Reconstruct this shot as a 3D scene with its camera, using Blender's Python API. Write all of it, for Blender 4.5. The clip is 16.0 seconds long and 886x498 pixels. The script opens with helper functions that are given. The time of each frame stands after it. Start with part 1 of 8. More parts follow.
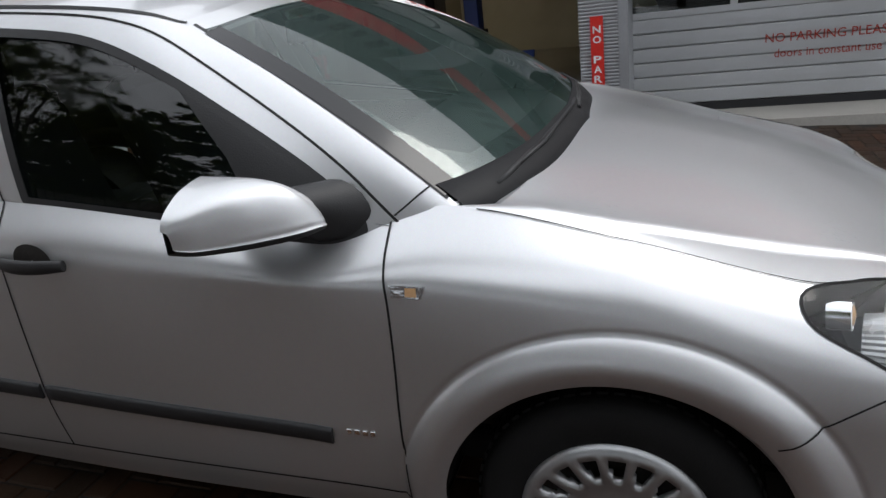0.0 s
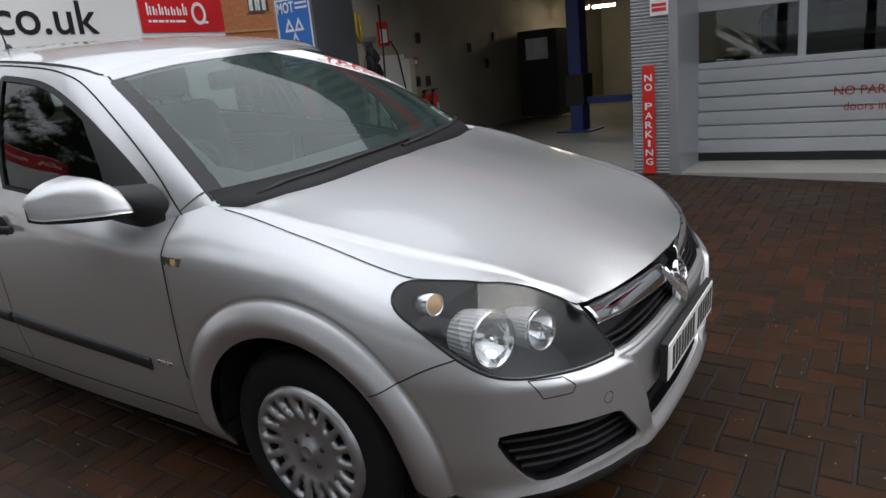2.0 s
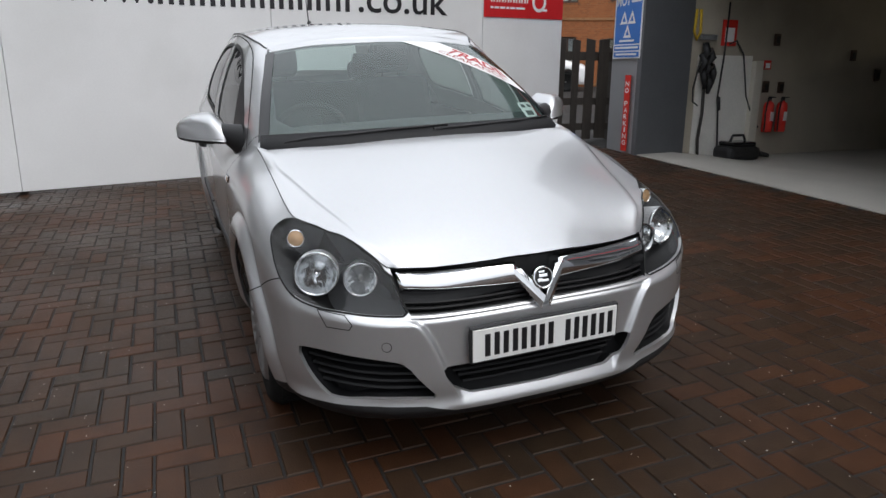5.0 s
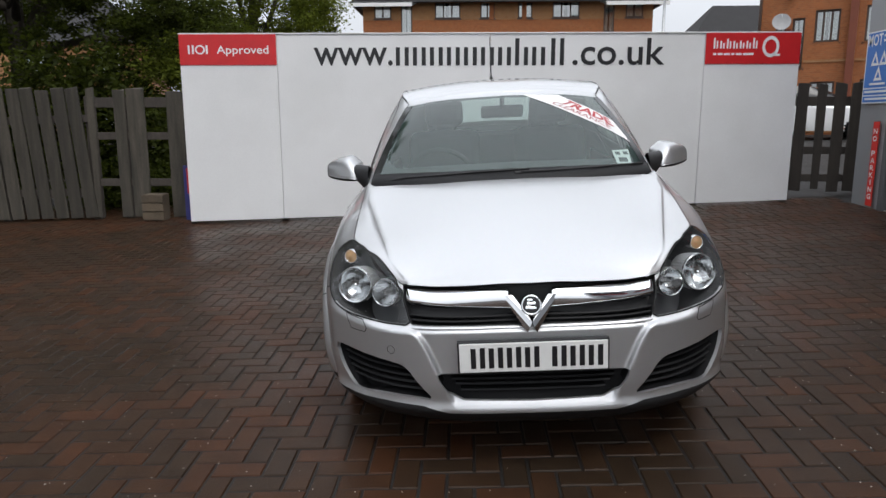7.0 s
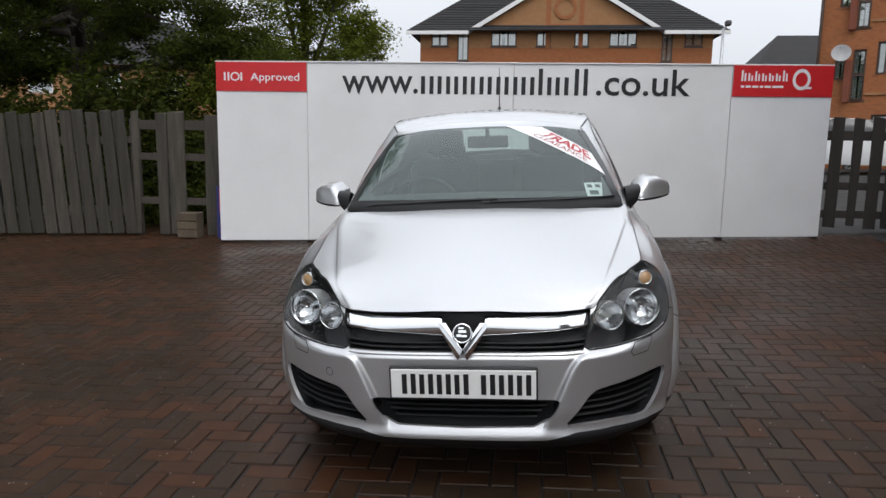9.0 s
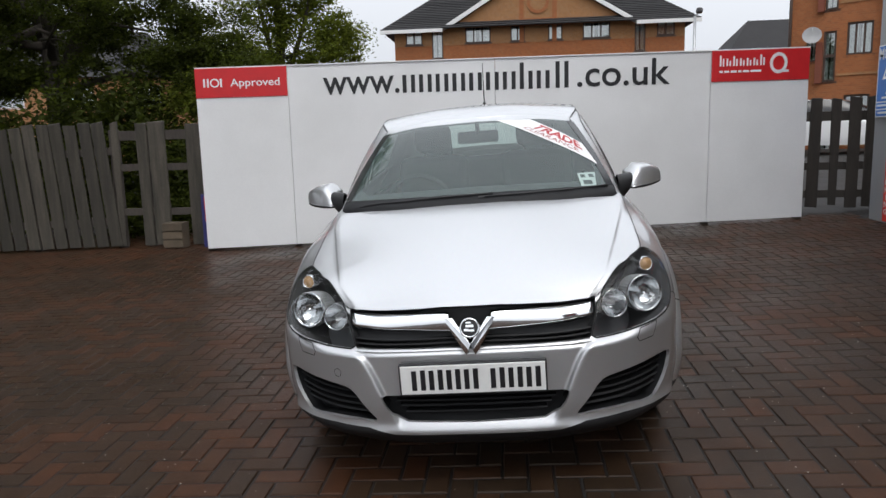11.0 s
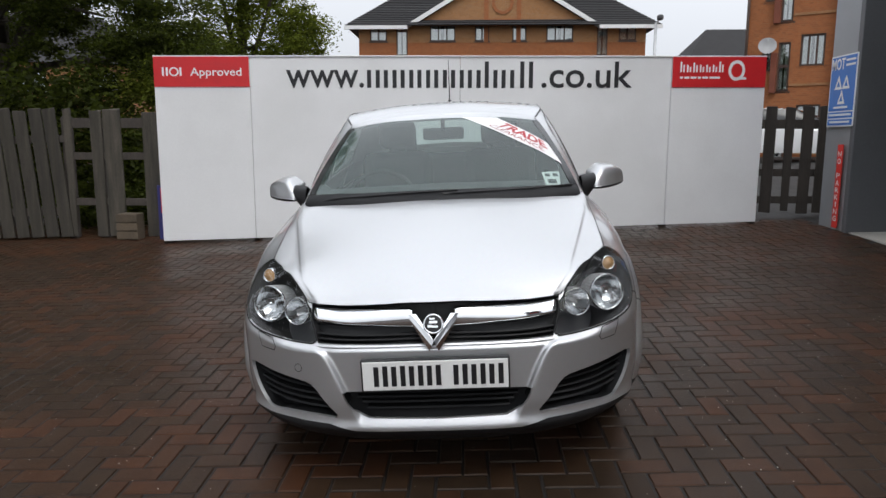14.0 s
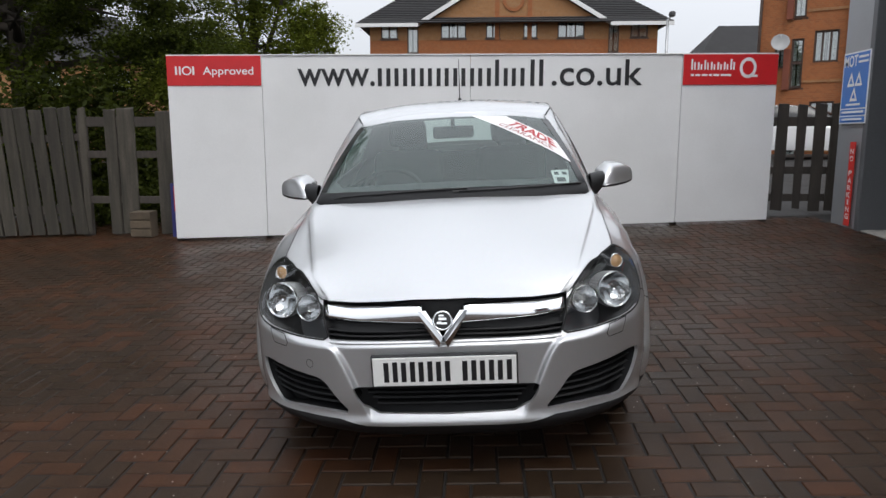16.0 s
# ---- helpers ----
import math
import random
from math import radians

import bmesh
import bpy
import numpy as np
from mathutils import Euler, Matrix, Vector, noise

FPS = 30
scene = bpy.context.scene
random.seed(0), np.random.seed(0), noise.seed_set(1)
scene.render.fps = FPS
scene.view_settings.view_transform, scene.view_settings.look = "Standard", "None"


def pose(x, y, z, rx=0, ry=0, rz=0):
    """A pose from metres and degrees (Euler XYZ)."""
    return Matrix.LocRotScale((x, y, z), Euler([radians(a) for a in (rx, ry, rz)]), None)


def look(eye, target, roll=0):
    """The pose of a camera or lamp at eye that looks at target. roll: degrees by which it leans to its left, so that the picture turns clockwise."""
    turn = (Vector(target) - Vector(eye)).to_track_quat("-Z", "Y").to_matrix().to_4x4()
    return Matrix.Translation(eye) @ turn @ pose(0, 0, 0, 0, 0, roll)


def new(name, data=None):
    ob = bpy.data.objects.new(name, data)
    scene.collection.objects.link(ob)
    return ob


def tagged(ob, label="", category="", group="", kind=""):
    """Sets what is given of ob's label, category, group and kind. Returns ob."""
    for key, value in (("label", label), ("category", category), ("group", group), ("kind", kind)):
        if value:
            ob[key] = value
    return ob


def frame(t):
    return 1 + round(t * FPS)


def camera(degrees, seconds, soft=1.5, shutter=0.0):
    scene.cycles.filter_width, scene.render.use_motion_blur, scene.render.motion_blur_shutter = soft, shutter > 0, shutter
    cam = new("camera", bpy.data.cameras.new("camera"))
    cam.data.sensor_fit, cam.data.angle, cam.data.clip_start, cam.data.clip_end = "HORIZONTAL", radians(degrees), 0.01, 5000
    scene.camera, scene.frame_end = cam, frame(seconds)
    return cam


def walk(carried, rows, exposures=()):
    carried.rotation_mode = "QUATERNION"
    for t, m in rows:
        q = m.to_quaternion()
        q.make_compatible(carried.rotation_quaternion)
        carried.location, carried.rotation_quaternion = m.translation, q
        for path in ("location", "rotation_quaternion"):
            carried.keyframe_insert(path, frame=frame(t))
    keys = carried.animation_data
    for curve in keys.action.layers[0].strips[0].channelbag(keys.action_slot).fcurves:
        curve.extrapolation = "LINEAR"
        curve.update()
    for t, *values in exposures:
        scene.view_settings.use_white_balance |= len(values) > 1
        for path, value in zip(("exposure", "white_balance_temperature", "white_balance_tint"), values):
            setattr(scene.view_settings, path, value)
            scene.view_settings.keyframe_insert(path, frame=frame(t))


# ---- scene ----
cam = camera(65.1, 16.0)
PATH = [
    (0, (0.117, -2.0, 1.342), (-0.512, -0.218, 0.688), -6.7),
    (0.5, (0.459, -2.075, 1.329), (-0.344, -0.346, 0.723), -5.7),
    (1, (0.762, -2.086, 1.299), (-0.128, -0.386, 0.735), -5.7),
    (1.5, (1.02, -2.049, 1.306), (0.21, -0.308, 0.747), -4.1),
    (2, (1.346, -2.012, 1.295), (0.266, -0.408, 0.787), -5.6),
    (2.5, (1.556, -1.941, 1.28), (0.208, -0.525, 0.859), -6.4),
    (3, (1.78, -1.774, 1.285), (0.272, -0.595, 0.705), -6.9),
    (5.5, (2.835, -0.874, 1.263), (0.938, -0.39, 0.856), 1.4),
    (6, (2.971, -0.663, 1.258), (1.013, -0.487, 0.886), 0.5),
    (6.5, (3.051, -0.452, 1.28), (1.086, -0.363, 0.917), -0.1),
    (7, (3.178, -0.23, 1.284), (1.213, -0.3, 0.916), -0.1),
    (7.5, (3.21, -0.105, 1.273), (1.259, -0.192, 0.842), 0.1),
    (8, (3.161, 0.033, 1.298), (1.201, -0.054, 0.907), 0.7),
    (8.5, (3.179, 0.162, 1.293), (1.227, -0.111, 0.951), 1.2),
    (9, (3.211, 0.203, 1.31), (1.247, -0.031, 1.011), 1.0),
    (11.5, (3.224, 0.112, 1.296), (1.257, -0.076, 0.988), -1.8),
    (12, (3.223, 0.1, 1.291), (1.259, -0.118, 0.982), -1.4),
    (12.5, (3.22, 0.096, 1.29), (1.261, -0.167, 0.987), -0.9),
    (13, (3.215, 0.107, 1.292), (1.253, -0.138, 0.997), -0.2),
    (13.5, (3.211, 0.111, 1.29), (1.237, -0.029, 1.002), 0.6),
    (14, (3.209, 0.113, 1.289), (1.234, 0.042, 0.979), 0.1),
    (14.5, (3.218, 0.116, 1.291), (1.243, 0.042, 0.982), -0.3),
    (15, (3.225, 0.117, 1.293), (1.252, 0.022, 0.983), -0.8),
    (15.5, (3.234, 0.124, 1.294), (1.262, 0.018, 0.977), -0.7),
    (16, (3.242, 0.12, 1.295), (1.269, 0.018, 0.978), -0.0),
]
walk(cam, [(t, look(eye, target, roll)) for t, eye, target, roll in PATH])

# ---- world and light ----
world = bpy.data.worlds.new("world")
scene.world = world
world.use_nodes = True
wn, wl = world.node_tree.nodes, world.node_tree.links
sky = wn.new("ShaderNodeTexSky")
sky.sky_type, sky.sun_disc = "NISHITA", False
sky.sun_elevation, sky.sun_rotation = radians(55), radians(60)
sky.air_density, sky.dust_density, sky.ozone_density = 1.0, 6.0, 1.0
cloud = wn.new("ShaderNodeTexNoise")
cloud.inputs["Scale"].default_value, cloud.inputs["Detail"].default_value = 1.6, 3
wash = wn.new("ShaderNodeHueSaturation")
wash.inputs["Saturation"].default_value = 0.12
wl.new(sky.outputs["Color"], wash.inputs["Color"])
ramp = wn.new("ShaderNodeMapRange")
ramp.inputs["To Min"].default_value, ramp.inputs["To Max"].default_value = 0.85, 1.1
wl.new(cloud.outputs["Fac"], ramp.inputs["Value"])
# an overcast sky is brighter overhead than at the horizon
where = wn.new("ShaderNodeTexCoord")
split = wn.new("ShaderNodeSeparateXYZ")
wl.new(where.outputs["Generated"], split.inputs["Vector"])
rise = wn.new("ShaderNodeMapRange")
rise.inputs["To Min"].default_value, rise.inputs["To Max"].default_value = 0.90, 1.95
wl.new(split.outputs["Z"], rise.inputs["Value"])
both_f = wn.new("ShaderNodeMath")
both_f.operation = "MULTIPLY"
wl.new(ramp.outputs["Result"], both_f.inputs[0])
wl.new(rise.outputs["Result"], both_f.inputs[1])
mixw = wn.new("ShaderNodeMix")
mixw.data_type, mixw.blend_type = "RGBA", "MIX"
mixw.inputs["Factor"].default_value = 0.7
wl.new(wash.outputs["Color"], mixw.inputs["A"])
mixw.inputs["B"].default_value = (10.3, 10.8, 11.7, 1)
mulw = wn.new("ShaderNodeVectorMath")
mulw.operation = "SCALE"
wl.new(mixw.outputs["Result"], mulw.inputs[0])
wl.new(both_f.outputs[0], mulw.inputs["Scale"])
bg = wn["Background"]
bg.inputs["Strength"].default_value = 0.1
wl.new(mulw.outputs["Vector"], bg.inputs["Color"])
sun = new("sun", bpy.data.lights.new("sun", "SUN"))
sun.data.energy, sun.data.angle, sun.data.color = 0.7, radians(25), (1, 0.97, 0.93)
sun.matrix_world = look((0, 0, 10), (-3.0, -1.2, 4.0))


# ---- materials ----
def material(name, rgb, rough=0.6, metal=0.0, vary=0.12, size=6.0, bump=0.15, fine=60.0, coat=0.0, per_piece=0.0,
             dirt=None, dirt_amount=0.0, streak=(1, 1, 1), spec=0.5):
    """A painted, stone, wood or metal surface with variation at two scales and fine relief."""
    m = bpy.data.materials.new(name)
    m.use_nodes = True
    n, l = m.node_tree.nodes, m.node_tree.links
    b = n["Principled BSDF"]
    b.inputs["Roughness"].default_value, b.inputs["Metallic"].default_value = rough, metal
    b.inputs["Coat Weight"].default_value, b.inputs["Coat Roughness"].default_value = coat, 0.04
    b.inputs["Specular IOR Level"].default_value = spec
    co = n.new("ShaderNodeTexCoord")
    mp = n.new("ShaderNodeMapping")
    mp.inputs["Scale"].default_value = streak
    l.new(co.outputs["Object"], mp.inputs["Vector"])
    big = n.new("ShaderNodeTexNoise")
    big.inputs["Scale"].default_value, big.inputs["Detail"].default_value = size, 5
    l.new(mp.outputs["Vector"], big.inputs["Vector"])
    small = n.new("ShaderNodeTexNoise")
    small.inputs["Scale"].default_value, small.inputs["Detail"].default_value = fine, 3
    l.new(mp.outputs["Vector"], small.inputs["Vector"])
    tone = n.new("ShaderNodeMapRange")
    tone.inputs["From Min"].default_value, tone.inputs["From Max"].default_value = 0.25, 0.75
    tone.inputs["To Min"].default_value, tone.inputs["To Max"].default_value = 1 - vary, 1 + vary
    l.new(big.outputs["Fac"], tone.inputs["Value"])
    tone2 = n.new("ShaderNodeMapRange")
    tone2.inputs["From Min"].default_value, tone2.inputs["From Max"].default_value = 0.25, 0.75
    tone2.inputs["To Min"].default_value, tone2.inputs["To Max"].default_value = 1 - vary * 0.6, 1 + vary * 0.6
    l.new(small.outputs["Fac"], tone2.inputs["Value"])
    mul = n.new("ShaderNodeMath")
    mul.operation = "MULTIPLY"
    l.new(tone.outputs["Result"], mul.inputs[0])
    l.new(tone2.outputs["Result"], mul.inputs[1])
    last = mul.outputs[0]
    if per_piece:
        info = n.new("ShaderNodeObjectInfo")
        geo = n.new("ShaderNodeNewGeometry")
        add = n.new("ShaderNodeMath")
        add.operation = "ADD"
        l.new(info.outputs["Random"], add.inputs[0])
        l.new(geo.outputs["Random Per Island"], add.inputs[1])
        fr = n.new("ShaderNodeMath")
        fr.operation = "FRACT"
        l.new(add.outputs[0], fr.inputs[0])
        pr = n.new("ShaderNodeMapRange")
        pr.inputs["To Min"].default_value, pr.inputs["To Max"].default_value = 1 - per_piece, 1 + per_piece
        l.new(fr.outputs[0], pr.inputs["Value"])
        m2 = n.new("ShaderNodeMath")
        m2.operation = "MULTIPLY"
        l.new(last, m2.inputs[0])
        l.new(pr.outputs["Result"], m2.inputs[1])
        last = m2.outputs[0]
    vm = n.new("ShaderNodeVectorMath")
    vm.operation = "SCALE"
    vm.inputs[0].default_value = rgb
    l.new(last, vm.inputs["Scale"])
    colour = vm.outputs["Vector"]
    if dirt:
        st = n.new("ShaderNodeTexNoise")
        st.inputs["Scale"].default_value, st.inputs["Detail"].default_value = size * 0.7, 6
        off = n.new("ShaderNodeVectorMath")
        off.inputs[1].default_value = (7.3, 2.1, 4.4)
        l.new(mp.outputs["Vector"], off.inputs[0])
        l.new(off.outputs["Vector"], st.inputs["Vector"])
        sr = n.new("ShaderNodeMapRange")
        sr.inputs["From Min"].default_value, sr.inputs["From Max"].default_value = 0.5, 0.8
        sr.inputs["To Max"].default_value = dirt_amount
        l.new(st.outputs["Fac"], sr.inputs["Value"])
        mx = n.new("ShaderNodeMix")
        mx.data_type = "RGBA"
        l.new(sr.outputs["Result"], mx.inputs["Factor"])
        l.new(colour, mx.inputs["A"])
        mx.inputs["B"].default_value = (*dirt, 1)
        colour = mx.outputs["Result"]
    l.new(colour, b.inputs["Base Color"])
    rr = n.new("ShaderNodeMapRange")
    rr.inputs["To Min"].default_value, rr.inputs["To Max"].default_value = max(0.02, rough * 0.8), min(1, rough * 1.2)
    l.new(big.outputs["Fac"], rr.inputs["Value"])
    l.new(rr.outputs["Result"], b.inputs["Roughness"])
    if bump:
        bp = n.new("ShaderNodeBump")
        bp.inputs["Strength"].default_value, bp.inputs["Distance"].default_value = bump, 0.004
        l.new(small.outputs["Fac"], bp.inputs["Height"])
        l.new(bp.outputs["Normal"], b.inputs["Normal"])
    return m


def glow(name, rgb, strength):
    m = bpy.data.materials.new(name)
    m.use_nodes = True
    b = m.node_tree.nodes["Principled BSDF"]
    b.inputs["Base Color"].default_value = (*rgb, 1)
    b.inputs["Emission Color"].default_value, b.inputs["Emission Strength"].default_value = (*rgb, 1), strength
    return m


def glass(name, tint, through_amount, rough=0.0, haze_film=0.0, mirror=0.08):
    """Thin tinted sheet glass: part clear, part mirror by the angle, with a teal veil for rain, dust and painted sky
    haze.
    """
    m = bpy.data.materials.new(name)
    m.use_nodes = True
    n, l = m.node_tree.nodes, m.node_tree.links
    n.remove(n["Principled BSDF"])
    tr = n.new("ShaderNodeBsdfTransparent")
    tr.inputs["Color"].default_value = (*(through_amount * c for c in tint), 1)
    body = tr.outputs["BSDF"]
    if haze_film:
        df = n.new("ShaderNodeBsdfDiffuse")
        # teal diffuse colour paints the hazy sky reflection along with rain and dust
        df.inputs["Color"].default_value = (0.40, 0.68, 0.61, 1)
        co, cloud_ = n.new("ShaderNodeTexCoord"), n.new("ShaderNodeTexNoise")
        cloud_.inputs["Scale"].default_value, cloud_.inputs["Detail"].default_value = 7, 6
        l.new(co.outputs["Object"], cloud_.inputs["Vector"])
        fm = n.new("ShaderNodeMapRange")
        fm.inputs["From Min"].default_value, fm.inputs["From Max"].default_value = 0.3, 0.7
        fm.inputs["To Min"].default_value, fm.inputs["To Max"].default_value = haze_film * 0.8, haze_film * 1.2
        l.new(cloud_.outputs["Fac"], fm.inputs["Value"])
        mf = n.new("ShaderNodeMixShader")
        l.new(fm.outputs["Result"], mf.inputs["Fac"])
        l.new(body, mf.inputs[1])
        l.new(df.outputs["BSDF"], mf.inputs[2])
        body = mf.outputs["Shader"]
    gl = n.new("ShaderNodeBsdfGlossy")
    gl.inputs["Roughness"].default_value = rough
    lw = n.new("ShaderNodeLayerWeight")
    lw.inputs["Blend"].default_value = 0.5
    pw, mr = n.new("ShaderNodeMath"), n.new("ShaderNodeMapRange")
    pw.operation = "POWER"
    pw.inputs[1].default_value = 5.0
    l.new(lw.outputs["Facing"], pw.inputs[0])
    l.new(pw.outputs[0], mr.inputs["Value"])
    mr.inputs["To Min"].default_value, mr.inputs["To Max"].default_value = mirror, 1.0
    mx = n.new("ShaderNodeMixShader")
    l.new(mr.outputs["Result"], mx.inputs["Fac"])
    l.new(body, mx.inputs[1])
    l.new(gl.outputs["BSDF"], mx.inputs[2])
    l.new(mx.outputs["Shader"], n["Material Output"].inputs["Surface"])
    return m


M_WHITE = material("white_board_paint", (0.80, 0.80, 0.80), 0.35, vary=0.03, size=1.5, bump=0.05, dirt=(0.5, 0.5, 0.47), dirt_amount=0.25)
M_RED = material("red_sign_vinyl", (0.60, 0.018, 0.022), 0.35, vary=0.06, bump=0.03)
M_SIGNRED = material("red_strip_vinyl", (0.68, 0.03, 0.02), 0.4, vary=0.08, bump=0.03)
M_BLACK = material("black_vinyl", (0.012, 0.012, 0.014), 0.4, vary=0.1, bump=0.03)
M_LETTER = material("white_letter_vinyl", (0.82, 0.82, 0.82), 0.4, vary=0.03, bump=0.02)
M_BLUE = material("blue_sign_paint", (0.03, 0.17, 0.56), 0.35, vary=0.06, bump=0.03)
M_DARKRED = material("dark_red_lettering", (0.30, 0.035, 0.02), 0.5, vary=0.1, bump=0.03)
M_JOINT = material("joint_sand", (0.007, 0.0055, 0.0045), 0.75, vary=0.3, size=3, bump=0.4, fine=120)
M_CLAD = material("silver_grey_cladding", (0.36, 0.37, 0.385), 0.38, metal=0.35, vary=0.07, size=2.0, bump=0.05, dirt=(0.2, 0.2, 0.19), dirt_amount=0.25)
M_CLADDARK = material("dark_grey_flashing", (0.12, 0.123, 0.13), 0.4, metal=0.3, vary=0.1, size=2.0, bump=0.05)
M_DOOR = material("pale_grey_door_panel", (0.44, 0.45, 0.46), 0.4, metal=0.1, vary=0.05, size=1.2, bump=0.06, dirt=(0.25, 0.24, 0.22), dirt_amount=0.3)
M_CONC = material("pale_concrete", (0.37, 0.35, 0.315), 0.55, vary=0.12, size=1.6, bump=0.2, dirt=(0.2, 0.19, 0.17), dirt_amount=0.4)
M_PLASTER = material("cream_wall_paint", (0.58, 0.55, 0.47), 0.7, vary=0.1, size=1.0, bump=0.15, dirt=(0.25, 0.22, 0.17), dirt_amount=0.5)
# near-black: the shade of dim interiors is put into the colour
M_DARKIN = material("dark_unlit_interior", (0.05, 0.05, 0.055), 0.8, vary=0.2, size=1.0)
M_FENCE = material("weathered_grey_timber", (0.052, 0.045, 0.035), 0.8, vary=0.45, size=3.0, bump=0.6, fine=40, per_piece=0.35, streak=(6, 6, 0.6), dirt=(0.022, 0.021, 0.012), dirt_amount=0.8)
M_RAIL = material("dark_fence_timber", (0.052, 0.043, 0.036), 0.85, vary=0.3, size=3.0, bump=0.5, fine=40, per_piece=0.25, streak=(6, 6, 0.6))
M_PANE = glass("house_window_glass", (0.9, 0.95, 0.93), 0.85, mirror=0.30)
M_CRATE = material("worn_brown_crate_wood", (0.10, 0.075, 0.05), 0.8, vary=0.3, size=5, bump=0.4, fine=50, per_piece=0.2)
M_GLASS = glass("clear_glass", (0.9, 0.95, 0.93), 0.80, mirror=0.05)
M_BARK = material("dark_bark", (0.045, 0.036, 0.028), 0.9, vary=0.35, size=4, bump=0.9, fine=25, streak=(3, 3, 0.6))


def leaf_material(name, rgb, glow_rgb, thin=0.45):
    """Matt leaf blades that let part of the light through, each with a tone of its own."""
    m = material(name, rgb, 0.7, vary=0.3, size=1.2, bump=0, per_piece=0.55, spec=0.15)
    n, l = m.node_tree.nodes, m.node_tree.links
    old = n["Principled BSDF"].inputs["Base Color"].links[0].from_socket
    tint = n.new("ShaderNodeMix")
    tint.data_type, tint.blend_type = "RGBA", "MULTIPLY"
    tint.inputs["Factor"].default_value = 1.0
    l.new(old, tint.inputs["A"])
    tint.inputs["B"].default_value = (*glow_rgb, 1)
    tl, mx = n.new("ShaderNodeBsdfTranslucent"), n.new("ShaderNodeMixShader")
    l.new(tint.outputs["Result"], tl.inputs["Color"])
    mx.inputs["Fac"].default_value = thin
    l.new(n["Principled BSDF"].outputs["BSDF"], mx.inputs[1])
    l.new(tl.outputs["BSDF"], mx.inputs[2])
    l.new(mx.outputs["Shader"], n["Material Output"].inputs["Surface"])
    return m


M_LEAF = leaf_material("dark_green_leaf", (0.038, 0.049, 0.007), (1.5, 1.5, 1.0))
M_LEAF2 = leaf_material("mid_green_leaf", (0.10, 0.125, 0.018), (1.5, 1.4, 1.0), 0.55)
M_STEEL = material("galvanised_steel", (0.4, 0.41, 0.42), 0.45, metal=0.8, vary=0.15, bump=0.1)


def paving_material(name, a, b, c):
    """Wet clay and charcoal paving blocks: a tone for each block, broad damp patches, grit."""
    m = material(name, (1, 1, 1), 0.38, vary=0.25, size=9, bump=0.4, fine=160, spec=0.145)
    n, l = m.node_tree.nodes, m.node_tree.links
    bs = n["Principled BSDF"]
    scale = [x for x in n if x.bl_idname == "ShaderNodeVectorMath" and x.operation == "SCALE"][0]
    info, geo = n.new("ShaderNodeObjectInfo"), n.new("ShaderNodeNewGeometry")
    add, fr = n.new("ShaderNodeMath"), n.new("ShaderNodeMath")
    add.operation, fr.operation = "ADD", "FRACT"
    l.new(info.outputs["Random"], add.inputs[0])
    l.new(geo.outputs["Random Per Island"], add.inputs[1])
    patch = n.new("ShaderNodeTexNoise")
    patch.inputs["Scale"].default_value, patch.inputs["Detail"].default_value = 0.55, 2
    l.new(geo.outputs["Position"], patch.inputs["Vector"])
    pm = n.new("ShaderNodeMapRange")
    pm.inputs["From Min"].default_value, pm.inputs["From Max"].default_value = 0.35, 0.65
    pm.inputs["To Min"].default_value, pm.inputs["To Max"].default_value = -0.3, 0.3
    l.new(patch.outputs["Fac"], pm.inputs["Value"])
    l.new(add.outputs[0], fr.inputs[0])
    mix = n.new("ShaderNodeMath")
    mix.operation, mix.use_clamp = "ADD", True
    l.new(fr.outputs[0], mix.inputs[0])
    l.new(pm.outputs["Result"], mix.inputs[1])
    cr = n.new("ShaderNodeValToRGB")
    cr.color_ramp.elements[0].color, cr.color_ramp.elements[1].color = (*a, 1), (*c, 1)
    e = cr.color_ramp.elements.new(0.55)
    e.color = (*b, 1)
    l.new(mix.outputs[0], cr.inputs["Fac"])
    l.new(cr.outputs["Color"], scale.inputs[0])
    wet = n.new("ShaderNodeTexNoise")
    wet.inputs["Scale"].default_value, wet.inputs["Detail"].default_value = 1.1, 3
    l.new(geo.outputs["Position"], wet.inputs["Vector"])
    wr = n.new("ShaderNodeMapRange")
    wr.inputs["From Min"].default_value, wr.inputs["From Max"].default_value = 0.3, 0.7
    wr.inputs["To Min"].default_value, wr.inputs["To Max"].default_value = 0.27, 0.58
    l.new(wet.outputs["Fac"], wr.inputs["Value"])
    l.new(wr.outputs["Result"], bs.inputs["Roughness"])
    return m


M_PAVE = paving_material("wet_paving_block", (0.0275, 0.0172, 0.0106), (0.0345, 0.0186, 0.0104), (0.050, 0.0208, 0.0100))


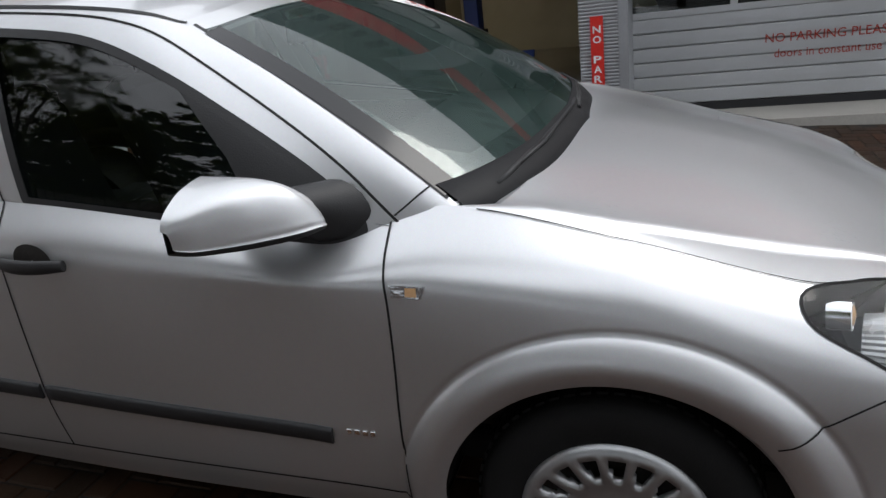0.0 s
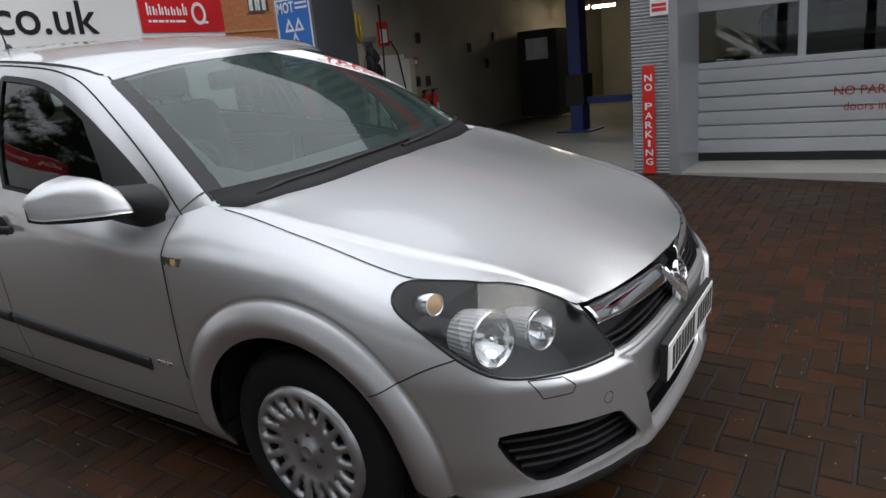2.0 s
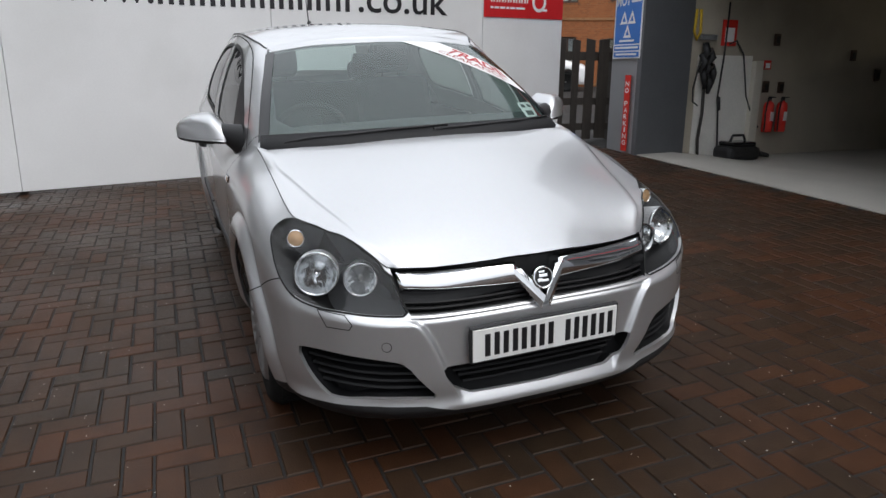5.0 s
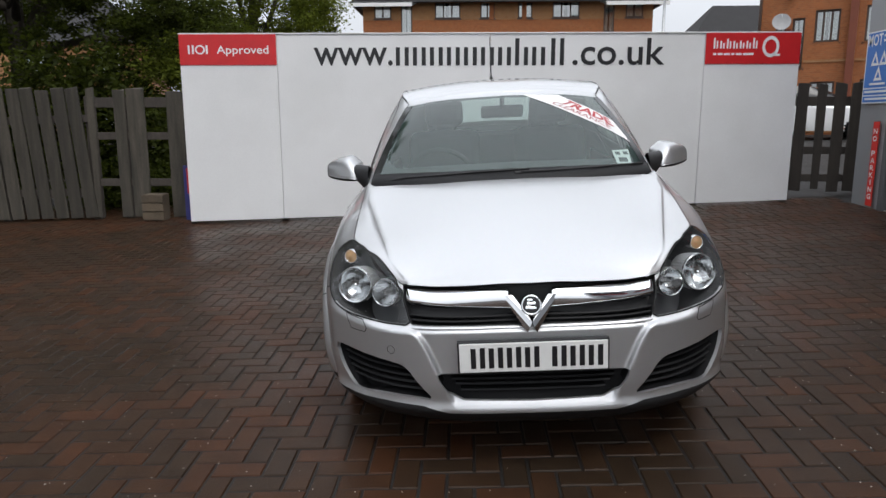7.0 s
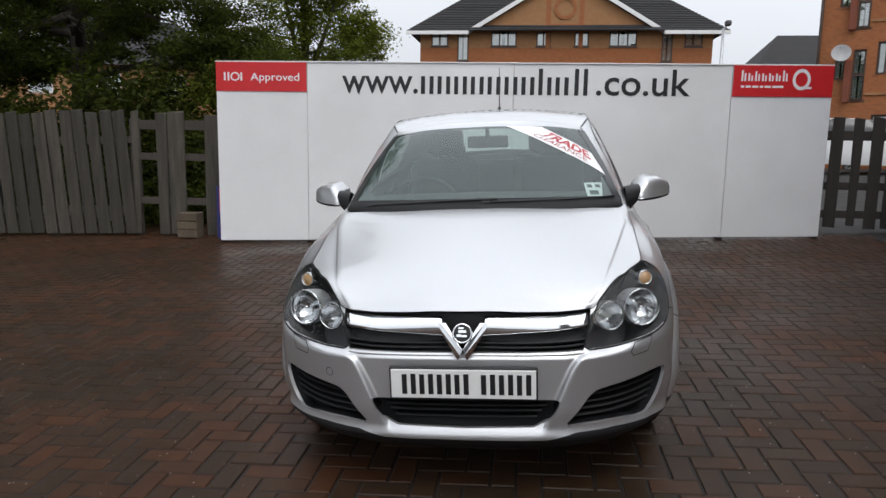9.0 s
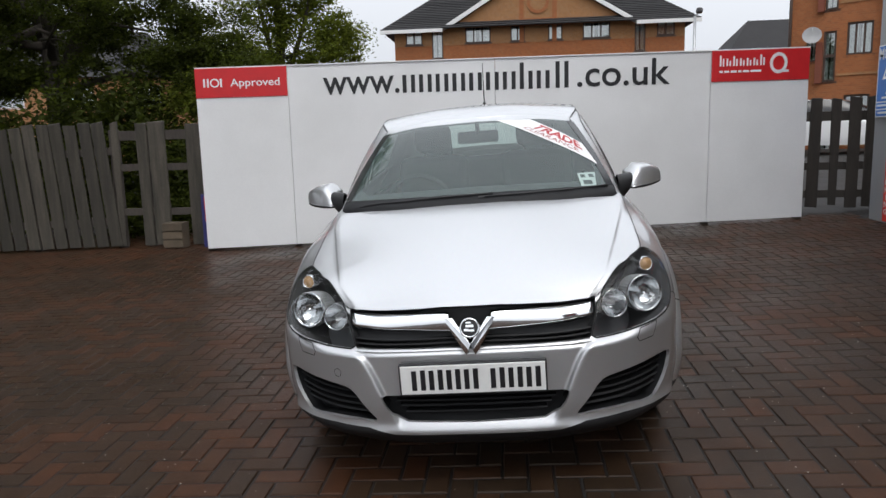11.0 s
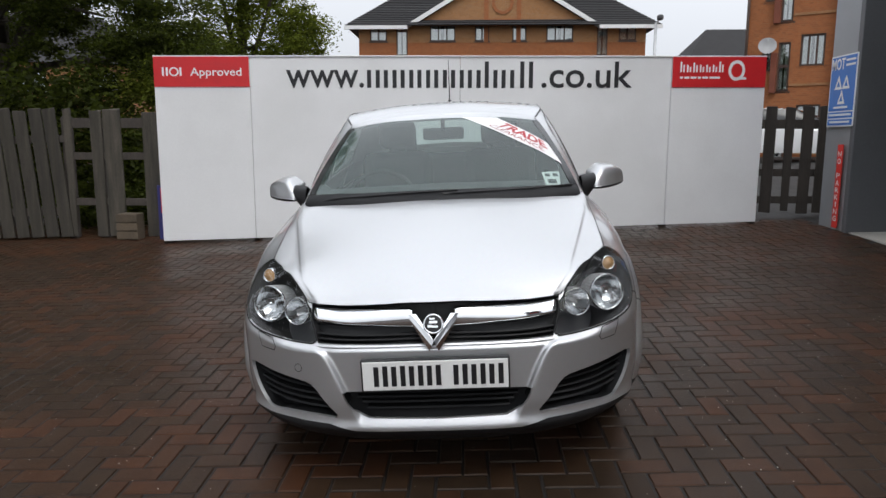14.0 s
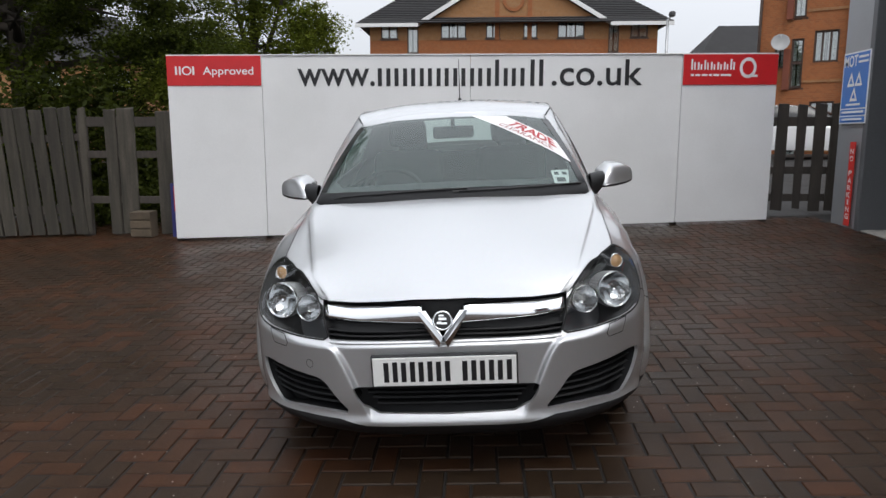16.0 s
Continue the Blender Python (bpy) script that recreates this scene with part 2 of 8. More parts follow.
def brick_material(name, brick, mortar, scale):
    """A far brick wall: courses in the material, since single bricks cannot be told apart there."""
    m = material(name, brick, 0.85, vary=0.12, size=0.6, bump=0.0)
    n, l = m.node_tree.nodes, m.node_tree.links
    bs = n["Principled BSDF"]
    co = n.new("ShaderNodeTexCoord")
    sp, ad, mp = n.new("ShaderNodeSeparateXYZ"), n.new("ShaderNodeMath"), n.new("ShaderNodeCombineXYZ")
    l.new(co.outputs["Object"], sp.inputs["Vector"])
    l.new(sp.outputs["X"], ad.inputs[0])
    l.new(sp.outputs["Y"], ad.inputs[1])
    l.new(ad.outputs[0], mp.inputs["X"])
    l.new(sp.outputs["Z"], mp.inputs["Y"])
    bt = n.new("ShaderNodeTexBrick")
    bt.inputs["Scale"].default_value = scale
    bt.inputs["Color1"].default_value = (*brick, 1)
    bt.inputs["Color2"].default_value = (*(v * 0.78 for v in brick), 1)
    bt.inputs["Mortar"].default_value = (*mortar, 1)
    bt.inputs["Mortar Size"].default_value = 0.012
    l.new(mp.outputs["Vector"], bt.inputs["Vector"])
    old = bs.inputs["Base Color"].links[0].from_socket
    mx = n.new("ShaderNodeMix")
    mx.data_type, mx.blend_type = "RGBA", "MULTIPLY"
    mx.inputs["Factor"].default_value = 0.0
    l.new(bt.outputs["Color"], mx.inputs["A"])
    l.new(old, mx.inputs["B"])
    l.new(mx.outputs["Result"], bs.inputs["Base Color"])
    return m


M_BRICK = brick_material("yellow_brown_brick", (0.34, 0.16, 0.06), (0.30, 0.22, 0.14), 4.4)
M_BRICKRED = brick_material("orange_red_brick", (0.33, 0.108, 0.034), (0.28, 0.15, 0.07), 4.4)
M_ROOF = material("dark_roof_tile", (0.037, 0.036, 0.037), 0.8, vary=0.2, size=2, bump=0.3, per_piece=0.2, spec=0.2)
M_TRIM = material("white_upvc", (0.75, 0.75, 0.74), 0.4, vary=0.04, bump=0.03)
M_BROWN = material("dark_brown_frame", (0.06, 0.035, 0.025), 0.5, vary=0.1, bump=0.05)
M_PANELRED = material("dull_red_boarding", (0.17, 0.045, 0.022), 0.7, vary=0.15, size=2, bump=0.1)
M_DISH = material("pale_grey_dish_paint", (0.33, 0.33, 0.33), 0.6, vary=0.08, bump=0.03)
M_CURTAIN = material("pale_net_curtain", (0.84, 0.85, 0.86), 0.9, vary=0.15, size=6, bump=0.1)


# ---- mesh helpers ----
def mesh_object(name, bm, mat, parent=None, label="", smooth=False):
    me = bpy.data.meshes.new(name)
    bm.to_mesh(me)
    bm.free()
    if smooth:
        me.shade_smooth()
    for m in (mat if isinstance(mat, (list, tuple)) else [mat]):
        me.materials.append(m)
    ob = new(name, me)
    if parent:
        ob.parent = parent
    if label:
        ob["label"] = label
    return ob


def part(name, bm, mat, parent, label="", smooth=False):
    return mesh_object(name, bm, mat, parent, label, smooth)


def thing(name, label, category, m=None, group="", kind=""):
    ob = new(name)
    if m is not None:
        ob.matrix_world = m
    return tagged(ob, label, category, group, kind)


def box(bm, lo, hi, bevel=0.0, m=None):
    """An axis-aligned box from lo to hi, with bevelled edges, added to bm."""
    r = bmesh.ops.create_cube(bm, size=1)
    vs = r["verts"]
    for v in vs:
        v.co = Vector([lo[i] + (v.co[i] + 0.5) * (hi[i] - lo[i]) for i in range(3)])
    if bevel:
        es = list({e for v in vs for e in v.link_edges})
        out = bmesh.ops.bevel(bm, geom=es, offset=bevel, segments=2, affect="EDGES", profile=0.5)
        vs = list({v for f in out["faces"] for v in f.verts} | {v for v in vs if v.is_valid})
    if m is not None:
        bmesh.ops.transform(bm, matrix=m, verts=vs)
    return bm


def boxes(*specs, bevel=0.0):
    bm = bmesh.new()
    for lo, hi in specs:
        box(bm, lo, hi, bevel)
    return bm


def tube(bm, points, radius, sides=10, caps=True):
    """A round bar along points; radius is one number or one for each point."""
    pts = [Vector(p) for p in points]
    rad = radius if isinstance(radius, (list, tuple)) else [radius] * len(pts)
    rings = []
    ref = None
    for i, p in enumerate(pts):
        d = (pts[min(i + 1, len(pts) - 1)] - pts[max(i - 1, 0)]).normalized()
        if ref is None:
            ref = d.orthogonal().normalized()
        ref = (ref - d * ref.dot(d)).normalized()
        other = d.cross(ref)
        rings.append([bm.verts.new(p + rad[i] * (math.cos(a) * ref + math.sin(a) * other))
                      for a in (2 * math.pi * k / sides for k in range(sides))])
    for a, b in zip(rings, rings[1:]):
        for k in range(sides):
            f = bm.faces.new((a[k], a[(k + 1) % sides], b[(k + 1) % sides], b[k]))
            f.smooth = True
    if caps:
        bm.faces.new(rings[0][::-1])
        bm.faces.new(rings[-1])
    return bm


def lathe(bm, profile, sides=32, axis="z", m=None):
    """A turned body from (radius, height) pairs."""
    rings = []
    for r, h in profile:
        ring = []
        for k in range(sides):
            a = 2 * math.pi * k / sides
            c = Vector((r * math.cos(a), r * math.sin(a), h))
            if axis == "y":
                c = Vector((c.x, -c.z, c.y))
            if axis == "x":
                c = Vector((c.z, c.x, c.y))
            if m is not None:
                c = m @ c
            ring.append(bm.verts.new(c))
        rings.append(ring)
    for a, b in zip(rings, rings[1:]):
        for k in range(sides):
            f = bm.faces.new((a[k], a[(k + 1) % sides], b[(k + 1) % sides], b[k]))
            f.smooth = True
    return bm


def lettering(name, text, mat, width, height, m, parent, label="", depth=0.002, bold=0.0):
    """Words in the built-in font, stretched to a width and height, lying in the local xy plane of m from its lower left."""
    cu = bpy.data.curves.new(name, "FONT")
    cu.body, cu.size, cu.extrude, cu.offset, cu.resolution_u = text, 1.0, 0.0, bold, 3
    ob = bpy.data.objects.new(name, cu)
    scene.collection.objects.link(ob)
    me = bpy.data.meshes.new_from_object(ob.evaluated_get(bpy.context.evaluated_depsgraph_get()))
    bpy.data.objects.remove(ob)
    co = np.empty(len(me.vertices) * 3)
    me.vertices.foreach_get("co", co)
    co = co.reshape(-1, 3)
    lo, hi = co.min(0), co.max(0)
    co[:, 0] = (co[:, 0] - lo[0]) / (hi[0] - lo[0]) * width
    co[:, 1] = (co[:, 1] - lo[1]) / (hi[1] - lo[1]) * height
    co[:, 2] = depth
    me.vertices.foreach_set("co", co.ravel())
    me.materials.append(mat)
    out = new(name, me)
    out.parent = parent
    out.matrix_basis = m
    if label:
        out["label"] = label
    return out


def gz(x, y):
    """Height of the sloping forecourt, which levels out further away."""
    return 0.035 - 0.037 * 14 * math.tanh(x / 14) + 0.037 * 14 * math.tanh(y / 14)


UP_FACING_X = Matrix(((0, 0, 1, 0), (1, 0, 0, 0), (0, 1, 0, 0), (0, 0, 0, 1)))      # plane that faces +x: local x -> +y, local y -> +z
UP_FACING_MINUS_Y = Matrix(((1, 0, 0, 0), (0, 0, -1, 0), (0, 1, 0, 0), (0, 0, 0, 1)))  # plane that faces -y: local x -> +x

# ---- ground ----
bm = bmesh.new()
xs = sorted([-400, -200, -100, -60, -40] + list(range(-30, 31, 2)) + [40, 60, 100, 200, 400] + [-4.6, -4.45, 4.12, 4.3, 7.05, 13.3])
# the earth is dug out under the workshop floor
dug = lambda x, y: 0.5 if -4.5 < x < 7.1 and 4.2 < y < 13.4 else 0.0
grid = [[bm.verts.new((x, y, gz(x, y) - 0.0055 - dug(x, y))) for y in xs] for x in xs]
for i in range(len(xs) - 1):
    for j in range(len(xs) - 1):
        bm.faces.new((grid[i][j], grid[i + 1][j], grid[i + 1][j + 1], grid[i][j + 1]))
ground = mesh_object("ground", bm, M_JOINT, smooth=True)
tagged(ground, "dark wet sand bed and earth under the paving", "ground", kind="structure")

# ---- hoarding of white boards with red heads ----
def hoarding():
    a, b = Vector((-4.73, -3.45, 0)), Vector((-4.91, 3.44, 0))
    d = (b - a).normalized()
    length = (b - a).length
    yaw = math.degrees(math.atan2(d.y, d.x)) - 90
    root = thing("hoarding", "white boarded display hoarding with red corner signs, standing on the paving", "hoarding", pose(a.x, a.y, 0, 0, 0, yaw))
    edges = (0.0, 1.09, 5.84, length)
    for i, (lo, hi) in enumerate(zip(edges, edges[1:])):
        n = 1 if i != 1 else 2
        for k in range(n):
            s0, s1 = lo + (hi - lo) * k / n, lo + (hi - lo) * (k + 1) / n
            bm = bmesh.new()
            x0 = (-0.04, -0.04, -0.04)[i]
            x1 = (0.006, 0.0, 0.004)[i]
            z0 = [gz(a.x, a.y + s) + 0.035 for s in (s0, s1)]
            vs = [bm.verts.new((x, s, z)) for x in (x0, x1) for s, z in ((s0 + 0.002, z0[0]), (s1 - 0.002, z0[1]), (s1 - 0.002, 2.21), (s0 + 0.002, 2.21))]
            for f in ((3, 2, 1, 0), (4, 5, 6, 7), (0, 1, 5, 4), (1, 2, 6, 5), (2, 3, 7, 6), (3, 0, 4, 7)):
                bm.faces.new([vs[q] for q in f])
            bmesh.ops.bevel(bm, geom=bm.edges[:], offset=0.003, segments=1, affect="EDGES")
            bmesh.ops.recalc_face_normals(bm, faces=bm.faces)
            part("board", bm, M_WHITE, root)
    for s in (0.02, 1.09, 3.46, 5.84, length - 0.02):
        bm = boxes(((-0.13, s - 0.035, gz(a.x, a.y + s) - 0.01), (-0.045, s + 0.035, 2.12)), bevel=0.004)
        part("post", bm, M_RAIL, root)
    bm = boxes(((-0.045, 0.0, 2.212), (0.012, length, 2.226)), bevel=0.003)
    part("capping", bm, M_TRIM, root, "thin pale capping strip")
    for k, (s0, s1) in enumerate(((0.004, 1.085), (5.845, length - 0.004))):
        bm = boxes(((0.008, s0, 1.88), (0.014, s1, 2.212)), bevel=0.002)
        panel = part("sign_panel", bm, M_RED, root, "glossy red sign panel with white lettering")
    face = lambda s, z, x=0.015: Matrix.Translation((x, s, z)) @ UP_FACING_X
    # left sign: ring mark and a word
    def bar(name, mat, s, z, wd, h, x=0.0145, deep=0.002):
        part(name, boxes(((x, s, z), (x + deep, s + wd, z + h))), mat, root)

    def ring(cy, cz, r0, r1, ky, kz):
        bm = bmesh.new()
        rows = [[bm.verts.new((x, cy + r * ky * math.cos(2 * math.pi * k / 28), cz + r * kz * math.sin(2 * math.pi * k / 28))) for k in range(28)] for x, r in ((0.0142, r0), (0.0165, r0), (0.0165, r1), (0.0142, r1))]
        for a, b in zip(rows, rows[1:]):
            for k in range(28):
                bm.faces.new((a[k], a[(k + 1) % 28], b[(k + 1) % 28], b[k]))
        part("logo_ring", bm, M_LETTER, root, "white ring")

    for s in (0.10, 0.145, 0.30):
        bar("logo_bar", M_LETTER, s, 2.0, 0.022, 0.095)
    ring(0.235, 2.047, 0.05, 0.035, 1.1, 1.0)
    lettering("word", "Approved", M_LETTER, 0.58, 0.115, face(0.42, 1.975), root, "white lettering", 0.0015, 0.008)
    # right sign: bars for the maker's words and a ring
    w = 0.072
    for k, h in enumerate((0.115, 0.082, 0.105, 0.082, 0.082, 0.082, 0.115)):
        s = 5.93 + k * w
        bar("logo_bar", M_LETTER, s, 2.045, w * 0.26, h)
        bar("logo_bar", M_LETTER, s + w * 0.45, 2.045, w * 0.23, h * 0.72)
    ring(6.56, 2.065, 0.098, 0.066, 0.95, 1.15)
    bar("logo_bar", M_LETTER, 6.585, 1.965, 0.085, 0.025)
    s = 5.93
    for wd in (0.05, 0.07, 0.08, 0.05, 0.08, 0.13):
        bar("word_bar", M_LETTER, s, 1.975, wd - 0.015, 0.023)
        s += wd
    # web address in the middle: words, with the firm's name as letter-sized bars
    lettering("web_letters", "www.", M_BLACK, 0.88, 0.195, face(1.50, 1.872, 0.003), root, "black lettering", 0.0015, 0.010)
    lettering("web_letters", ".co.uk", M_BLACK, 1.02, 0.29, face(4.38, 1.872, 0.003), root, "black lettering", 0.0015, 0.010)
    s, unit = 2.415, 0.1755
    for k, kind in enumerate("xxxxxxxhxll"):
        h = 0.29 if kind in "hl" else 0.197
        wd = unit * (0.34 if kind == "l" else 0.82)
        if kind == "l":
            bar("letter_bar", M_BLACK, s + 0.02, 1.872, 0.046, h, 0.0005, 0.003)
        else:
            bar("letter_bar", M_BLACK, s, 1.872, 0.046, h, 0.0005, 0.003)
            bar("letter_bar", M_BLACK, s + wd - 0.046, 1.872, 0.046, 0.197, 0.0005, 0.003)
        s += unit * (0.56 if kind == "l" else 1.08)
    return root


hoarding()


# ---- timber fences ----
def picket_fence(name, label, x0, y0, x1, y1, count, width, height, lean, group="timber fences"):
    root = thing(name, label, "fence", None, group)
    d = Vector((x1 - x0, y1 - y0, 0))
    length = d.length
    d.normalize()
    yaw = math.atan2(d.y, d.x)
    rnd = random.Random(int(abs(y0) * 100))
    for h in (0.35, 1.25):
        za, zb = gz(x0, y0) + h, gz(x1, y1) + h
        bm = bmesh.new()
        box(bm, (0, -0.052, -0.045), (length, -0.014, 0.045), 0.004)
        m = Matrix.Translation((x0, y0, za)) @ Matrix.Rotation(yaw, 4, "Z") @ Matrix.Rotation(-math.atan2(zb - za, length), 4, "Y")
        bmesh.ops.transform(bm, matrix=m, verts=bm.verts)
        part("rail", bm, M_RAIL, root)
    for k in range(3):
        s = 0.06 + (length - 0.12) * k / 2
        p = Vector((x0, y0, 0)) + d * s
        bm = bmesh.new()
        box(bm, (-0.05, -0.152, -0.05), (0.05, -0.052, height - 0.1), 0.006)
        bmesh.ops.transform(bm, matrix=Matrix.Translation((p.x, p.y, gz(p.x, p.y))) @ Matrix.Rotation(yaw, 4, "Z"), verts=bm.verts)
        part("post", bm, M_RAIL, root)
    for k in range(count):
        s = length * (k + 0.5) / count
        p = Vector((x0, y0, 0)) + d * s
        h = height + rnd.uniform(-0.02, 0.03)
        bm = bmesh.new()
        box(bm, (-width / 2, -0.012, 0.03), (width / 2, 0.012, h), 0.0)
        for v in bm.verts:
            if v.co.z > 0.5:
                v.co.z += rnd.uniform(-0.012, 0.012)
        bmesh.ops.bevel(bm, geom=bm.edges[:], offset=0.004, segments=1, affect="EDGES")
        m = Matrix.Translation((p.x, p.y, gz(p.x, p.y))) @ Matrix.Rotation(yaw, 4, "Z") @ Matrix.Rotation(radians(lean + rnd.uniform(-0.6, 0.6)), 4, "Y")
        bmesh.ops.transform(bm, matrix=m, verts=bm.verts)
        part("plank", bm, M_FENCE, root)
    return root


picket_fence("timber_fence", "weathered grey close-boarded timber fence with leaning planks", -5.30, -4.83, -5.30, -7.3, 13, 0.158, 1.62, 4.0)


def open_fence(label, x, y0, y1, planks, rails, posts, mat, seed):
    """Planks (middle, width, foot, top) nailed to rails (low, high), with gaps between them; it faces +x."""
    root = thing("timber_fence", label, "fence", None, "timber fences")
    rnd = random.Random(seed)
    for a, b in rails:
        part("rail", boxes(((x - 0.055, y0, a), (x - 0.014, y1, b)), bevel=0.004), M_RAIL, root)
    for y, w, top in posts:
        part("post", boxes(((x - 0.155, y - w / 2, gz(x, y) - 0.02), (x - 0.056, y + w / 2, top)), bevel=0.006), M_RAIL, root)
    for y, w, foot, top in planks:
        bm = bmesh.new()
        box(bm, (x - 0.012, y - w / 2, foot), (x + 0.012, y + w / 2, top))
        for v in bm.verts:
            v.co.y += rnd.uniform(-0.012, 0.012)
            v.co.z += rnd.uniform(-0.015, 0.015)
        bmesh.ops.bevel(bm, geom=bm.edges[:], offset=0.004, segments=1, affect="EDGES")
        part("plank", bm, mat, root)
    return root


FG = gz(-5.3, -4.2)
open_fence("dark open timber fence with wide gaps and missing planks", -5.32, -4.85, -3.45,
           [(-4.84, 0.09, FG + 0.02, 1.66), (-4.485, 0.145, FG + 0.02, 1.64), (-4.285, 0.21, FG + 0.02, 1.66), (-3.80, 0.20, FG + 0.02, 1.62)],
           [(FG + 0.40, FG + 0.49), (FG + 0.97, FG + 1.06), (1.43, 1.55)], [(-4.485, 0.10, 1.5), (-3.72, 0.10, 1.5)], M_FENCE, 4)
root = thing("wooden_crate", "small worn brown wooden crate standing before the open fence", "crate", Matrix.Translation((-5.16, -4.04, gz(-5.16, -4.04))))
for k in range(3):
    part("slat", boxes(((0.10, -0.13, 0.015 + 0.105 * k), (0.118, 0.13, 0.105 + 0.105 * k)), bevel=0.003), M_CRATE, root)
part("body", boxes(((-0.10, -0.12, 0.0), (0.098, 0.12, 0.32)), bevel=0.004), M_CRATE, root)
RG = gz(-5.41, 4.0)
open_fence("dark timber picket fence with white daylight between the planks", -5.41, 3.50, 4.75,
           [(3.56, 0.10, RG + 0.06, 1.69), (3.745, 0.13, RG + 0.05, 1.70), (3.975, 0.105, RG + 0.07, 1.68), (4.185, 0.132, RG + 0.05, 1.70), (4.39, 0.15, RG + 0.05, 1.70), (4.60, 0.14, RG + 0.05, 1.69)],
           [(RG + 0.36 - 0.20, RG + 0.25), (0.86, 0.95), (1.43, 1.54)], [(3.56, 0.09, 1.6), (4.62, 0.09, 1.6)], M_RAIL, 6)


# ---- workshop ----
YF, YD = 4.08, 4.78          # front of the columns, plane of the doors
ZF = 0.27                    # workshop floor


M_DADO = material("scuffed_white_wall_paint", (0.76, 0.74, 0.69), 0.55, vary=0.10, size=1.4, bump=0.15, dirt=(0.22, 0.20, 0.16), dirt_amount=0.6)
M_UPPER = material("dull_brown_grey_wall_paint", (0.42, 0.375, 0.30), 0.7, vary=0.12, size=1.0, bump=0.15, dirt=(0.10, 0.09, 0.07), dirt_amount=0.5)


def slab(name, lo, hi, mat, label, category, bevel=0.0, kind="structure"):
    ob = mesh_object(name, boxes((lo, hi), bevel=bevel), mat)
    return tagged(ob, label, category, kind=kind)


bm = bmesh.new()
rows = []
for x in (-4.75, -4.2, -3.4, -2.6, -1.8, -1.2, -0.62):
    lip_ = gz(x, 4.11) + 0.006
    rows.append([bm.verts.new((x, y, z)) for y, z in ((4.11, -0.05), (4.11, lip_), (4.6, lip_ + 0.01), (5.4, ZF), (13.2, ZF), (13.2, -0.05))])
for ra, rb in zip(rows, rows[1:]):
    for k in range(5):
        bm.faces.new((ra[k], rb[k], rb[k + 1], ra[k + 1]))
bmesh.ops.recalc_face_normals(bm, faces=bm.faces)
tagged(mesh_object("floor", bm, M_CONC), "pale worn concrete workshop floor with oil stains", "floor", kind="structure")
slab("floor", (-0.62, 4.14, ZF - 0.25), (7.0, 13.2, ZF - 0.07), M_CONC, "pale concrete threshold slab before the closed door", "floor")
slab("wall_west", (-4.50, 4.74, 0.1), (-4.20, 13.2, 4.2), M_UPPER, "brown-grey painted workshop wall with scuffs and stains", "wall")
slab("wall_dado", (-4.199, 4.90, ZF + 0.002), (-4.192, 5.74, ZF + 1.22), M_DADO, "pale grey-white painted lower wall with scuffs", "wall")
slab("pipe_casing", (-4.199, 5.74, ZF + 0.002), (-4.12, 5.86, ZF + 1.16), M_PLASTER, "cream boxed-in pipe casing on the workshop wall", "casing", 0.004)
slab("wall_back", (-4.2, 13.2, 0.1), (7.0, 13.5, 4.2), M_PLASTER, "cream painted back wall of the workshop", "wall")
slab("wall_east", (7.0, 4.1, 0.0), (7.3, 13.5, 5.0), M_CLAD, "grey metal-clad end wall", "wall")
# ceiling colour carries the shade under the roof
slab("ceiling", (-4.5, 4.8, 4.2), (7.3, 13.5, 4.35), M_DARKIN, "workshop ceiling coloured near-black for its shade", "ceiling")


def ribbed_column(name, x0, x1, label, ribbed=True, z1=4.9, side=0.5):
    root = thing(name, label, "column", None, "", "structure")
    z0 = gz((x0 + x1) / 2, YF) - 0.02
    part("core", boxes(((x0 + 0.01, YF + 0.02, z0), (x1, YF + side, z1)), bevel=0.006), M_CLAD, root)
    if ribbed:
        bm = bmesh.new()
        z, pitch = z0 + 0.02, 0.028
        prof = []
        while z < z1:
            prof += [(0.0, z), (-0.007, z + pitch * 0.25), (-0.007, z + pitch * 0.6), (0.0, z + pitch * 0.85)]
            z += pitch
        a = [bm.verts.new((x0, YF + 0.015 + y, zz)) for y, zz in prof]
        b = [bm.verts.new((x1 - 0.06, YF + 0.015 + y, zz)) for y, zz in prof]
        for i in range(len(prof) - 1):
            bm.faces.new((a[i], b[i], b[i + 1], a[i + 1]))
        part("ribbed_sheet", bm, M_CLAD, root, "horizontally ribbed silver-grey sheet")
    part("corner_flashing", boxes(((x1 - 0.075, YF - 0.004, z0), (x1 + 0.006, YF + side, z1)), bevel=0.006), M_CLAD if ribbed else M_CLADDARK, root, "plain folded corner flashing")
    return root


ribbed_column("column_1", -4.80, -4.18, "grey metal-clad column beside the workshop opening", ribbed=False, side=0.70)
ribbed_column("column_2", -0.62, -0.23, "silver-grey column with horizontal ribs between the two workshop doors", side=0.72)

root = thing("fascia", "grey metal fascia over the workshop doors with a red band and dark lettering", "fascia", None, "", "structure")
part("panel", boxes(((-4.8, 4.30, 3.1), (7.3, 4.78, 6.0)), bevel=0.01), M_CLADDARK, root)
part("red_band", boxes(((-4.8, 4.285, 3.55), (7.3, 4.299, 3.85)), bevel=0.002), M_RED, root, "glossy red band")
for k in range(10):
    x = -3.6 + 0.62 * k
    part("letter_bar", boxes(((x, 4.287, 4.02), (x + 0.17, 4.299, 4.72))), M_BLACK, root)
    part("letter_bar", boxes(((x + 0.28, 4.287, 4.02), (x + 0.44, 4.299, 4.55))), M_BLACK, root)


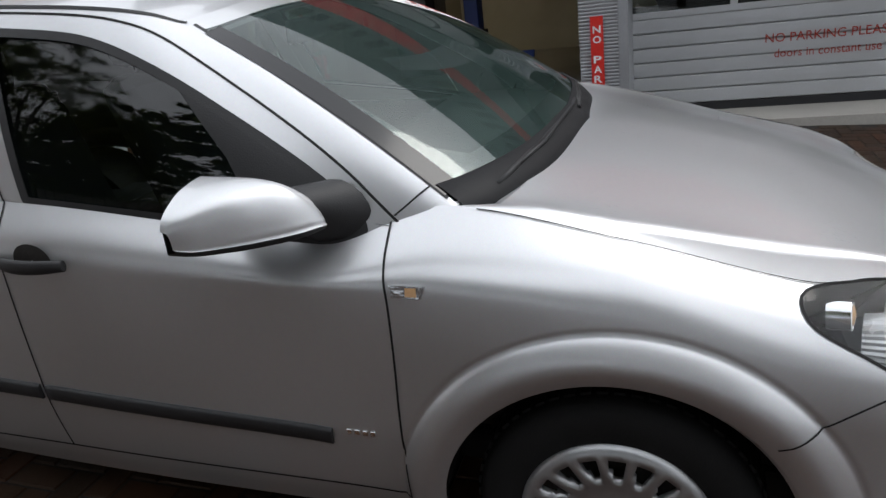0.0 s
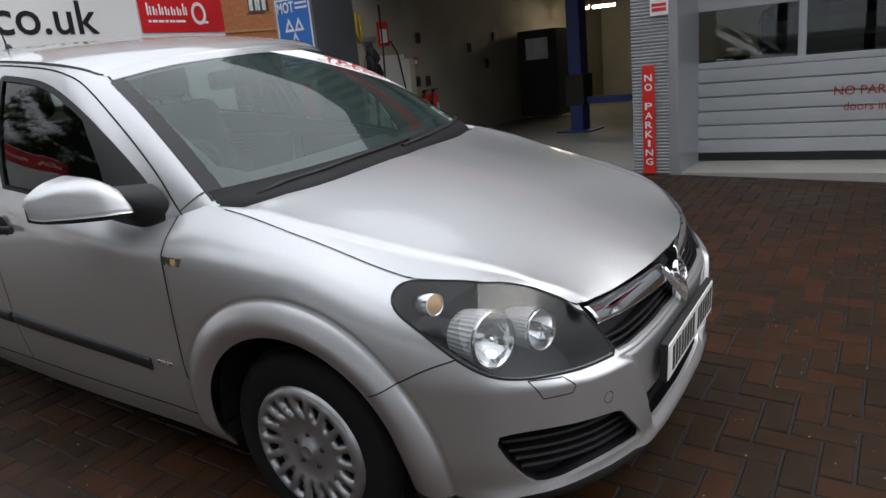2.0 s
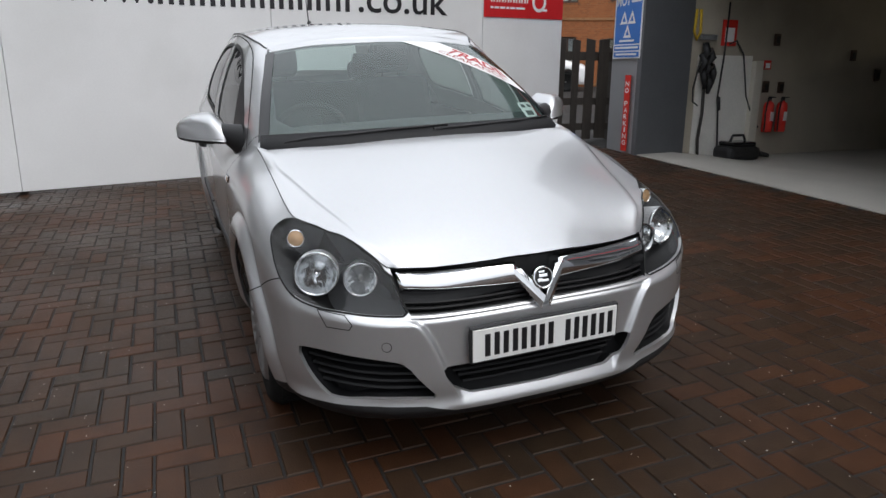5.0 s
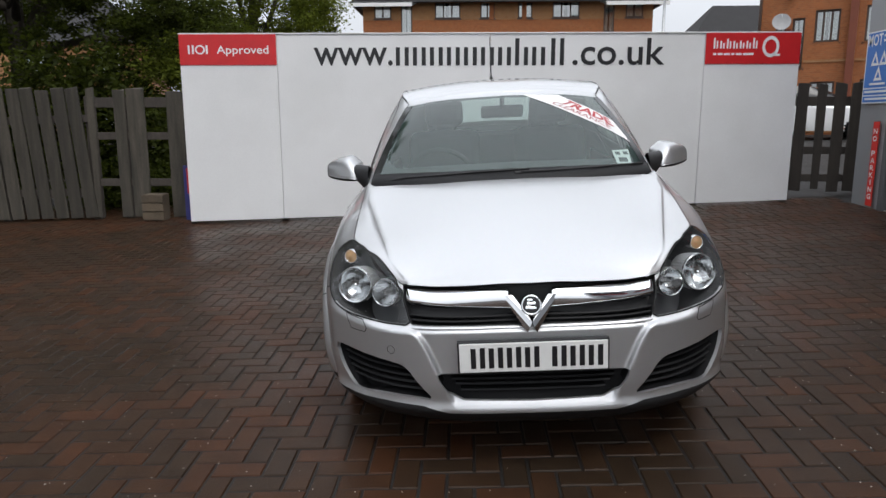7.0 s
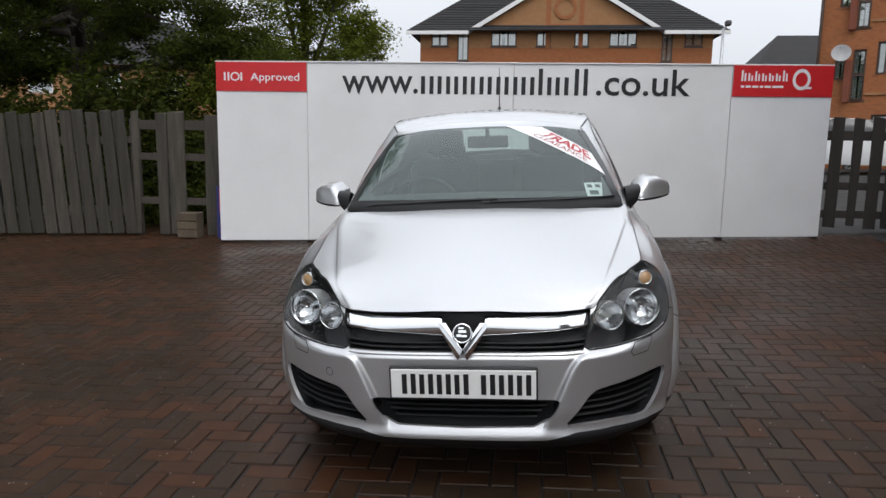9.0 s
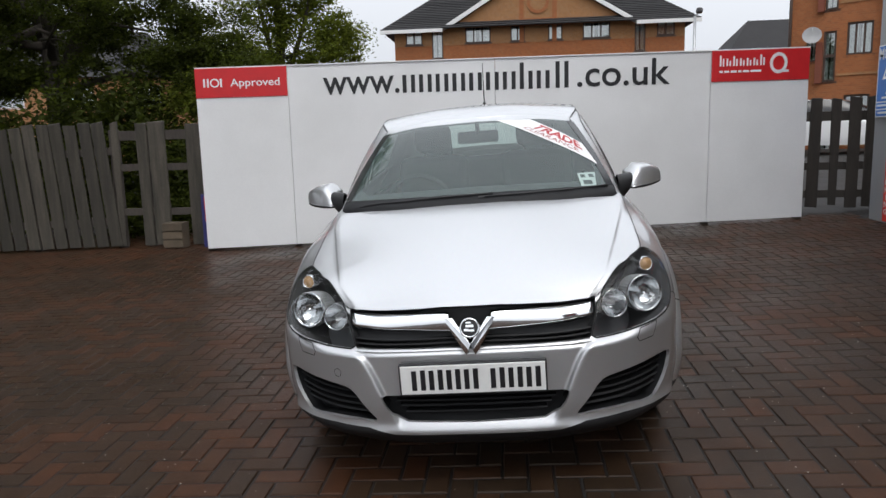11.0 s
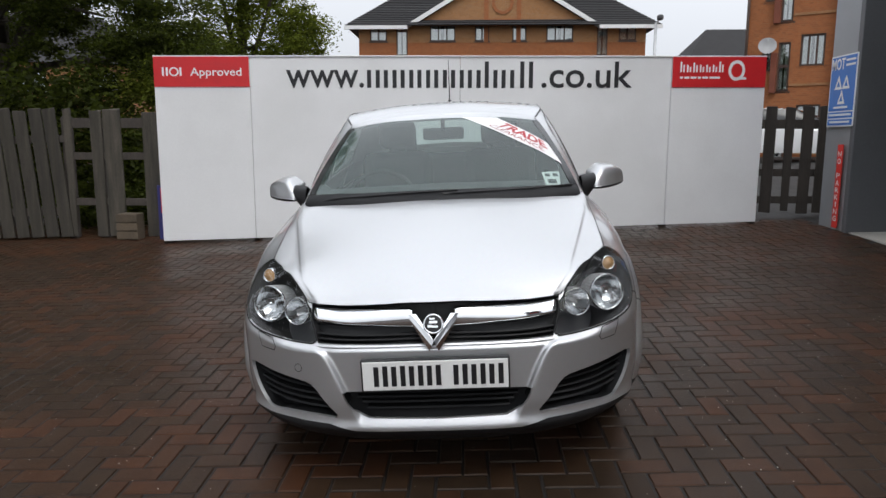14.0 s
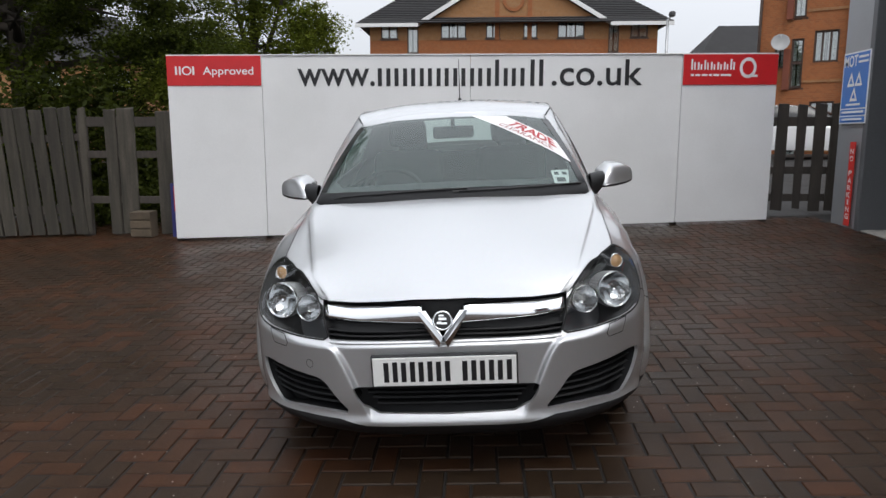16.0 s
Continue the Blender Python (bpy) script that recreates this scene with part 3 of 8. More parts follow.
def sectional_door(name, x0, x1, z0, label, sections, category="garage door"):
    root = thing(name, label, category, None, "", "structure")
    z = z0
    for kind, h in sections:
        if kind == "slat":
            bm = bmesh.new()
            prof = [(0.0, 0.003), (-0.012, 0.012), (-0.014, h * 0.5), (-0.012, h - 0.012), (0.0, h - 0.003)]
            a = [bm.verts.new((x0, YD + y, z + q)) for y, q in prof] + [bm.verts.new((x0, YD + 0.04, z + h)), bm.verts.new((x0, YD + 0.04, z))]
            b = [bm.verts.new((x1, v.co.y, v.co.z)) for v in a]
            n = len(a)
            for i in range(n):
                bm.faces.new((a[i], b[i], b[(i + 1) % n], a[(i + 1) % n]))
            bm.faces.new(a[::-1])
            bm.faces.new(b)
            part("slat", bm, M_DOOR, root)
        else:
            n = max(1, round((x1 - x0) / 0.86))
            w = (x1 - x0) / n
            bm = boxes(((x0, YD - 0.012, z), (x1, YD + 0.04, z + 0.055)), ((x0, YD - 0.012, z + h - 0.055), (x1, YD + 0.04, z + h)), bevel=0.004)
            for k in range(n + 1):
                box(bm, (x0 + k * w - (0.03 if k else 0), YD - 0.010, z + 0.05), (x0 + k * w + (0.03 if k < n else 0), YD + 0.038, z + h - 0.05), 0.004)
            frame_ob = part("window_frame", bm, M_DOOR, root, "pale grey glazed section frame")
            for k in range(n):
                bm = boxes(((x0 + k * w + 0.03, YD + 0.010, z + 0.055), (x0 + (k + 1) * w - 0.03, YD + 0.016, z + h - 0.055)))
                part("pane", bm, M_GLASS, frame_ob)
        z += h
    return root


door = sectional_door("door_1", -0.30, 4.3, 0.27, "closed pale grey sectional workshop door with glazed sections",
                      [("slat", 0.128)] * 6 + [("glass", 0.555)] * 2 + [("slat", 0.19)] * 5)
m = Matrix.Translation((0.875, YD - 0.0165, 0.745)) @ UP_FACING_MINUS_Y
lettering("warning", "NO PARKING PLEASE", M_DARKRED, 0.97, 0.075, m, door, "dark red lettering", 0.001, 0.004)
m = Matrix.Translation((0.95, YD - 0.0165, 0.617)) @ UP_FACING_MINUS_Y
lettering("warning", "doors in constant use", M_DARKRED, 0.81, 0.07, m, door, "dark red lettering", 0.001, 0.003)
part("rubber_seal", boxes(((-0.3, YD - 0.005, 0.19), (4.3, YD + 0.03, 0.268)), bevel=0.004), M_BLACK, door, "black rubber bottom seal")
root = sectional_door("door_2", -4.16, -0.63, 2.38, "rolled-up pale grey sectional door over the open bay", [("slat", 0.18)] * 5)
slab("pier", (4.3, YF, 0.0), (4.9, 4.8, 4.9), M_CLAD, "grey metal-clad pier beside the closed door", "pier", 0.006)
slab("wall_front", (4.9, 4.3, 0.0), (7.3, 4.5, 4.9), M_CLAD, "grey metal-clad front wall", "wall")


def strip_sign(x, y, z0, z1, w):
    root = thing("no_parking_sign", "narrow red upright sign reading no parking in white capitals", "sign", None, "no parking strips")
    part("panel", boxes(((x - w / 2, y - 0.008, z0), (x + w / 2, y - 0.001, z1)), bevel=0.001), M_SIGNRED, root)
    text = "NO PARKING"
    step = (z1 - z0) * 0.86 / 10
    for i, ch in enumerate(text):
        if ch == " ":
            continue
        z = z1 - (z1 - z0) * 0.07 - (i + 0.86) * step
        wd = w * (0.22 if ch == "I" else 0.62)
        lettering("letter", ch, M_LETTER, wd, step * 0.74, Matrix.Translation((x - wd / 2, y - 0.0085, z)) @ UP_FACING_MINUS_Y, root, "", 0.001, 0.02)
    return root


strip_sign(-0.475, YF - 0.001, 0.205, 1.135, 0.105)
strip_sign(-4.40, YF - 0.003, 0.36, 1.25, 0.11)


def test_station_sign():
    root = thing("test_station_sign", "blue and white vehicle test station sign with three triangles", "sign")
    x0, x1, z0, z1, y = -4.735, -4.21, 1.44, 2.185, YF - 0.004
    part("panel", boxes(((x0, y - 0.006, z0), (x1, y, z1)), bevel=0.001), M_LETTER, root, "white backing panel")
    bm = boxes(((x0 + 0.02, y - 0.009, z0 + 0.165), (x1 - 0.02, y - 0.0065, z1 - 0.015)), ((x0 + 0.02, y - 0.009, z0 + 0.09), (x1 - 0.02, y - 0.0065, z0 + 0.15)),
               ((x0 + 0.02, y - 0.009, z0 + 0.015), (x1 - 0.02, y - 0.0065, z0 + 0.075)))
    part("blue_field", bm, M_BLUE, root, "bright blue field")
    lettering("word", "MOT", M_LETTER, 0.26, 0.12, Matrix.Translation((x0 + 0.03, y - 0.0095, z1 - 0.15)) @ UP_FACING_MINUS_Y, root, "", 0.001, 0.02)
    bm = bmesh.new()
    cx = (x0 + x1) / 2
    for px, pz in ((cx - 0.075, z0 + 0.39), (cx + 0.075, z0 + 0.39), (cx, z0 + 0.235)):
        out = [(px - 0.075, pz), (px + 0.075, pz), (px, pz + 0.15)]
        inn = [(px + (a - px) * 0.45, pz + 0.05 + (b - pz - 0.05) * 0.45) for a, b in out]
        vo = [bm.verts.new((a, y - 0.0105, b)) for a, b in out]
        vi = [bm.verts.new((a, y - 0.0105, b)) for a, b in inn]
        for i in range(3):
            bm.faces.new((vo[i], vo[(i + 1) % 3], vi[(i + 1) % 3], vi[i]))
    part("triangles", bm, M_LETTER, root, "three white outlined triangles")
    for z, a, b in ((z1 - 0.07, 0.31, 0.49), (z1 - 0.12, 0.31, 0.49), (z0 + 0.19, 0.12, 0.4), (z0 + 0.112, 0.04, 0.48), (z0 + 0.037, 0.06, 0.46)):
        part("word_bar", boxes(((x0 + a, y - 0.0108, z), (x0 + b, y - 0.0095, z + 0.022))), M_LETTER, root)


test_station_sign()
root = thing("prohibition_sign", "small white notice with a black ring and red bars", "sign")
part("panel", boxes(((-0.45, YF - 0.010, 1.53), (-0.30, YF - 0.003, 1.78)), bevel=0.001), M_LETTER, root)
bm = bmesh.new()
for k in range(24):
    t0, t1 = (2 * math.pi * (k + q) / 24 for q in (0, 1))
    p = lambda t, r: (-0.375 + r * math.cos(t), YF - 0.0115, 1.70 + r * math.sin(t))
    bm.faces.new([bm.verts.new(p(*q)) for q in ((t0, 0.05), (t1, 0.05), (t1, 0.04), (t0, 0.04))])
box(bm, (-0.39, YF - 0.0118, 1.675), (-0.36, YF - 0.0108, 1.725))
part("ring", bm, M_BLACK, root)
part("red_bars", boxes(((-0.435, YF - 0.0115, 1.60), (-0.315, YF - 0.0102, 1.625)), ((-0.435, YF - 0.0115, 1.56), (-0.315, YF - 0.0102, 1.59))), M_SIGNRED, root)

# ---- silver hatchback: its surfaces as functions ----
def spline(ts, ys, t):
    """Smooth curve through the values ys (n x m) at ts, monotone between neighbours, at the parameters t."""
    ts, ys, t = np.asarray(ts, float), np.asarray(ys, float), np.asarray(t, float)
    one = ys.ndim == 1
    if one:
        ys = ys[:, None]
    h = np.diff(ts)[:, None]
    d = np.diff(ys, axis=0) / h
    m = np.zeros_like(ys)
    m[0], m[-1] = d[0], d[-1]
    w1, w2 = 2 * h[1:] + h[:-1], h[1:] + 2 * h[:-1]
    with np.errstate(divide="ignore", invalid="ignore"):
        mm = (w1 + w2) / (w1 / d[:-1] + w2 / d[1:])
    m[1:-1] = np.where(d[:-1] * d[1:] > 0, mm, 0)
    i = np.clip(np.searchsorted(ts, t, side="right") - 1, 0, len(ts) - 2)
    hh = (ts[i + 1] - ts[i])[..., None]
    u = ((t - ts[i])[..., None]) / hh
    out = ((1 + 2 * u) * (1 - u) ** 2 * ys[i] + u * (1 - u) ** 2 * hh * m[i] + u ** 2 * (3 - 2 * u) * ys[i + 1] + u ** 2 * (u - 1) * hh * m[i + 1])
    return out[..., 0] if one else out


def step(a, b, x):
    t = np.clip((x - a) / (b - a), 0, 1)
    return t * t * (3 - 2 * t)


# outline of the body seen from above, nose to tail, one side
PLAN = [(0.838, 0), (0.835, 0.18), (0.822, 0.34), (0.785, 0.47), (0.72, 0.60), (0.635, 0.695), (0.55, 0.76), (0.42, 0.803), (0.28, 0.822),
        (0.0, 0.832), (-0.45, 0.838), (-1.3, 0.858), (-2.1, 0.86), (-2.7, 0.845), (-3.05, 0.79), (-3.25, 0.66), (-3.33, 0.40), (-3.345, 0)]
PLAN_S = [0.0]
for (xa, ya), (xb, yb) in zip(PLAN, PLAN[1:]):
    PLAN_S.append(PLAN_S[-1] + math.hypot(xb - xa, yb - ya))
S_END = PLAN_S[-1]
# sections: place along the outline, then (height, inset) from sill to shoulder
SECTIONS = [
    (0.0, (0.19, 0.11), (0.26, 0.02), (0.40, 0.0), (0.575, 0.0), (0.598, 0.033), (0.660, 0.050), (0.742, 0.066)),
    (0.09, (0.19, 0.11), (0.26, 0.02), (0.40, 0.0), (0.575, 0.0), (0.598, 0.033), (0.659, 0.053), (0.742, 0.071)),
    (0.18, (0.19, 0.11), (0.26, 0.02), (0.40, 0.0), (0.574, 0.0), (0.598, 0.033), (0.657, 0.060), (0.736, 0.090)),
    (0.27, (0.19, 0.115), (0.26, 0.022), (0.40, 0.0), (0.573, 0.0), (0.598, 0.033), (0.657, 0.067), (0.730, 0.110)),
    (0.40, (0.19, 0.12), (0.26, 0.024), (0.40, 0.0), (0.570, 0.0), (0.598, 0.033), (0.660, 0.072), (0.724, 0.130)),
    (0.511, (0.19, 0.12), (0.26, 0.025), (0.40, 0.0), (0.571, 0.0), (0.600, 0.032), (0.666, 0.064), (0.726, 0.108)),
    (0.565, (0.19, 0.118), (0.261, 0.026), (0.402, 0.0), (0.573, 0.0), (0.604, 0.030), (0.681, 0.066), (0.755, 0.125)),
    (0.622, (0.19, 0.115), (0.263, 0.027), (0.405, 0.0), (0.578, 0.0), (0.613, 0.026), (0.700, 0.068), (0.779, 0.143)),
    (0.689, (0.19, 0.112), (0.264, 0.027), (0.408, 0.0), (0.582, 0.0), (0.624, 0.022), (0.717, 0.069), (0.796, 0.157)),
    (0.758, (0.19, 0.11), (0.265, 0.028), (0.41, 0.0), (0.586, 0.0), (0.637, 0.018), (0.732, 0.070), (0.808, 0.168)),
    (0.907, (0.19, 0.105), (0.267, 0.029), (0.415, 0.0), (0.593, 0.0), (0.671, 0.013), (0.752, 0.065), (0.817, 0.170)),
    (1.0, (0.191, 0.10), (0.27, 0.029), (0.42, 0.0), (0.599, 0.0), (0.692, 0.014), (0.763, 0.060), (0.824, 0.150)),
    (1.067, (0.192, 0.095), (0.273, 0.029), (0.425, 0.0), (0.605, 0.0), (0.705, 0.014), (0.772, 0.056), (0.831, 0.134)),
    (PLAN_S[9], (0.24, 0.03), (0.32, 0.012), (0.50, 0.0), (0.68, 0.0), (0.798, 0.014), (0.863, 0.060), (0.905, 0.135)),
    (PLAN_S[9] + 0.35, (0.20, 0.06), (0.30, 0.027), (0.50, 0.004), (0.70, 0.0), (0.825, 0.008), (0.885, 0.044), (0.966, 0.128)),
    (PLAN_S[9] + 0.60, (0.20, 0.07), (0.30, 0.034), (0.50, 0.006), (0.69, 0.003), (0.823, 0.005), (0.850, 0.019), (0.897, 0.066)),
    (PLAN_S[9] + 0.95, (0.20, 0.07), (0.30, 0.034), (0.50, 0.006), (0.70, 0.003), (0.832, 0.005), (0.872, 0.017), (0.937, 0.066)),
    (PLAN_S[11], (0.20, 0.07), (0.30, 0.034), (0.50, 0.006), (0.70, 0.003), (0.840, 0.005), (0.892, 0.017), (0.968, 0.066)),
    (PLAN_S[12], (0.21, 0.07), (0.30, 0.030), (0.50, 0.005), (0.70, 0.003), (0.848, 0.005), (0.902, 0.018), (1.0, 0.078)),
    (PLAN_S[14], (0.24, 0.10), (0.32, 0.03), (0.5, 0.0), (0.66, 0.0), (0.80, 0.03), (0.92, 0.06), (1.03, 0.10)),
    (S_END, (0.26, 0.10), (0.34, 0.02), (0.5, 0.0), (0.62, 0.0), (0.75, 0.06), (0.90, 0.09), (1.05, 0.12)),
]
SEC_S = [r[0] for r in SECTIONS]
SEC = np.array([[q for pair in r[1:] for q in pair] for r in SECTIONS])
SEC_V = np.array([0, 0.09, 0.26, 0.50, 0.66, 0.83, 1.0])
WHEELS = (0.0, -2.614)
HUB_Z, ARCH_R = 0.30, 0.365


def lower(s, v, flare=1.0):
    """A point of the body below the windows: s metres along its outline, v from sill (0) to shoulder (1)."""
    s, v = np.broadcast_arrays(np.asarray(s, float), np.asarray(v, float))
    p = spline(PLAN_S, PLAN, s)
    e = 0.004
    d = spline(PLAN_S, PLAN, np.clip(s + e, 0, S_END)) - spline(PLAN_S, PLAN, np.clip(s - e, 0, S_END))
    d /= np.linalg.norm(d, axis=-1, keepdims=True)
    n = np.stack([d[..., 1], -d[..., 0]], -1)
    sec = spline(SEC_S, SEC, s).reshape(*s.shape, 7, 2)
    # along the section, station by station
    i = np.clip(np.searchsorted(SEC_V, v, side="right") - 1, 0, 5)
    h = np.diff(SEC_V)
    dd = np.diff(sec, axis=-2) / h[:, None]
    m = np.zeros_like(sec)
    m[..., 0, :], m[..., -1, :] = dd[..., 0, :], dd[..., -1, :]
    a, b = dd[..., :-1, :], dd[..., 1:, :]
    hm = np.where(a * b > 0, 2 * a * b / np.where(np.abs(a + b) < 1e-9, 1e-9, a + b), 0)
    m[..., 1:-1, :] = hm
    take = lambda arr, k: np.take_along_axis(arr, np.broadcast_to(k[..., None, None], (*k.shape, 1, 2)), axis=-2)[..., 0, :]
    u, hh = ((v - SEC_V[i]) / h[i])[..., None], h[i][..., None]
    zd = ((1 + 2 * u) * (1 - u) ** 2 * take(sec, i) + u * (1 - u) ** 2 * hh * take(m, i)
          + u ** 2 * (3 - 2 * u) * take(sec, i + 1) + u ** 2 * (u - 1) * hh * take(m, i + 1))
    z, inset = zd[..., 0], zd[..., 1]
    # the middle of the bumper lies a little back between two slanting edges
    edge = 0.335 + 0.36 * (v - 0.31)
    inset = inset + 0.019 * (1 - step(-0.004, 0.015, s - edge)) * step(0.13, 0.2, v) * (1 - step(0.56, 0.63, v))
    # a painted lip stands out under the bumper's openings
    inset = inset - 0.017 * np.exp(-((v - 0.118) / 0.030) ** 2) * (1 - step(0.80, 1.0, s))
    xy = p - n * inset[..., None]
    xy[..., 1] = np.where(s <= 1e-6, 0, np.where(s >= S_END - 1e-6, 0, xy[..., 1]))
    # flared wheel arches
    for wx in WHEELS:
        r = np.hypot(xy[..., 0] - wx, z - HUB_Z)
        bulge = 0.026 * np.sin(math.pi / 2 * np.clip((0.467 - r) / 0.058, 0, 1)) - 0.018 * np.clip((0.412 - r) / 0.048, 0, 1) ** 1.6
        bulge = (bulge - 0.004 * np.clip(1 - np.abs(r - 0.469) / 0.006, 0, 1)) * step(0.0, 0.04, z - 0.2)
        bulge = np.where(z < 0.30, bulge * step(0.16, 0.30, z), bulge)
        xy = xy + n * (flare * bulge)[..., None]
    return np.stack([xy[..., 0], xy[..., 1], z], -1)


# the greenhouse: windscreen base / belt line, and roof edge, at the same parameter g
G_AT = (0.0, 0.5, 1.0, 1.2, 1.4, 1.8, 2.2, 3.0, 3.6, 4.2, 4.6, 5.2)
G_LOW = [(-0.16, 0, 0.990), (-0.195, 0.36, 0.984), (-0.335, 0.70, 0.962), (-0.47, 0.752, 0.906), (-0.62, 0.770, 0.899), (-0.98, 0.779, 0.936), (-1.38, 0.789, 0.970), (-2.05, 0.785, 1.0), (-2.50, 0.764, 1.012),
         (-3.0, 0.698, 1.027), (-3.20, 0.499, 1.037), (-3.235, 0, 1.05)]
G_TOP = [(-0.93, 0, 1.372), (-0.955, 0.30, 1.364), (-1.01, 0.528, 1.338), (-1.07, 0.562, 1.358), (-1.16, 0.585, 1.374), (-1.35, 0.596, 1.390), (-1.55, 0.598, 1.398), (-2.05, 0.585, 1.392), (-2.45, 0.555, 1.368),
         (-2.68, 0.50, 1.352), (-2.80, 0.36, 1.362), (-2.84, 0, 1.376)]


def upper(g, v):
    """A point of the greenhouse: g round it from the middle of the windscreen, v from the belt (0) to the roof edge (1)."""
    g, v = np.broadcast_arrays(np.asarray(g, float), np.asarray(v, float))
    a, b = spline(G_AT, G_LOW, g), spline(G_AT, G_TOP, g)
    p = a + (b - a) * v[..., None]
    bow = 4 * v * (1 - v)
    side = step(0.8, 1.3, g) * (1 - step(3.9, 4.5, g))
    p[..., 1] += 0.028 * bow * side
    front = 1 - step(0.7, 1.3, g)
    p[..., 0] += 0.022 * bow * front
    p[..., 2] += 0.03 * bow * front
    return p


def hood_centre(x):
    return spline((-0.20, 0.0, 0.2, 0.4, 0.55, 0.67, 0.772), (0.988, 0.966, 0.930, 0.879, 0.832, 0.789, 0.748), x)


EDGE = lower(np.linspace(0, PLAN_S[9] + 0.42, 160), 1.0)


HOOD_SIDE = EDGE[EDGE[:, 1] > 0.452]
HOOD_SIDE = HOOD_SIDE[np.argsort(HOOD_SIDE[:, 0])]


def hood_crease(x):
    """Where the fold of the bonnet lies, from the middle (0) to the shut line (1)."""
    return np.minimum((0.655 - 0.25 * x) / np.interp(x, HOOD_SIDE[:, 0], HOOD_SIDE[:, 1]), 0.955)


FOLD_W = 0.018     # width of the fold's small step


def hood(x, w, fold=True):
    """A point of the bonnet: x, and w from the middle (0) to the shut line (1)."""
    x, w = np.broadcast_arrays(np.asarray(x, float), np.asarray(w, float))
    ye = np.interp(x, HOOD_SIDE[:, 0], HOOD_SIDE[:, 1])
    ze = np.interp(x, HOOD_SIDE[:, 0], HOOD_SIDE[:, 2])
    zc = hood_centre(x)
    # a fold runs forward from the shoulder to the inner corner of the lamp; the middle panel stands a little proud of it
    wc = hood_crease(x)
    proud = 0.0034 * step(-0.14, 0.06, x) * (1 - step(0.42, 0.60, x))
    ridge = np.where(w < wc, np.clip(w / wc, 0, 1) ** 5, 1 - step(0, FOLD_W, w - wc))
    z = zc + (ze - zc) * w ** 1.7 + (proud * ridge if fold else 0)
    return np.stack([x, ye * w, z], -1)


def roof(g, w):
    """A point of the roof: g round its edge, w from the edge (0) to the middle line (1)."""
    g, w = np.broadcast_arrays(np.asarray(g, float), np.asarray(w, float))
    e = spline(G_AT, G_TOP, g)
    xc = -1.0 + (e[..., 0] + 1.0) * 0.97
    zc = spline((-2.90, -2.63, -2.0, -1.5, -1.1, -0.92), (1.373, 1.44, 1.446, 1.438, 1.402, 1.372), np.clip(e[..., 0], -2.9, -0.92))
    y = e[..., 1] * (1 - w)
    crown = 1 - (1 - w) ** 2.4
    z = e[..., 2] + (zc - e[..., 2]) * crown
    return np.stack([e[..., 0] + 0 * w, y, z], -1)


# ---- silver hatchback: panels cut out of those surfaces ----
from mathutils.geometry import delaunay_2d_cdt


def paint_material():
    m = material("silver_metallic_paint", (0.635, 0.64, 0.65), 0.40, metal=0.82, vary=0.02, size=2.0, bump=0.0, coat=1.0)
    n, l = m.node_tree.nodes, m.node_tree.links
    bs = n["Principled BSDF"]
    bs.inputs["Coat Roughness"].default_value = 0.07
    co, flake, mix = n.new("ShaderNodeTexCoord"), n.new("ShaderNodeTexVoronoi"), n.new("ShaderNodeMix")
    flake.inputs["Scale"].default_value = 900
    l.new(co.outputs["Object"], flake.inputs["Vector"])
    mix.data_type, mix.blend_type = "RGBA", "MULTIPLY"
    mix.inputs["Factor"].default_value = 0.10
    old = bs.inputs["Base Color"].links[0].from_socket
    l.new(old, mix.inputs["A"])
    l.new(flake.outputs["Color"], mix.inputs["B"])
    l.new(mix.outputs["Result"], bs.inputs["Base Color"])
    # rain drops left on the coat
    drop = n.new("ShaderNodeTexVoronoi")
    drop.inputs["Scale"].default_value = 70
    l.new(co.outputs["Object"], drop.inputs["Vector"])
    dr = n.new("ShaderNodeMapRange")
    dr.inputs["From Min"].default_value, dr.inputs["From Max"].default_value = 0.10, 0.22
    dr.inputs["To Min"].default_value, dr.inputs["To Max"].default_value = 1.0, 0.0
    l.new(drop.outputs["Distance"], dr.inputs["Value"])
    pick = n.new("ShaderNodeTexNoise")
    pick.inputs["Scale"].default_value = 5
    l.new(co.outputs["Object"], pick.inputs["Vector"])
    pr = n.new("ShaderNodeMapRange")
    pr.inputs["From Min"].default_value, pr.inputs["From Max"].default_value = 0.56, 0.70
    l.new(pick.outputs["Fac"], pr.inputs["Value"])
    mu = n.new("ShaderNodeMath")
    mu.operation = "MULTIPLY"
    l.new(dr.outputs["Result"], mu.inputs[0])
    l.new(pr.outputs["Result"], mu.inputs[1])
    bp = n.new("ShaderNodeBump")
    bp.inputs["Strength"].default_value, bp.inputs["Distance"].default_value = 0.35, 0.002
    l.new(mu.outputs[0], bp.inputs["Height"])
    l.new(bp.outputs["Normal"], bs.inputs["Coat Normal"])
    return m


M_PAINT = paint_material()
M_PLASTIC = material("black_textured_plastic", (0.012, 0.012, 0.013), 0.55, vary=0.12, bump=0.15, fine=300)
M_GRILLE = material("satin_black_grille_plastic", (0.007, 0.007, 0.008), 0.6, vary=0.1, bump=0.1, fine=300, spec=0.3)
M_GLOSSBLACK = material("gloss_black_plastic", (0.008, 0.008, 0.009), 0.15, vary=0.1, bump=0.0)
M_SEAM = material("shut_line_shadow_gap", (0.006, 0.006, 0.006), 0.8, vary=0.0, bump=0.0)
M_RUBBER = material("tyre_rubber", (0.010, 0.010, 0.010), 0.8, vary=0.2, bump=0.3, fine=200, spec=0.2)
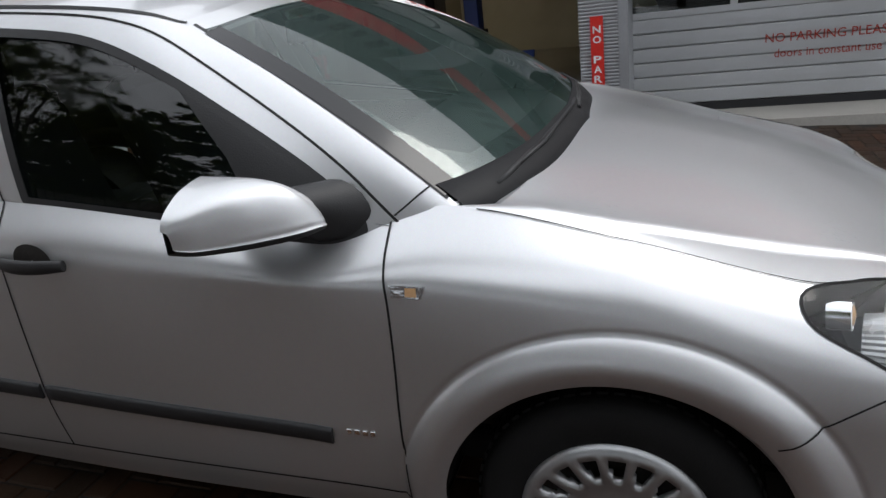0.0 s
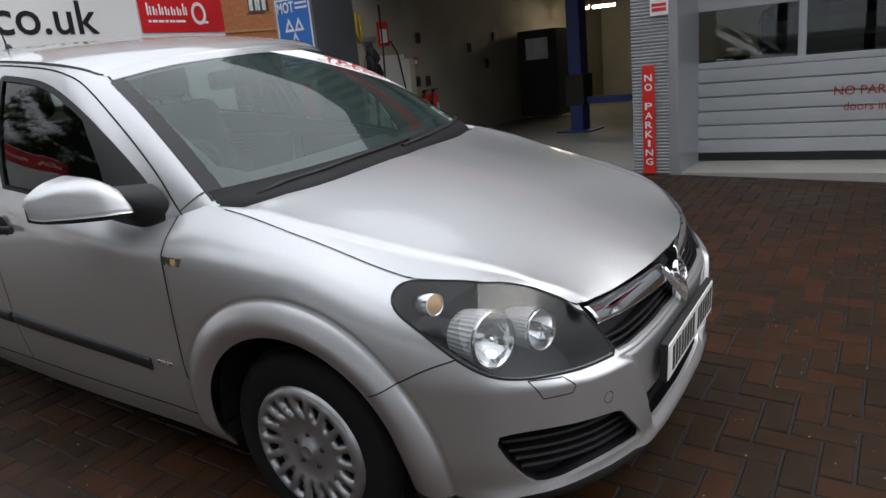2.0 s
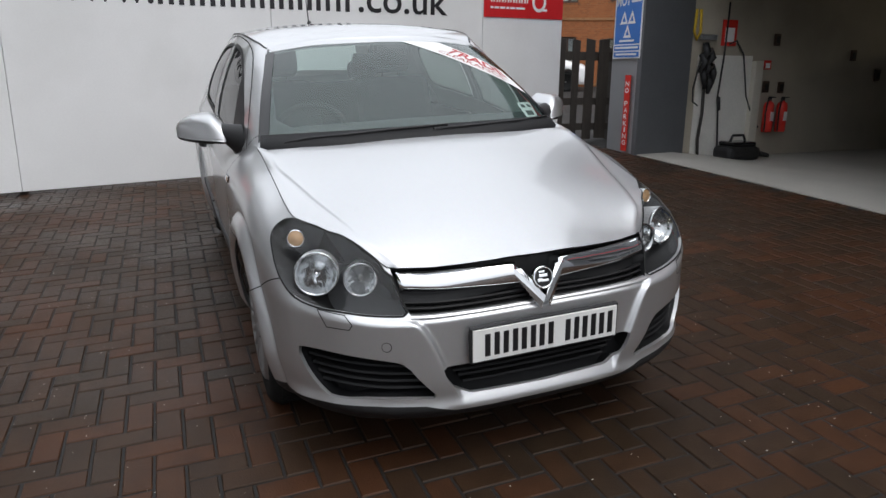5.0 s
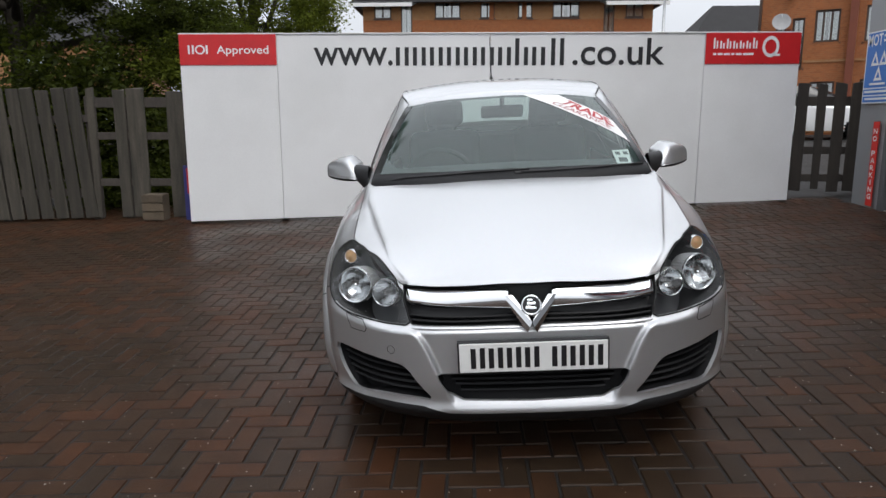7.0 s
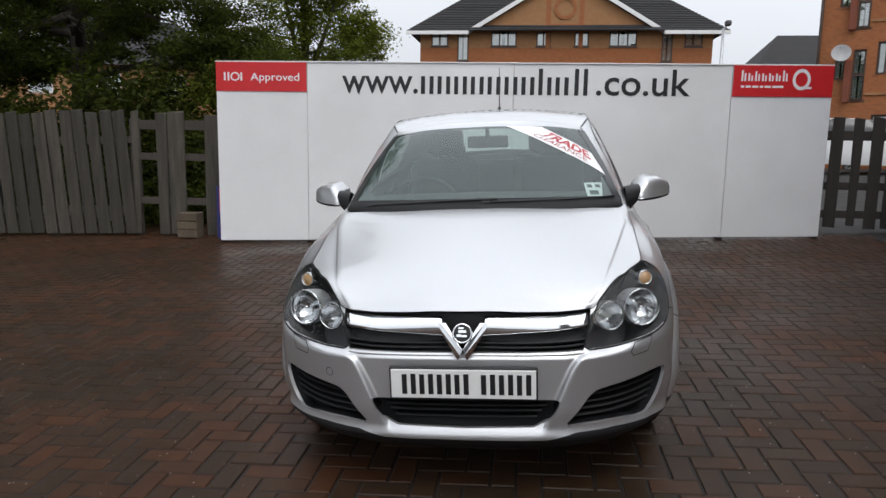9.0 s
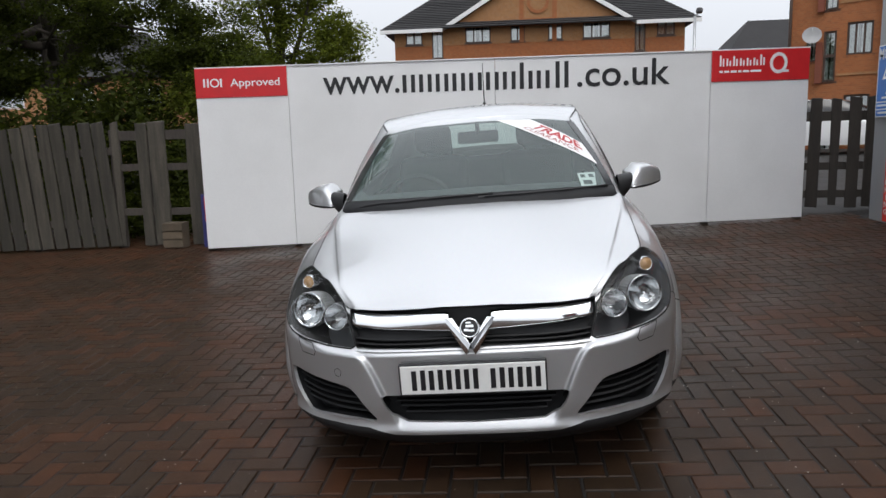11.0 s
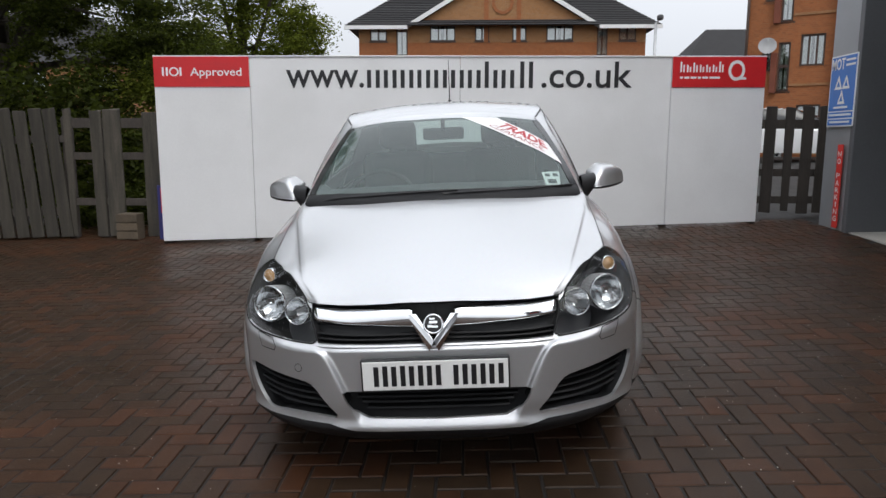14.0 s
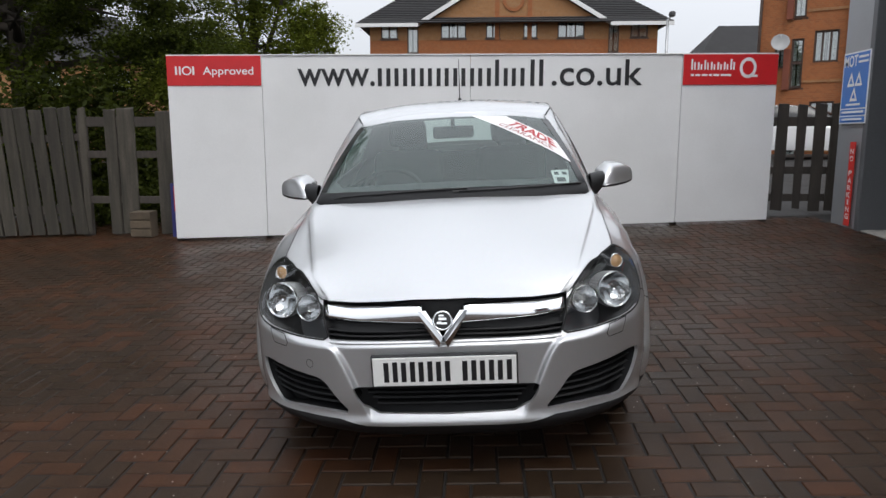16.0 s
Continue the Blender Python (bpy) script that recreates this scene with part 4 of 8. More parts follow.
M_CHROME = material("chrome", (0.86, 0.87, 0.88), 0.06, metal=1.0, vary=0.02, bump=0.0)
M_REFLECT = material("lamp_reflector", (0.62, 0.63, 0.64), 0.12, metal=1.0, vary=0.2, bump=0.9, fine=38)
M_SLEEVE = material("bright_fluted_plastic", (0.72, 0.73, 0.74), 0.28, metal=0.35, vary=0.1, bump=0.1, fine=60)
M_LAMPBODY = material("lamp_housing_grey", (0.085, 0.086, 0.09), 0.6, vary=0.1, bump=0.05, spec=0.25)
M_LAMPGREY = material("pale_lamp_housing", (0.15, 0.152, 0.158), 0.5, vary=0.1, bump=0.05, spec=0.35)
M_LAMPWALL = material("matt_dark_lamp_wall", (0.07, 0.07, 0.072), 0.9, vary=0.1, bump=0.05, spec=0.05)
M_AMBER = material("amber_lens", (0.52, 0.31, 0.15), 0.2, vary=0.1, bump=0.1)
M_TRIMSILVER = material("silver_wheel_trim", (0.42, 0.425, 0.43), 0.36, metal=0.8, vary=0.08, bump=0.05, dirt=(0.12, 0.1, 0.085), dirt_amount=0.35, size=12)
M_STEELDARK = material("dark_brake_steel", (0.05, 0.045, 0.042), 0.6, metal=0.5, vary=0.3, bump=0.2)
M_SEAT = material("grey_seat_cloth", (0.045, 0.048, 0.052), 0.9, vary=0.12, size=3, bump=0.03, fine=40)
M_DASH = material("dark_dashboard", (0.018, 0.019, 0.020), 0.8, vary=0.1, size=3, bump=0.0, fine=40)
M_LINING = material("pale_grey_roof_lining", (0.34, 0.34, 0.33), 0.9, vary=0.05, bump=0.0)
M_WINDSCREEN = glass("windscreen_glass", (0.83, 0.96, 0.92), 0.79, haze_film=0.044, mirror=0.092)
M_SIDEGLASS = glass("tinted_side_glass", (0.74, 0.86, 0.82), 0.42)
M_LENS = glass("clear_lamp_lens", (0.97, 0.98, 0.98), 0.93, mirror=0.042)
M_REARGLASS = glass("pale_rear_glass", (0.84, 0.95, 0.92), 0.82)
M_PLATEWHITE = material("white_number_plate", (0.78, 0.78, 0.76), 0.35, vary=0.03, bump=0.03)
M_STICKER = material("white_paper_banner", (0.80, 0.80, 0.80), 0.6, vary=0.02, bump=0.02)

CAR_M = Matrix(((0.9987, 0.0024, 0.0519, -0.013), (0.0, 0.9989, -0.0469, 0.025), (-0.0519, 0.0468, 0.9976, 0.0196), (0, 0, 0, 1)))
car = thing("hatchback_car", "silver five-door hatchback car with rain drops, parked on the paving", "car", CAR_M)
V_SCALE = 0.8


def inside(poly, q):
    """Which of the points q (n x 2) lie in the polygon."""
    poly = np.asarray(poly, float)
    x, y = q[:, 0], q[:, 1]
    hit = np.zeros(len(q), bool)
    for (xa, ya), (xb, yb) in zip(poly, np.roll(poly, -1, axis=0)):
        cross = (ya > y) != (yb > y)
        hit ^= cross & (x < (xb - xa) * (y - ya) / np.where(yb == ya, 1e-12, yb - ya) + xa)
    return hit


def fine(poly, spacing=0.018, closed=True, v_scale=V_SCALE):
    """The polygon's corners with points between them, in surface coordinates."""
    out = []
    pts = list(poly)
    pairs = list(zip(pts, pts[1:] + pts[:1])) if closed else list(zip(pts, pts[1:]))
    for a, b in pairs:
        n = max(1, int(math.hypot(b[0] - a[0], (b[1] - a[1]) * v_scale) / spacing))
        out += [(a[0] + (b[0] - a[0]) * k / n, a[1] + (b[1] - a[1]) * k / n) for k in range(n)]
    if not closed:
        out.append(pts[-1])
    return out


def rounded(poly, closed=True, rounds=2):
    """Chaikin's corner cutting."""
    p = [tuple(q) for q in poly]
    for _ in range(rounds):
        out = [] if closed else [p[0]]
        pairs = list(zip(p, p[1:] + p[:1])) if closed else list(zip(p, p[1:]))
        for a, b in pairs:
            out += [(a[0] * 0.75 + b[0] * 0.25, a[1] * 0.75 + b[1] * 0.25), (a[0] * 0.25 + b[0] * 0.75, a[1] * 0.25 + b[1] * 0.75)]
        if not closed:
            out.append(p[-1])
        p = out
    return p


class Skin:
    """A surface split into triangles that follow every panel edge laid on it."""

    def __init__(self, fn, us, vs, loops, v_scale=V_SCALE, avoid=None):
        self.fn = fn
        pts, edges = [], []
        frame_loop = [(us[0], vs[0]), (us[-1], vs[0]), (us[-1], vs[-1]), (us[0], vs[-1])]
        for loop in [frame_loop] + list(loops):
            f = fine(loop, 0.012, v_scale=v_scale)
            n0 = len(pts)
            pts += f
            edges += [(n0 + k, n0 + (k + 1) % len(f)) for k in range(len(f))]
        loop_pts = np.array(pts)
        gu, gv = np.meshgrid(us, vs, indexing="ij")
        g = np.stack([gu.ravel(), gv.ravel()], -1)
        near = np.zeros(len(g), bool)
        for q in loop_pts:
            near |= (np.abs(g[:, 0] - q[0]) < 0.005) & (np.abs(g[:, 1] - q[1]) * v_scale < 0.005)
        if avoid is not None:
            near |= avoid(fn(g[:, 0], g[:, 1]), g)
        g = g[~near]
        allp = [Vector((a, b * v_scale)) for a, b in np.concatenate([loop_pts, g])]
        v2, _, f2, _, _, _ = delaunay_2d_cdt(allp, edges, [], 0, 1e-6)
        self.uv = np.array([(p.x, p.y / v_scale) for p in v2])
        self.tri = np.array([t for t in f2 if len(t) == 3])
        self.mid = self.uv[self.tri].mean(1)
        ok = (self.mid[:, 0] > us[0]) & (self.mid[:, 0] < us[-1]) & (self.mid[:, 1] > vs[0]) & (self.mid[:, 1] < vs[-1])
        self.tri, self.mid = self.tri[ok], self.mid[ok]
        lim = lambda a, b, x: np.clip(x, a, b)
        self.uv[:, 0], self.uv[:, 1] = lim(us[0], us[-1], self.uv[:, 0]), lim(vs[0], vs[-1], self.uv[:, 1])
        self.at = fn(self.uv[:, 0], self.uv[:, 1])
        self.used = np.zeros(len(self.tri), bool)

    def cut(self, keep, holes=()):
        """Takes the triangles within keep (a polygon or 'rest') and outside the holes."""
        hit = ~self.used if isinstance(keep, str) else inside(keep, self.mid) & ~self.used
        for h in holes:
            hit &= ~inside(h, self.mid)
        self.used |= hit
        return self.tri[hit]


def shell(name, at, tri, mat, parent, sides=(1,), label="", thick=0.0):
    """Triangles as one smooth mesh under a thing; sides 1 and -1 are the car's left and right, joined where both are given."""
    bm = bmesh.new()
    for side in sides:
        ids = np.unique(tri)
        vs = {i: bm.verts.new((at[i, 0], at[i, 1] * side, at[i, 2])) for i in ids}
        for t in tri:
            a, b, c = (vs[i] for i in t)
            if len({a, b, c}) < 3:
                continue
            try:
                f = bm.faces.new((a, b, c))
            except ValueError:
                continue
            f.smooth = True
    bmesh.ops.remove_doubles(bm, verts=bm.verts, dist=0.0004)
    bmesh.ops.dissolve_degenerate(bm, dist=1e-6, edges=bm.edges)
    bmesh.ops.recalc_face_normals(bm, faces=bm.faces)
    # outward: away from the middle of the body
    mid = Vector((-1.2, 0, 0.62))
    if sum((f.calc_center_median() - mid).dot(f.normal) * f.calc_area() for f in bm.faces) < 0:
        bmesh.ops.reverse_faces(bm, faces=bm.faces)
    if thick:
        edge = [e for e in bm.edges if e.is_boundary]
        for e in edge:
            e.smooth = False
        r = bmesh.ops.extrude_edge_only(bm, edges=edge)
        for v in r["geom"]:
            if isinstance(v, bmesh.types.BMVert):
                d = (mid - v.co)
                d.normalize()
                v.co += d * thick
    return part(name, bm, mat, parent, label, smooth=False)


def normals(fn, uv):
    e = 0.003
    u, v = uv[:, 0], uv[:, 1]
    du, dv = fn(u + e, v) - fn(u - e, v), fn(u, np.minimum(v + e, 1)) - fn(u, v - e)
    n = np.cross(du, dv)
    n /= np.linalg.norm(n, axis=1, keepdims=True) + 1e-12
    p = fn(u, v)
    flip = ((p - np.array([-1.2, 0, 0.62])) * n).sum(1) < 0
    n[flip] *= -1
    n[n[:, 2] < -0.35] *= -1
    return n


def ribbon(name, fn, line, width, mat, parent, side, lift=0.0012, height=0.0, label="", smooth_line=True):
    """A strip that follows a line on a surface: a shut line, a rubbing strip or a seal. height gives it a raised body."""
    line = rounded(line, False, 2) if smooth_line else list(line)
    uv = np.array(fine(line, 0.012, False))
    p, n = fn(uv[:, 0], uv[:, 1]), normals(fn, uv)
    d = np.gradient(p, axis=0)
    d /= np.linalg.norm(d, axis=1, keepdims=True) + 1e-12
    w = np.cross(d, n)
    bm = bmesh.new()
    rows = []
    flip = np.array([1, side, 1])
    for a, b, c in zip(p, n, w):
        if height:
            prof = [(-0.5, -0.002), (-0.5, height * 0.6), (-0.36, height), (0.36, height), (0.5, height * 0.6), (0.5, -0.002)]
        else:
            prof = [(-0.5, lift), (0.5, lift)]
        rows.append([bm.verts.new((a + c * width * q + b * h) * flip) for q, h in prof])
    for ra, rb in zip(rows, rows[1:]):
        for k in range(len(ra) - 1):
            f = bm.faces.new((ra[k], ra[k + 1], rb[k + 1], rb[k]))
            f.smooth = True
    if height:
        bm.faces.new(rows[0])
        bm.faces.new(rows[-1][::-1])
    bmesh.ops.recalc_face_normals(bm, faces=bm.faces)
    return part(name, bm, mat, parent, label)


# panel edges, as (place along the outline, place up the section)
S0 = PLAN_S[9]
HEADLAMP = rounded([(1.100, 0.90), (1.090, 0.955), (1.05, 0.992), (0.965, 0.994), (0.75, 0.994), (0.66, 0.992), (0.512, 0.985), (0.476, 0.818), (0.438, 0.646), (0.54, 0.645),
                    (0.65, 0.628), (0.74, 0.604), (0.81, 0.612), (0.884, 0.655), (0.969, 0.727), (1.046, 0.793), (1.085, 0.84)], True, 1)
FOG = rounded([(0.832, 0.338), (0.76, 0.350), (0.62, 0.345), (0.50, 0.335), (0.455, 0.315), (0.41, 0.24), (0.355, 0.165), (0.43, 0.172), (0.56, 0.172), (0.67, 0.152), (0.735, 0.158), (0.785, 0.23)], True, 1)
LOWGRILLE = rounded([(-1.5, 0.302), (0.345, 0.302), (0.335, 0.25), (0.30, 0.190), (0.235, 0.157), (-1.5, 0.149)], True, 1)
GRILLE = [(-0.3, 0.652), (0.438, 0.652), (0.476, 0.818), (0.506, 0.985), (0.510, 1.05), (-0.3, 1.05)]
fold_at = lambda v: 0.335 + 0.36 * (v - 0.31)
BUMPER_FOLDS = [[(fold_at(v) + d, v) for d, v in ((a, 0.12), (a, 0.635), (b, 0.635), (b, 0.12))] for a, b in ((-0.014, 0.026), (-0.005, 0.016), (0.0, 0.011), (0.004, 0.008))]
BUMPER = [(0.30, 0.112), (-0.3, 0.112), (-0.3, 0.652), (0.452, 0.652), (0.56, 0.652), (0.66, 0.640), (0.74, 0.622), (0.80, 0.630), (0.86, 0.656), (0.911, 0.672), (1.019, 0.545), (1.134, 0.432), (1.30, 0.32), (1.30, 0.112), (1.05, 0.115), (0.85, 0.124), (0.70, 0.130), (0.55, 0.142), (0.40, 0.140)]
VALANCE = [(-0.3, -0.05), (-0.3, 0.112), (0.30, 0.112), (0.40, 0.140), (0.55, 0.142), (0.70, 0.130), (0.85, 0.124), (1.05, 0.115), (1.30, 0.112), (1.30, -0.05)]
FENDER = [(1.30, -0.05), (1.30, 0.32), (1.134, 0.432), (1.019, 0.545), (0.911, 0.672), (1.046, 0.80), (1.10, 0.90), (1.06, 1.05), (1.873, 1.05), (1.873, 0.90), (1.869, 0.743), (1.857, 0.533), (1.865, 0.238), (1.861, -0.05)]
B_LINE = S0 + 1.41
FRONT_DOOR = [(1.861, 0.09), (1.865, 0.238), (1.857, 0.533), (1.869, 0.743), (1.873, 0.90), (1.873, 1.05), (B_LINE, 1.05), (B_LINE, 0.09)]
REAR_DOOR = [(B_LINE, 0.09), (B_LINE, 1.05), (S0 + 2.27, 1.05), (S0 + 2.28, 0.72), (S0 + 2.16, 0.5), (S0 + 2.13, 0.09)]
SILL = [(1.30, -0.05), (1.30, 0.09), (S0 + 2.35, 0.09), (S0 + 2.35, -0.05)]


def arch_hole(wx, radius=ARCH_R):
    """The wheel opening, laid on the flank: found by following the outline and section to a circle about the hub."""
    us, vs = np.linspace(S0 - wx - 0.5, S0 - wx + 0.5, 240), np.linspace(0, 0.75, 200)
    gu, gv = np.meshgrid(us, vs, indexing="ij")
    p = lower(gu, gv, 0.0)
    out = []
    for a in np.linspace(-0.55, math.pi + 0.55, 90):
        tx, tz = wx + radius * math.cos(a), HUB_Z + radius * math.sin(a)
        if tz < 0.17:
            continue
        k = np.unravel_index(np.argmin((p[..., 0] - tx) ** 2 + (p[..., 2] - tz) ** 2), gu.shape)
        u0, v0 = gu[k], gv[k]
        for _ in range(8):
            q, qu, qv = lower(u0, v0, 0.0), lower(u0 + 0.002, v0, 0.0), lower(u0, v0 + 0.002, 0.0)
            j = np.array([[(qu - q)[0], (qv - q)[0]], [(qu - q)[2], (qv - q)[2]]]) / 0.002
            du, dv = np.linalg.solve(j, [tx - q[0], tz - q[2]])
            u0, v0 = u0 + 0.9 * du, max(0.0, v0 + 0.9 * dv)
        out.append((float(u0), float(v0)))
    out = [(out[0][0], -0.05)] + out + [(out[-1][0], -0.05)]
    return out


ARCHES = [arch_hole(w) for w in WHEELS]
ARCH_CREASES = [arch_hole(w, r) for w in WHEELS for r in (0.377, 0.388, 0.398, 0.409, 0.422, 0.436, 0.450, 0.461, 0.468, 0.475, 0.484)]
us = np.concatenate([np.arange(0, 1.85, 0.011), np.arange(1.85, 3.5, 0.035), np.arange(3.5, 4.6, 0.014), np.arange(4.6, S_END, 0.04), [S_END]])
vs = np.linspace(0, 1, 66)
skin = Skin(lower, us, vs, [HEADLAMP, FOG, LOWGRILLE, GRILLE, BUMPER, FENDER, FRONT_DOOR, REAR_DOOR, SILL, VALANCE] + BUMPER_FOLDS + ARCHES + ARCH_CREASES,
            avoid=lambda p, q: np.any([np.abs(np.hypot(p[:, 0] - w, p[:, 2] - HUB_Z) - 0.429) < 0.063 for w in WHEELS], axis=0) & (p[:, 2] > 0.2)
            | (np.abs(q[:, 0] - fold_at(q[:, 1]) - 0.006) < 0.022) & (q[:, 1] > 0.11) & (q[:, 1] < 0.64))
both = (1, -1)
for a in ARCHES:
    skin.cut(a)
lamp_tri = skin.cut(HEADLAMP)
fog_tri = skin.cut(FOG)
low_tri = skin.cut(LOWGRILLE)
grille_tri = skin.cut(GRILLE)
bumper = shell("front_bumper", skin.at, skin.cut(BUMPER), M_PAINT, car, both, "silver painted bumper", 0.012)
shell("valance", skin.at, skin.cut(VALANCE), M_PLASTIC, car, both, "black lower valance")
fender_tri, fdoor_tri, rdoor_tri, sill_tri = skin.cut(FENDER), skin.cut(FRONT_DOOR), skin.cut(REAR_DOOR), skin.cut(SILL)
rest_tri = skin.cut("rest")
rest_s = skin.uv[rest_tri].mean(1)[:, 0]
front_tri, rest_tri = rest_tri[rest_s < 2.5], rest_tri[rest_s >= 2.5]
doors = {}
for side in both:
    shell("front_wing", skin.at, fender_tri, M_PAINT, car, (side,), "", 0.012)
    doors[side] = (shell("front_door", skin.at, fdoor_tri, M_PAINT, car, (side,)), shell("rear_door", skin.at, rdoor_tri, M_PAINT, car, (side,)))
    shell("sill", skin.at, sill_tri, M_PAINT, car, (side,))
    shell("rear_quarter", skin.at, rest_tri, M_PAINT, car, (side,), "", 0.012)
    if len(front_tri):
        shell("lamp_surround", skin.at, front_tri, M_PAINT, car, (side,))


def inner(name, fn, tri_set, sk, depth, mat, parent, sides, label=""):
    """A recessed backing: the cut-out piece moved in along the surface's normal, with a rim round it."""
    n = normals(sk.fn, sk.uv)
    moved = sk.at - n * depth
    ob = shell(name, moved, tri_set, mat, parent, sides, label)
    return ob


def rim(name, fn, loop, depth, mat, parent, sides, front=0.0):
    uv = np.array(fine(loop, 0.015))
    uv[:, 0] = np.maximum(uv[:, 0], 0)
    uv[:, 1] = np.clip(uv[:, 1], 0, 1)
    p, n = fn(uv[:, 0], uv[:, 1]), normals(fn, uv)
    bm = bmesh.new()
    for side in sides:
        fl = np.array([1, side, 1])
        a = [bm.verts.new((q + m * front) * fl) for q, m in zip(p, n)]
        b = [bm.verts.new((q - m * depth) * fl) for q, m in zip(p, n)]
        for k in range(len(a)):
            j = (k + 1) % len(a)
            if uv[k, 0] <= 0 and uv[j, 0] <= 0:
                continue
            f = bm.faces.new((a[k], a[j], b[j], b[k]))
            f.smooth = True
    return part(name, bm, mat, parent)


# bumper openings
for loop, tris, nm in ((FOG, fog_tri, "fog_insert"), (LOWGRILLE, low_tri, "lower_grille")):
    sides_of = [(1,), (-1,)] if nm == "fog_insert" else [both]
    for sd in sides_of:
        ins = inner(nm, lower, tris, skin, 0.060, M_GRILLE, car, sd, "black recessed grille insert with horizontal ribs")
        rim("painted_lip", lower, loop, 0.013, M_PAINT, ins, sd)
        rim("rim", lower, loop, 0.061, M_GRILLE, ins, sd, -0.0131)
        n_ribs = 4
        for k in range(n_ribs):
            v = 0.185 + (0.135 if nm == "fog_insert" else 0.105) * (k + 0.35) / n_ribs
            if nm == "fog_insert":
                ua, ub = 0.365 + 0.30 * (v - 0.16), 0.74 + 0.45 * (v - 0.16)
                ua = max(ua, 0.37 + max(0, v - 0.2) * 0.75)
            else:
                ua, ub = 0.0, 0.24 + 0.65 * (v - 0.155)
            for side in sd:
                bm = bmesh.new()
                uv = np.array(fine([(ua, v), (ub, v)], 0.02, False))
                p, n = lower(uv[:, 0], uv[:, 1]), normals(lower, uv)
                fl = np.array([1, side, 1])
                rows = [[bm.verts.new((q - m * d + np.array([0, 0, h])) * fl) for d, h in ((0.062, 0.008), (0.030, 0.005), (0.026, 0.0), (0.030, -0.004), (0.062, -0.004))] for q, m in zip(p, n)]
                for ra, rb in zip(rows, rows[1:]):
                    for j in range(4):
                        bm.faces.new((ra[j], ra[j + 1], rb[j + 1], rb[j]))
                bmesh.ops.recalc_face_normals(bm, faces=bm.faces)
                part("rib", bm, M_GRILLE, ins)

# radiator grille with chrome bars and emblem
grille = inner("radiator_grille", lower, grille_tri, skin, 0.055, M_PLASTIC, car, both, "black radiator grille with chrome bars")
rim("rim", lower, [(0.0, 0.652), (0.438, 0.652), (0.476, 0.818), (0.506, 0.985), (0.0, 0.985)], 0.056, M_PLASTIC, grille, both)
for side in both:
    for v in (0.675, 0.715, 0.755):
        bm = bmesh.new()
        uv = np.array(fine([(0.0, v), (0.442 + 0.18 * (v - 0.65), v)], 0.02, False))
        p, n = lower(uv[:, 0], uv[:, 1]), normals(lower, uv)
        fl = np.array([1, side, 1])
        rows = [[bm.verts.new((q - m * d + np.array([0, 0, h])) * fl) for d, h in ((0.056, 0.008), (0.02, 0.006), (0.016, 0.0), (0.02, -0.005), (0.056, -0.005))] for q, m in zip(p, n)]
        for ra, rb in zip(rows, rows[1:]):
            for j in range(4):
                bm.faces.new((ra[j], ra[j + 1], rb[j + 1], rb[j]))
        bmesh.ops.recalc_face_normals(bm, faces=bm.faces)
        part("slat", bm, M_GRILLE, grille)
    bm = bmesh.new()
    uv_lo = np.array(fine([(0.058, 0.815), (0.20, 0.832), (0.472, 0.85)], 0.015, False))
    uv_hi = np.array(fine([(0.078, 0.955), (0.22, 0.964), (0.490, 0.976)], 0.015, False))
    pl, ph, nl, nh = lower(*uv_lo.T), lower(*uv_hi[:len(uv_lo)].T), normals(lower, uv_lo), normals(lower, uv_hi[:len(uv_lo)])
    fl = np.array([1, side, 1])
    rows = []
    for a, b, m, q in zip(pl, ph, nl, nh):
        prof = [a - m * 0.05, a - m * 0.002, a + m * 0.004 + (b - a) * 0.12, a + (b - a) * 0.5 + (m + q) * 0.004, b + q * 0.002 - (b - a) * 0.1, b - q * 0.006, b - q * 0.05]
        rows.append([bm.verts.new(t * fl) for t in prof])
    for ra, rb in zip(rows, rows[1:]):
        for j in range(6):
            f = bm.faces.new((ra[j], ra[j + 1], rb[j + 1], rb[j]))
            f.smooth = True
    bm.faces.new(rows[0])
    bm.faces.new(rows[-1][::-1])
    bmesh.ops.recalc_face_normals(bm, faces=bm.faces)
    part("chrome_bar", bm, M_CHROME, grille, "polished chrome bar")
# the V and round emblem, as plain shapes
bm = bmesh.new()
for side in both:
    a0, a1 = Vector((0.778, 0.098 * side, 0.698)), Vector((0.782, 0.062 * side, 0.701))
    b0, b1 = Vector((0.834, 0.016 * side, 0.578)), Vector((0.834, 0.0, 0.618))
    up = Vector((0.003, 0, 0.0015))
    bot = [bm.verts.new(q - Vector((0.022, 0, 0.0))) for q in (a0, a1, b1, b0)]
    top = [bm.verts.new(q) for q in (a0, a1, b1, b0)]
    mid_a, mid_b = (a0 + a1) / 2 + up, (b0 + b1) / 2 + up * 0.6
    ma, mb = bm.verts.new(mid_a), bm.verts.new(mid_b)
    for f in ((top[0], ma, mb, top[3]), (ma, top[1], top[2], mb), (top[0], top[1], ma), (top[3], mb, top[2])):
        bm.faces.new(f)
    for k in range(4):
        j = (k + 1) % 4
        bm.faces.new((bot[k], bot[j], top[j], top[k]))
bmesh.ops.recalc_face_normals(bm, faces=bm.faces)
emblem = part("emblem_bar", bm, M_CHROME, grille, "chrome V-shaped bar")
em = pose(0.812, 0, 0.672, 0, 70, 0)
bm = lathe(bmesh.new(), [(0.037, -0.03), (0.037, 0.0), (0.035, 0.004), (0.031, 0.005), (0.029, 0.002), (0.029, -0.004)], 36, m=em)
part("emblem_ring", bm, M_CHROME, grille, "chrome ring")
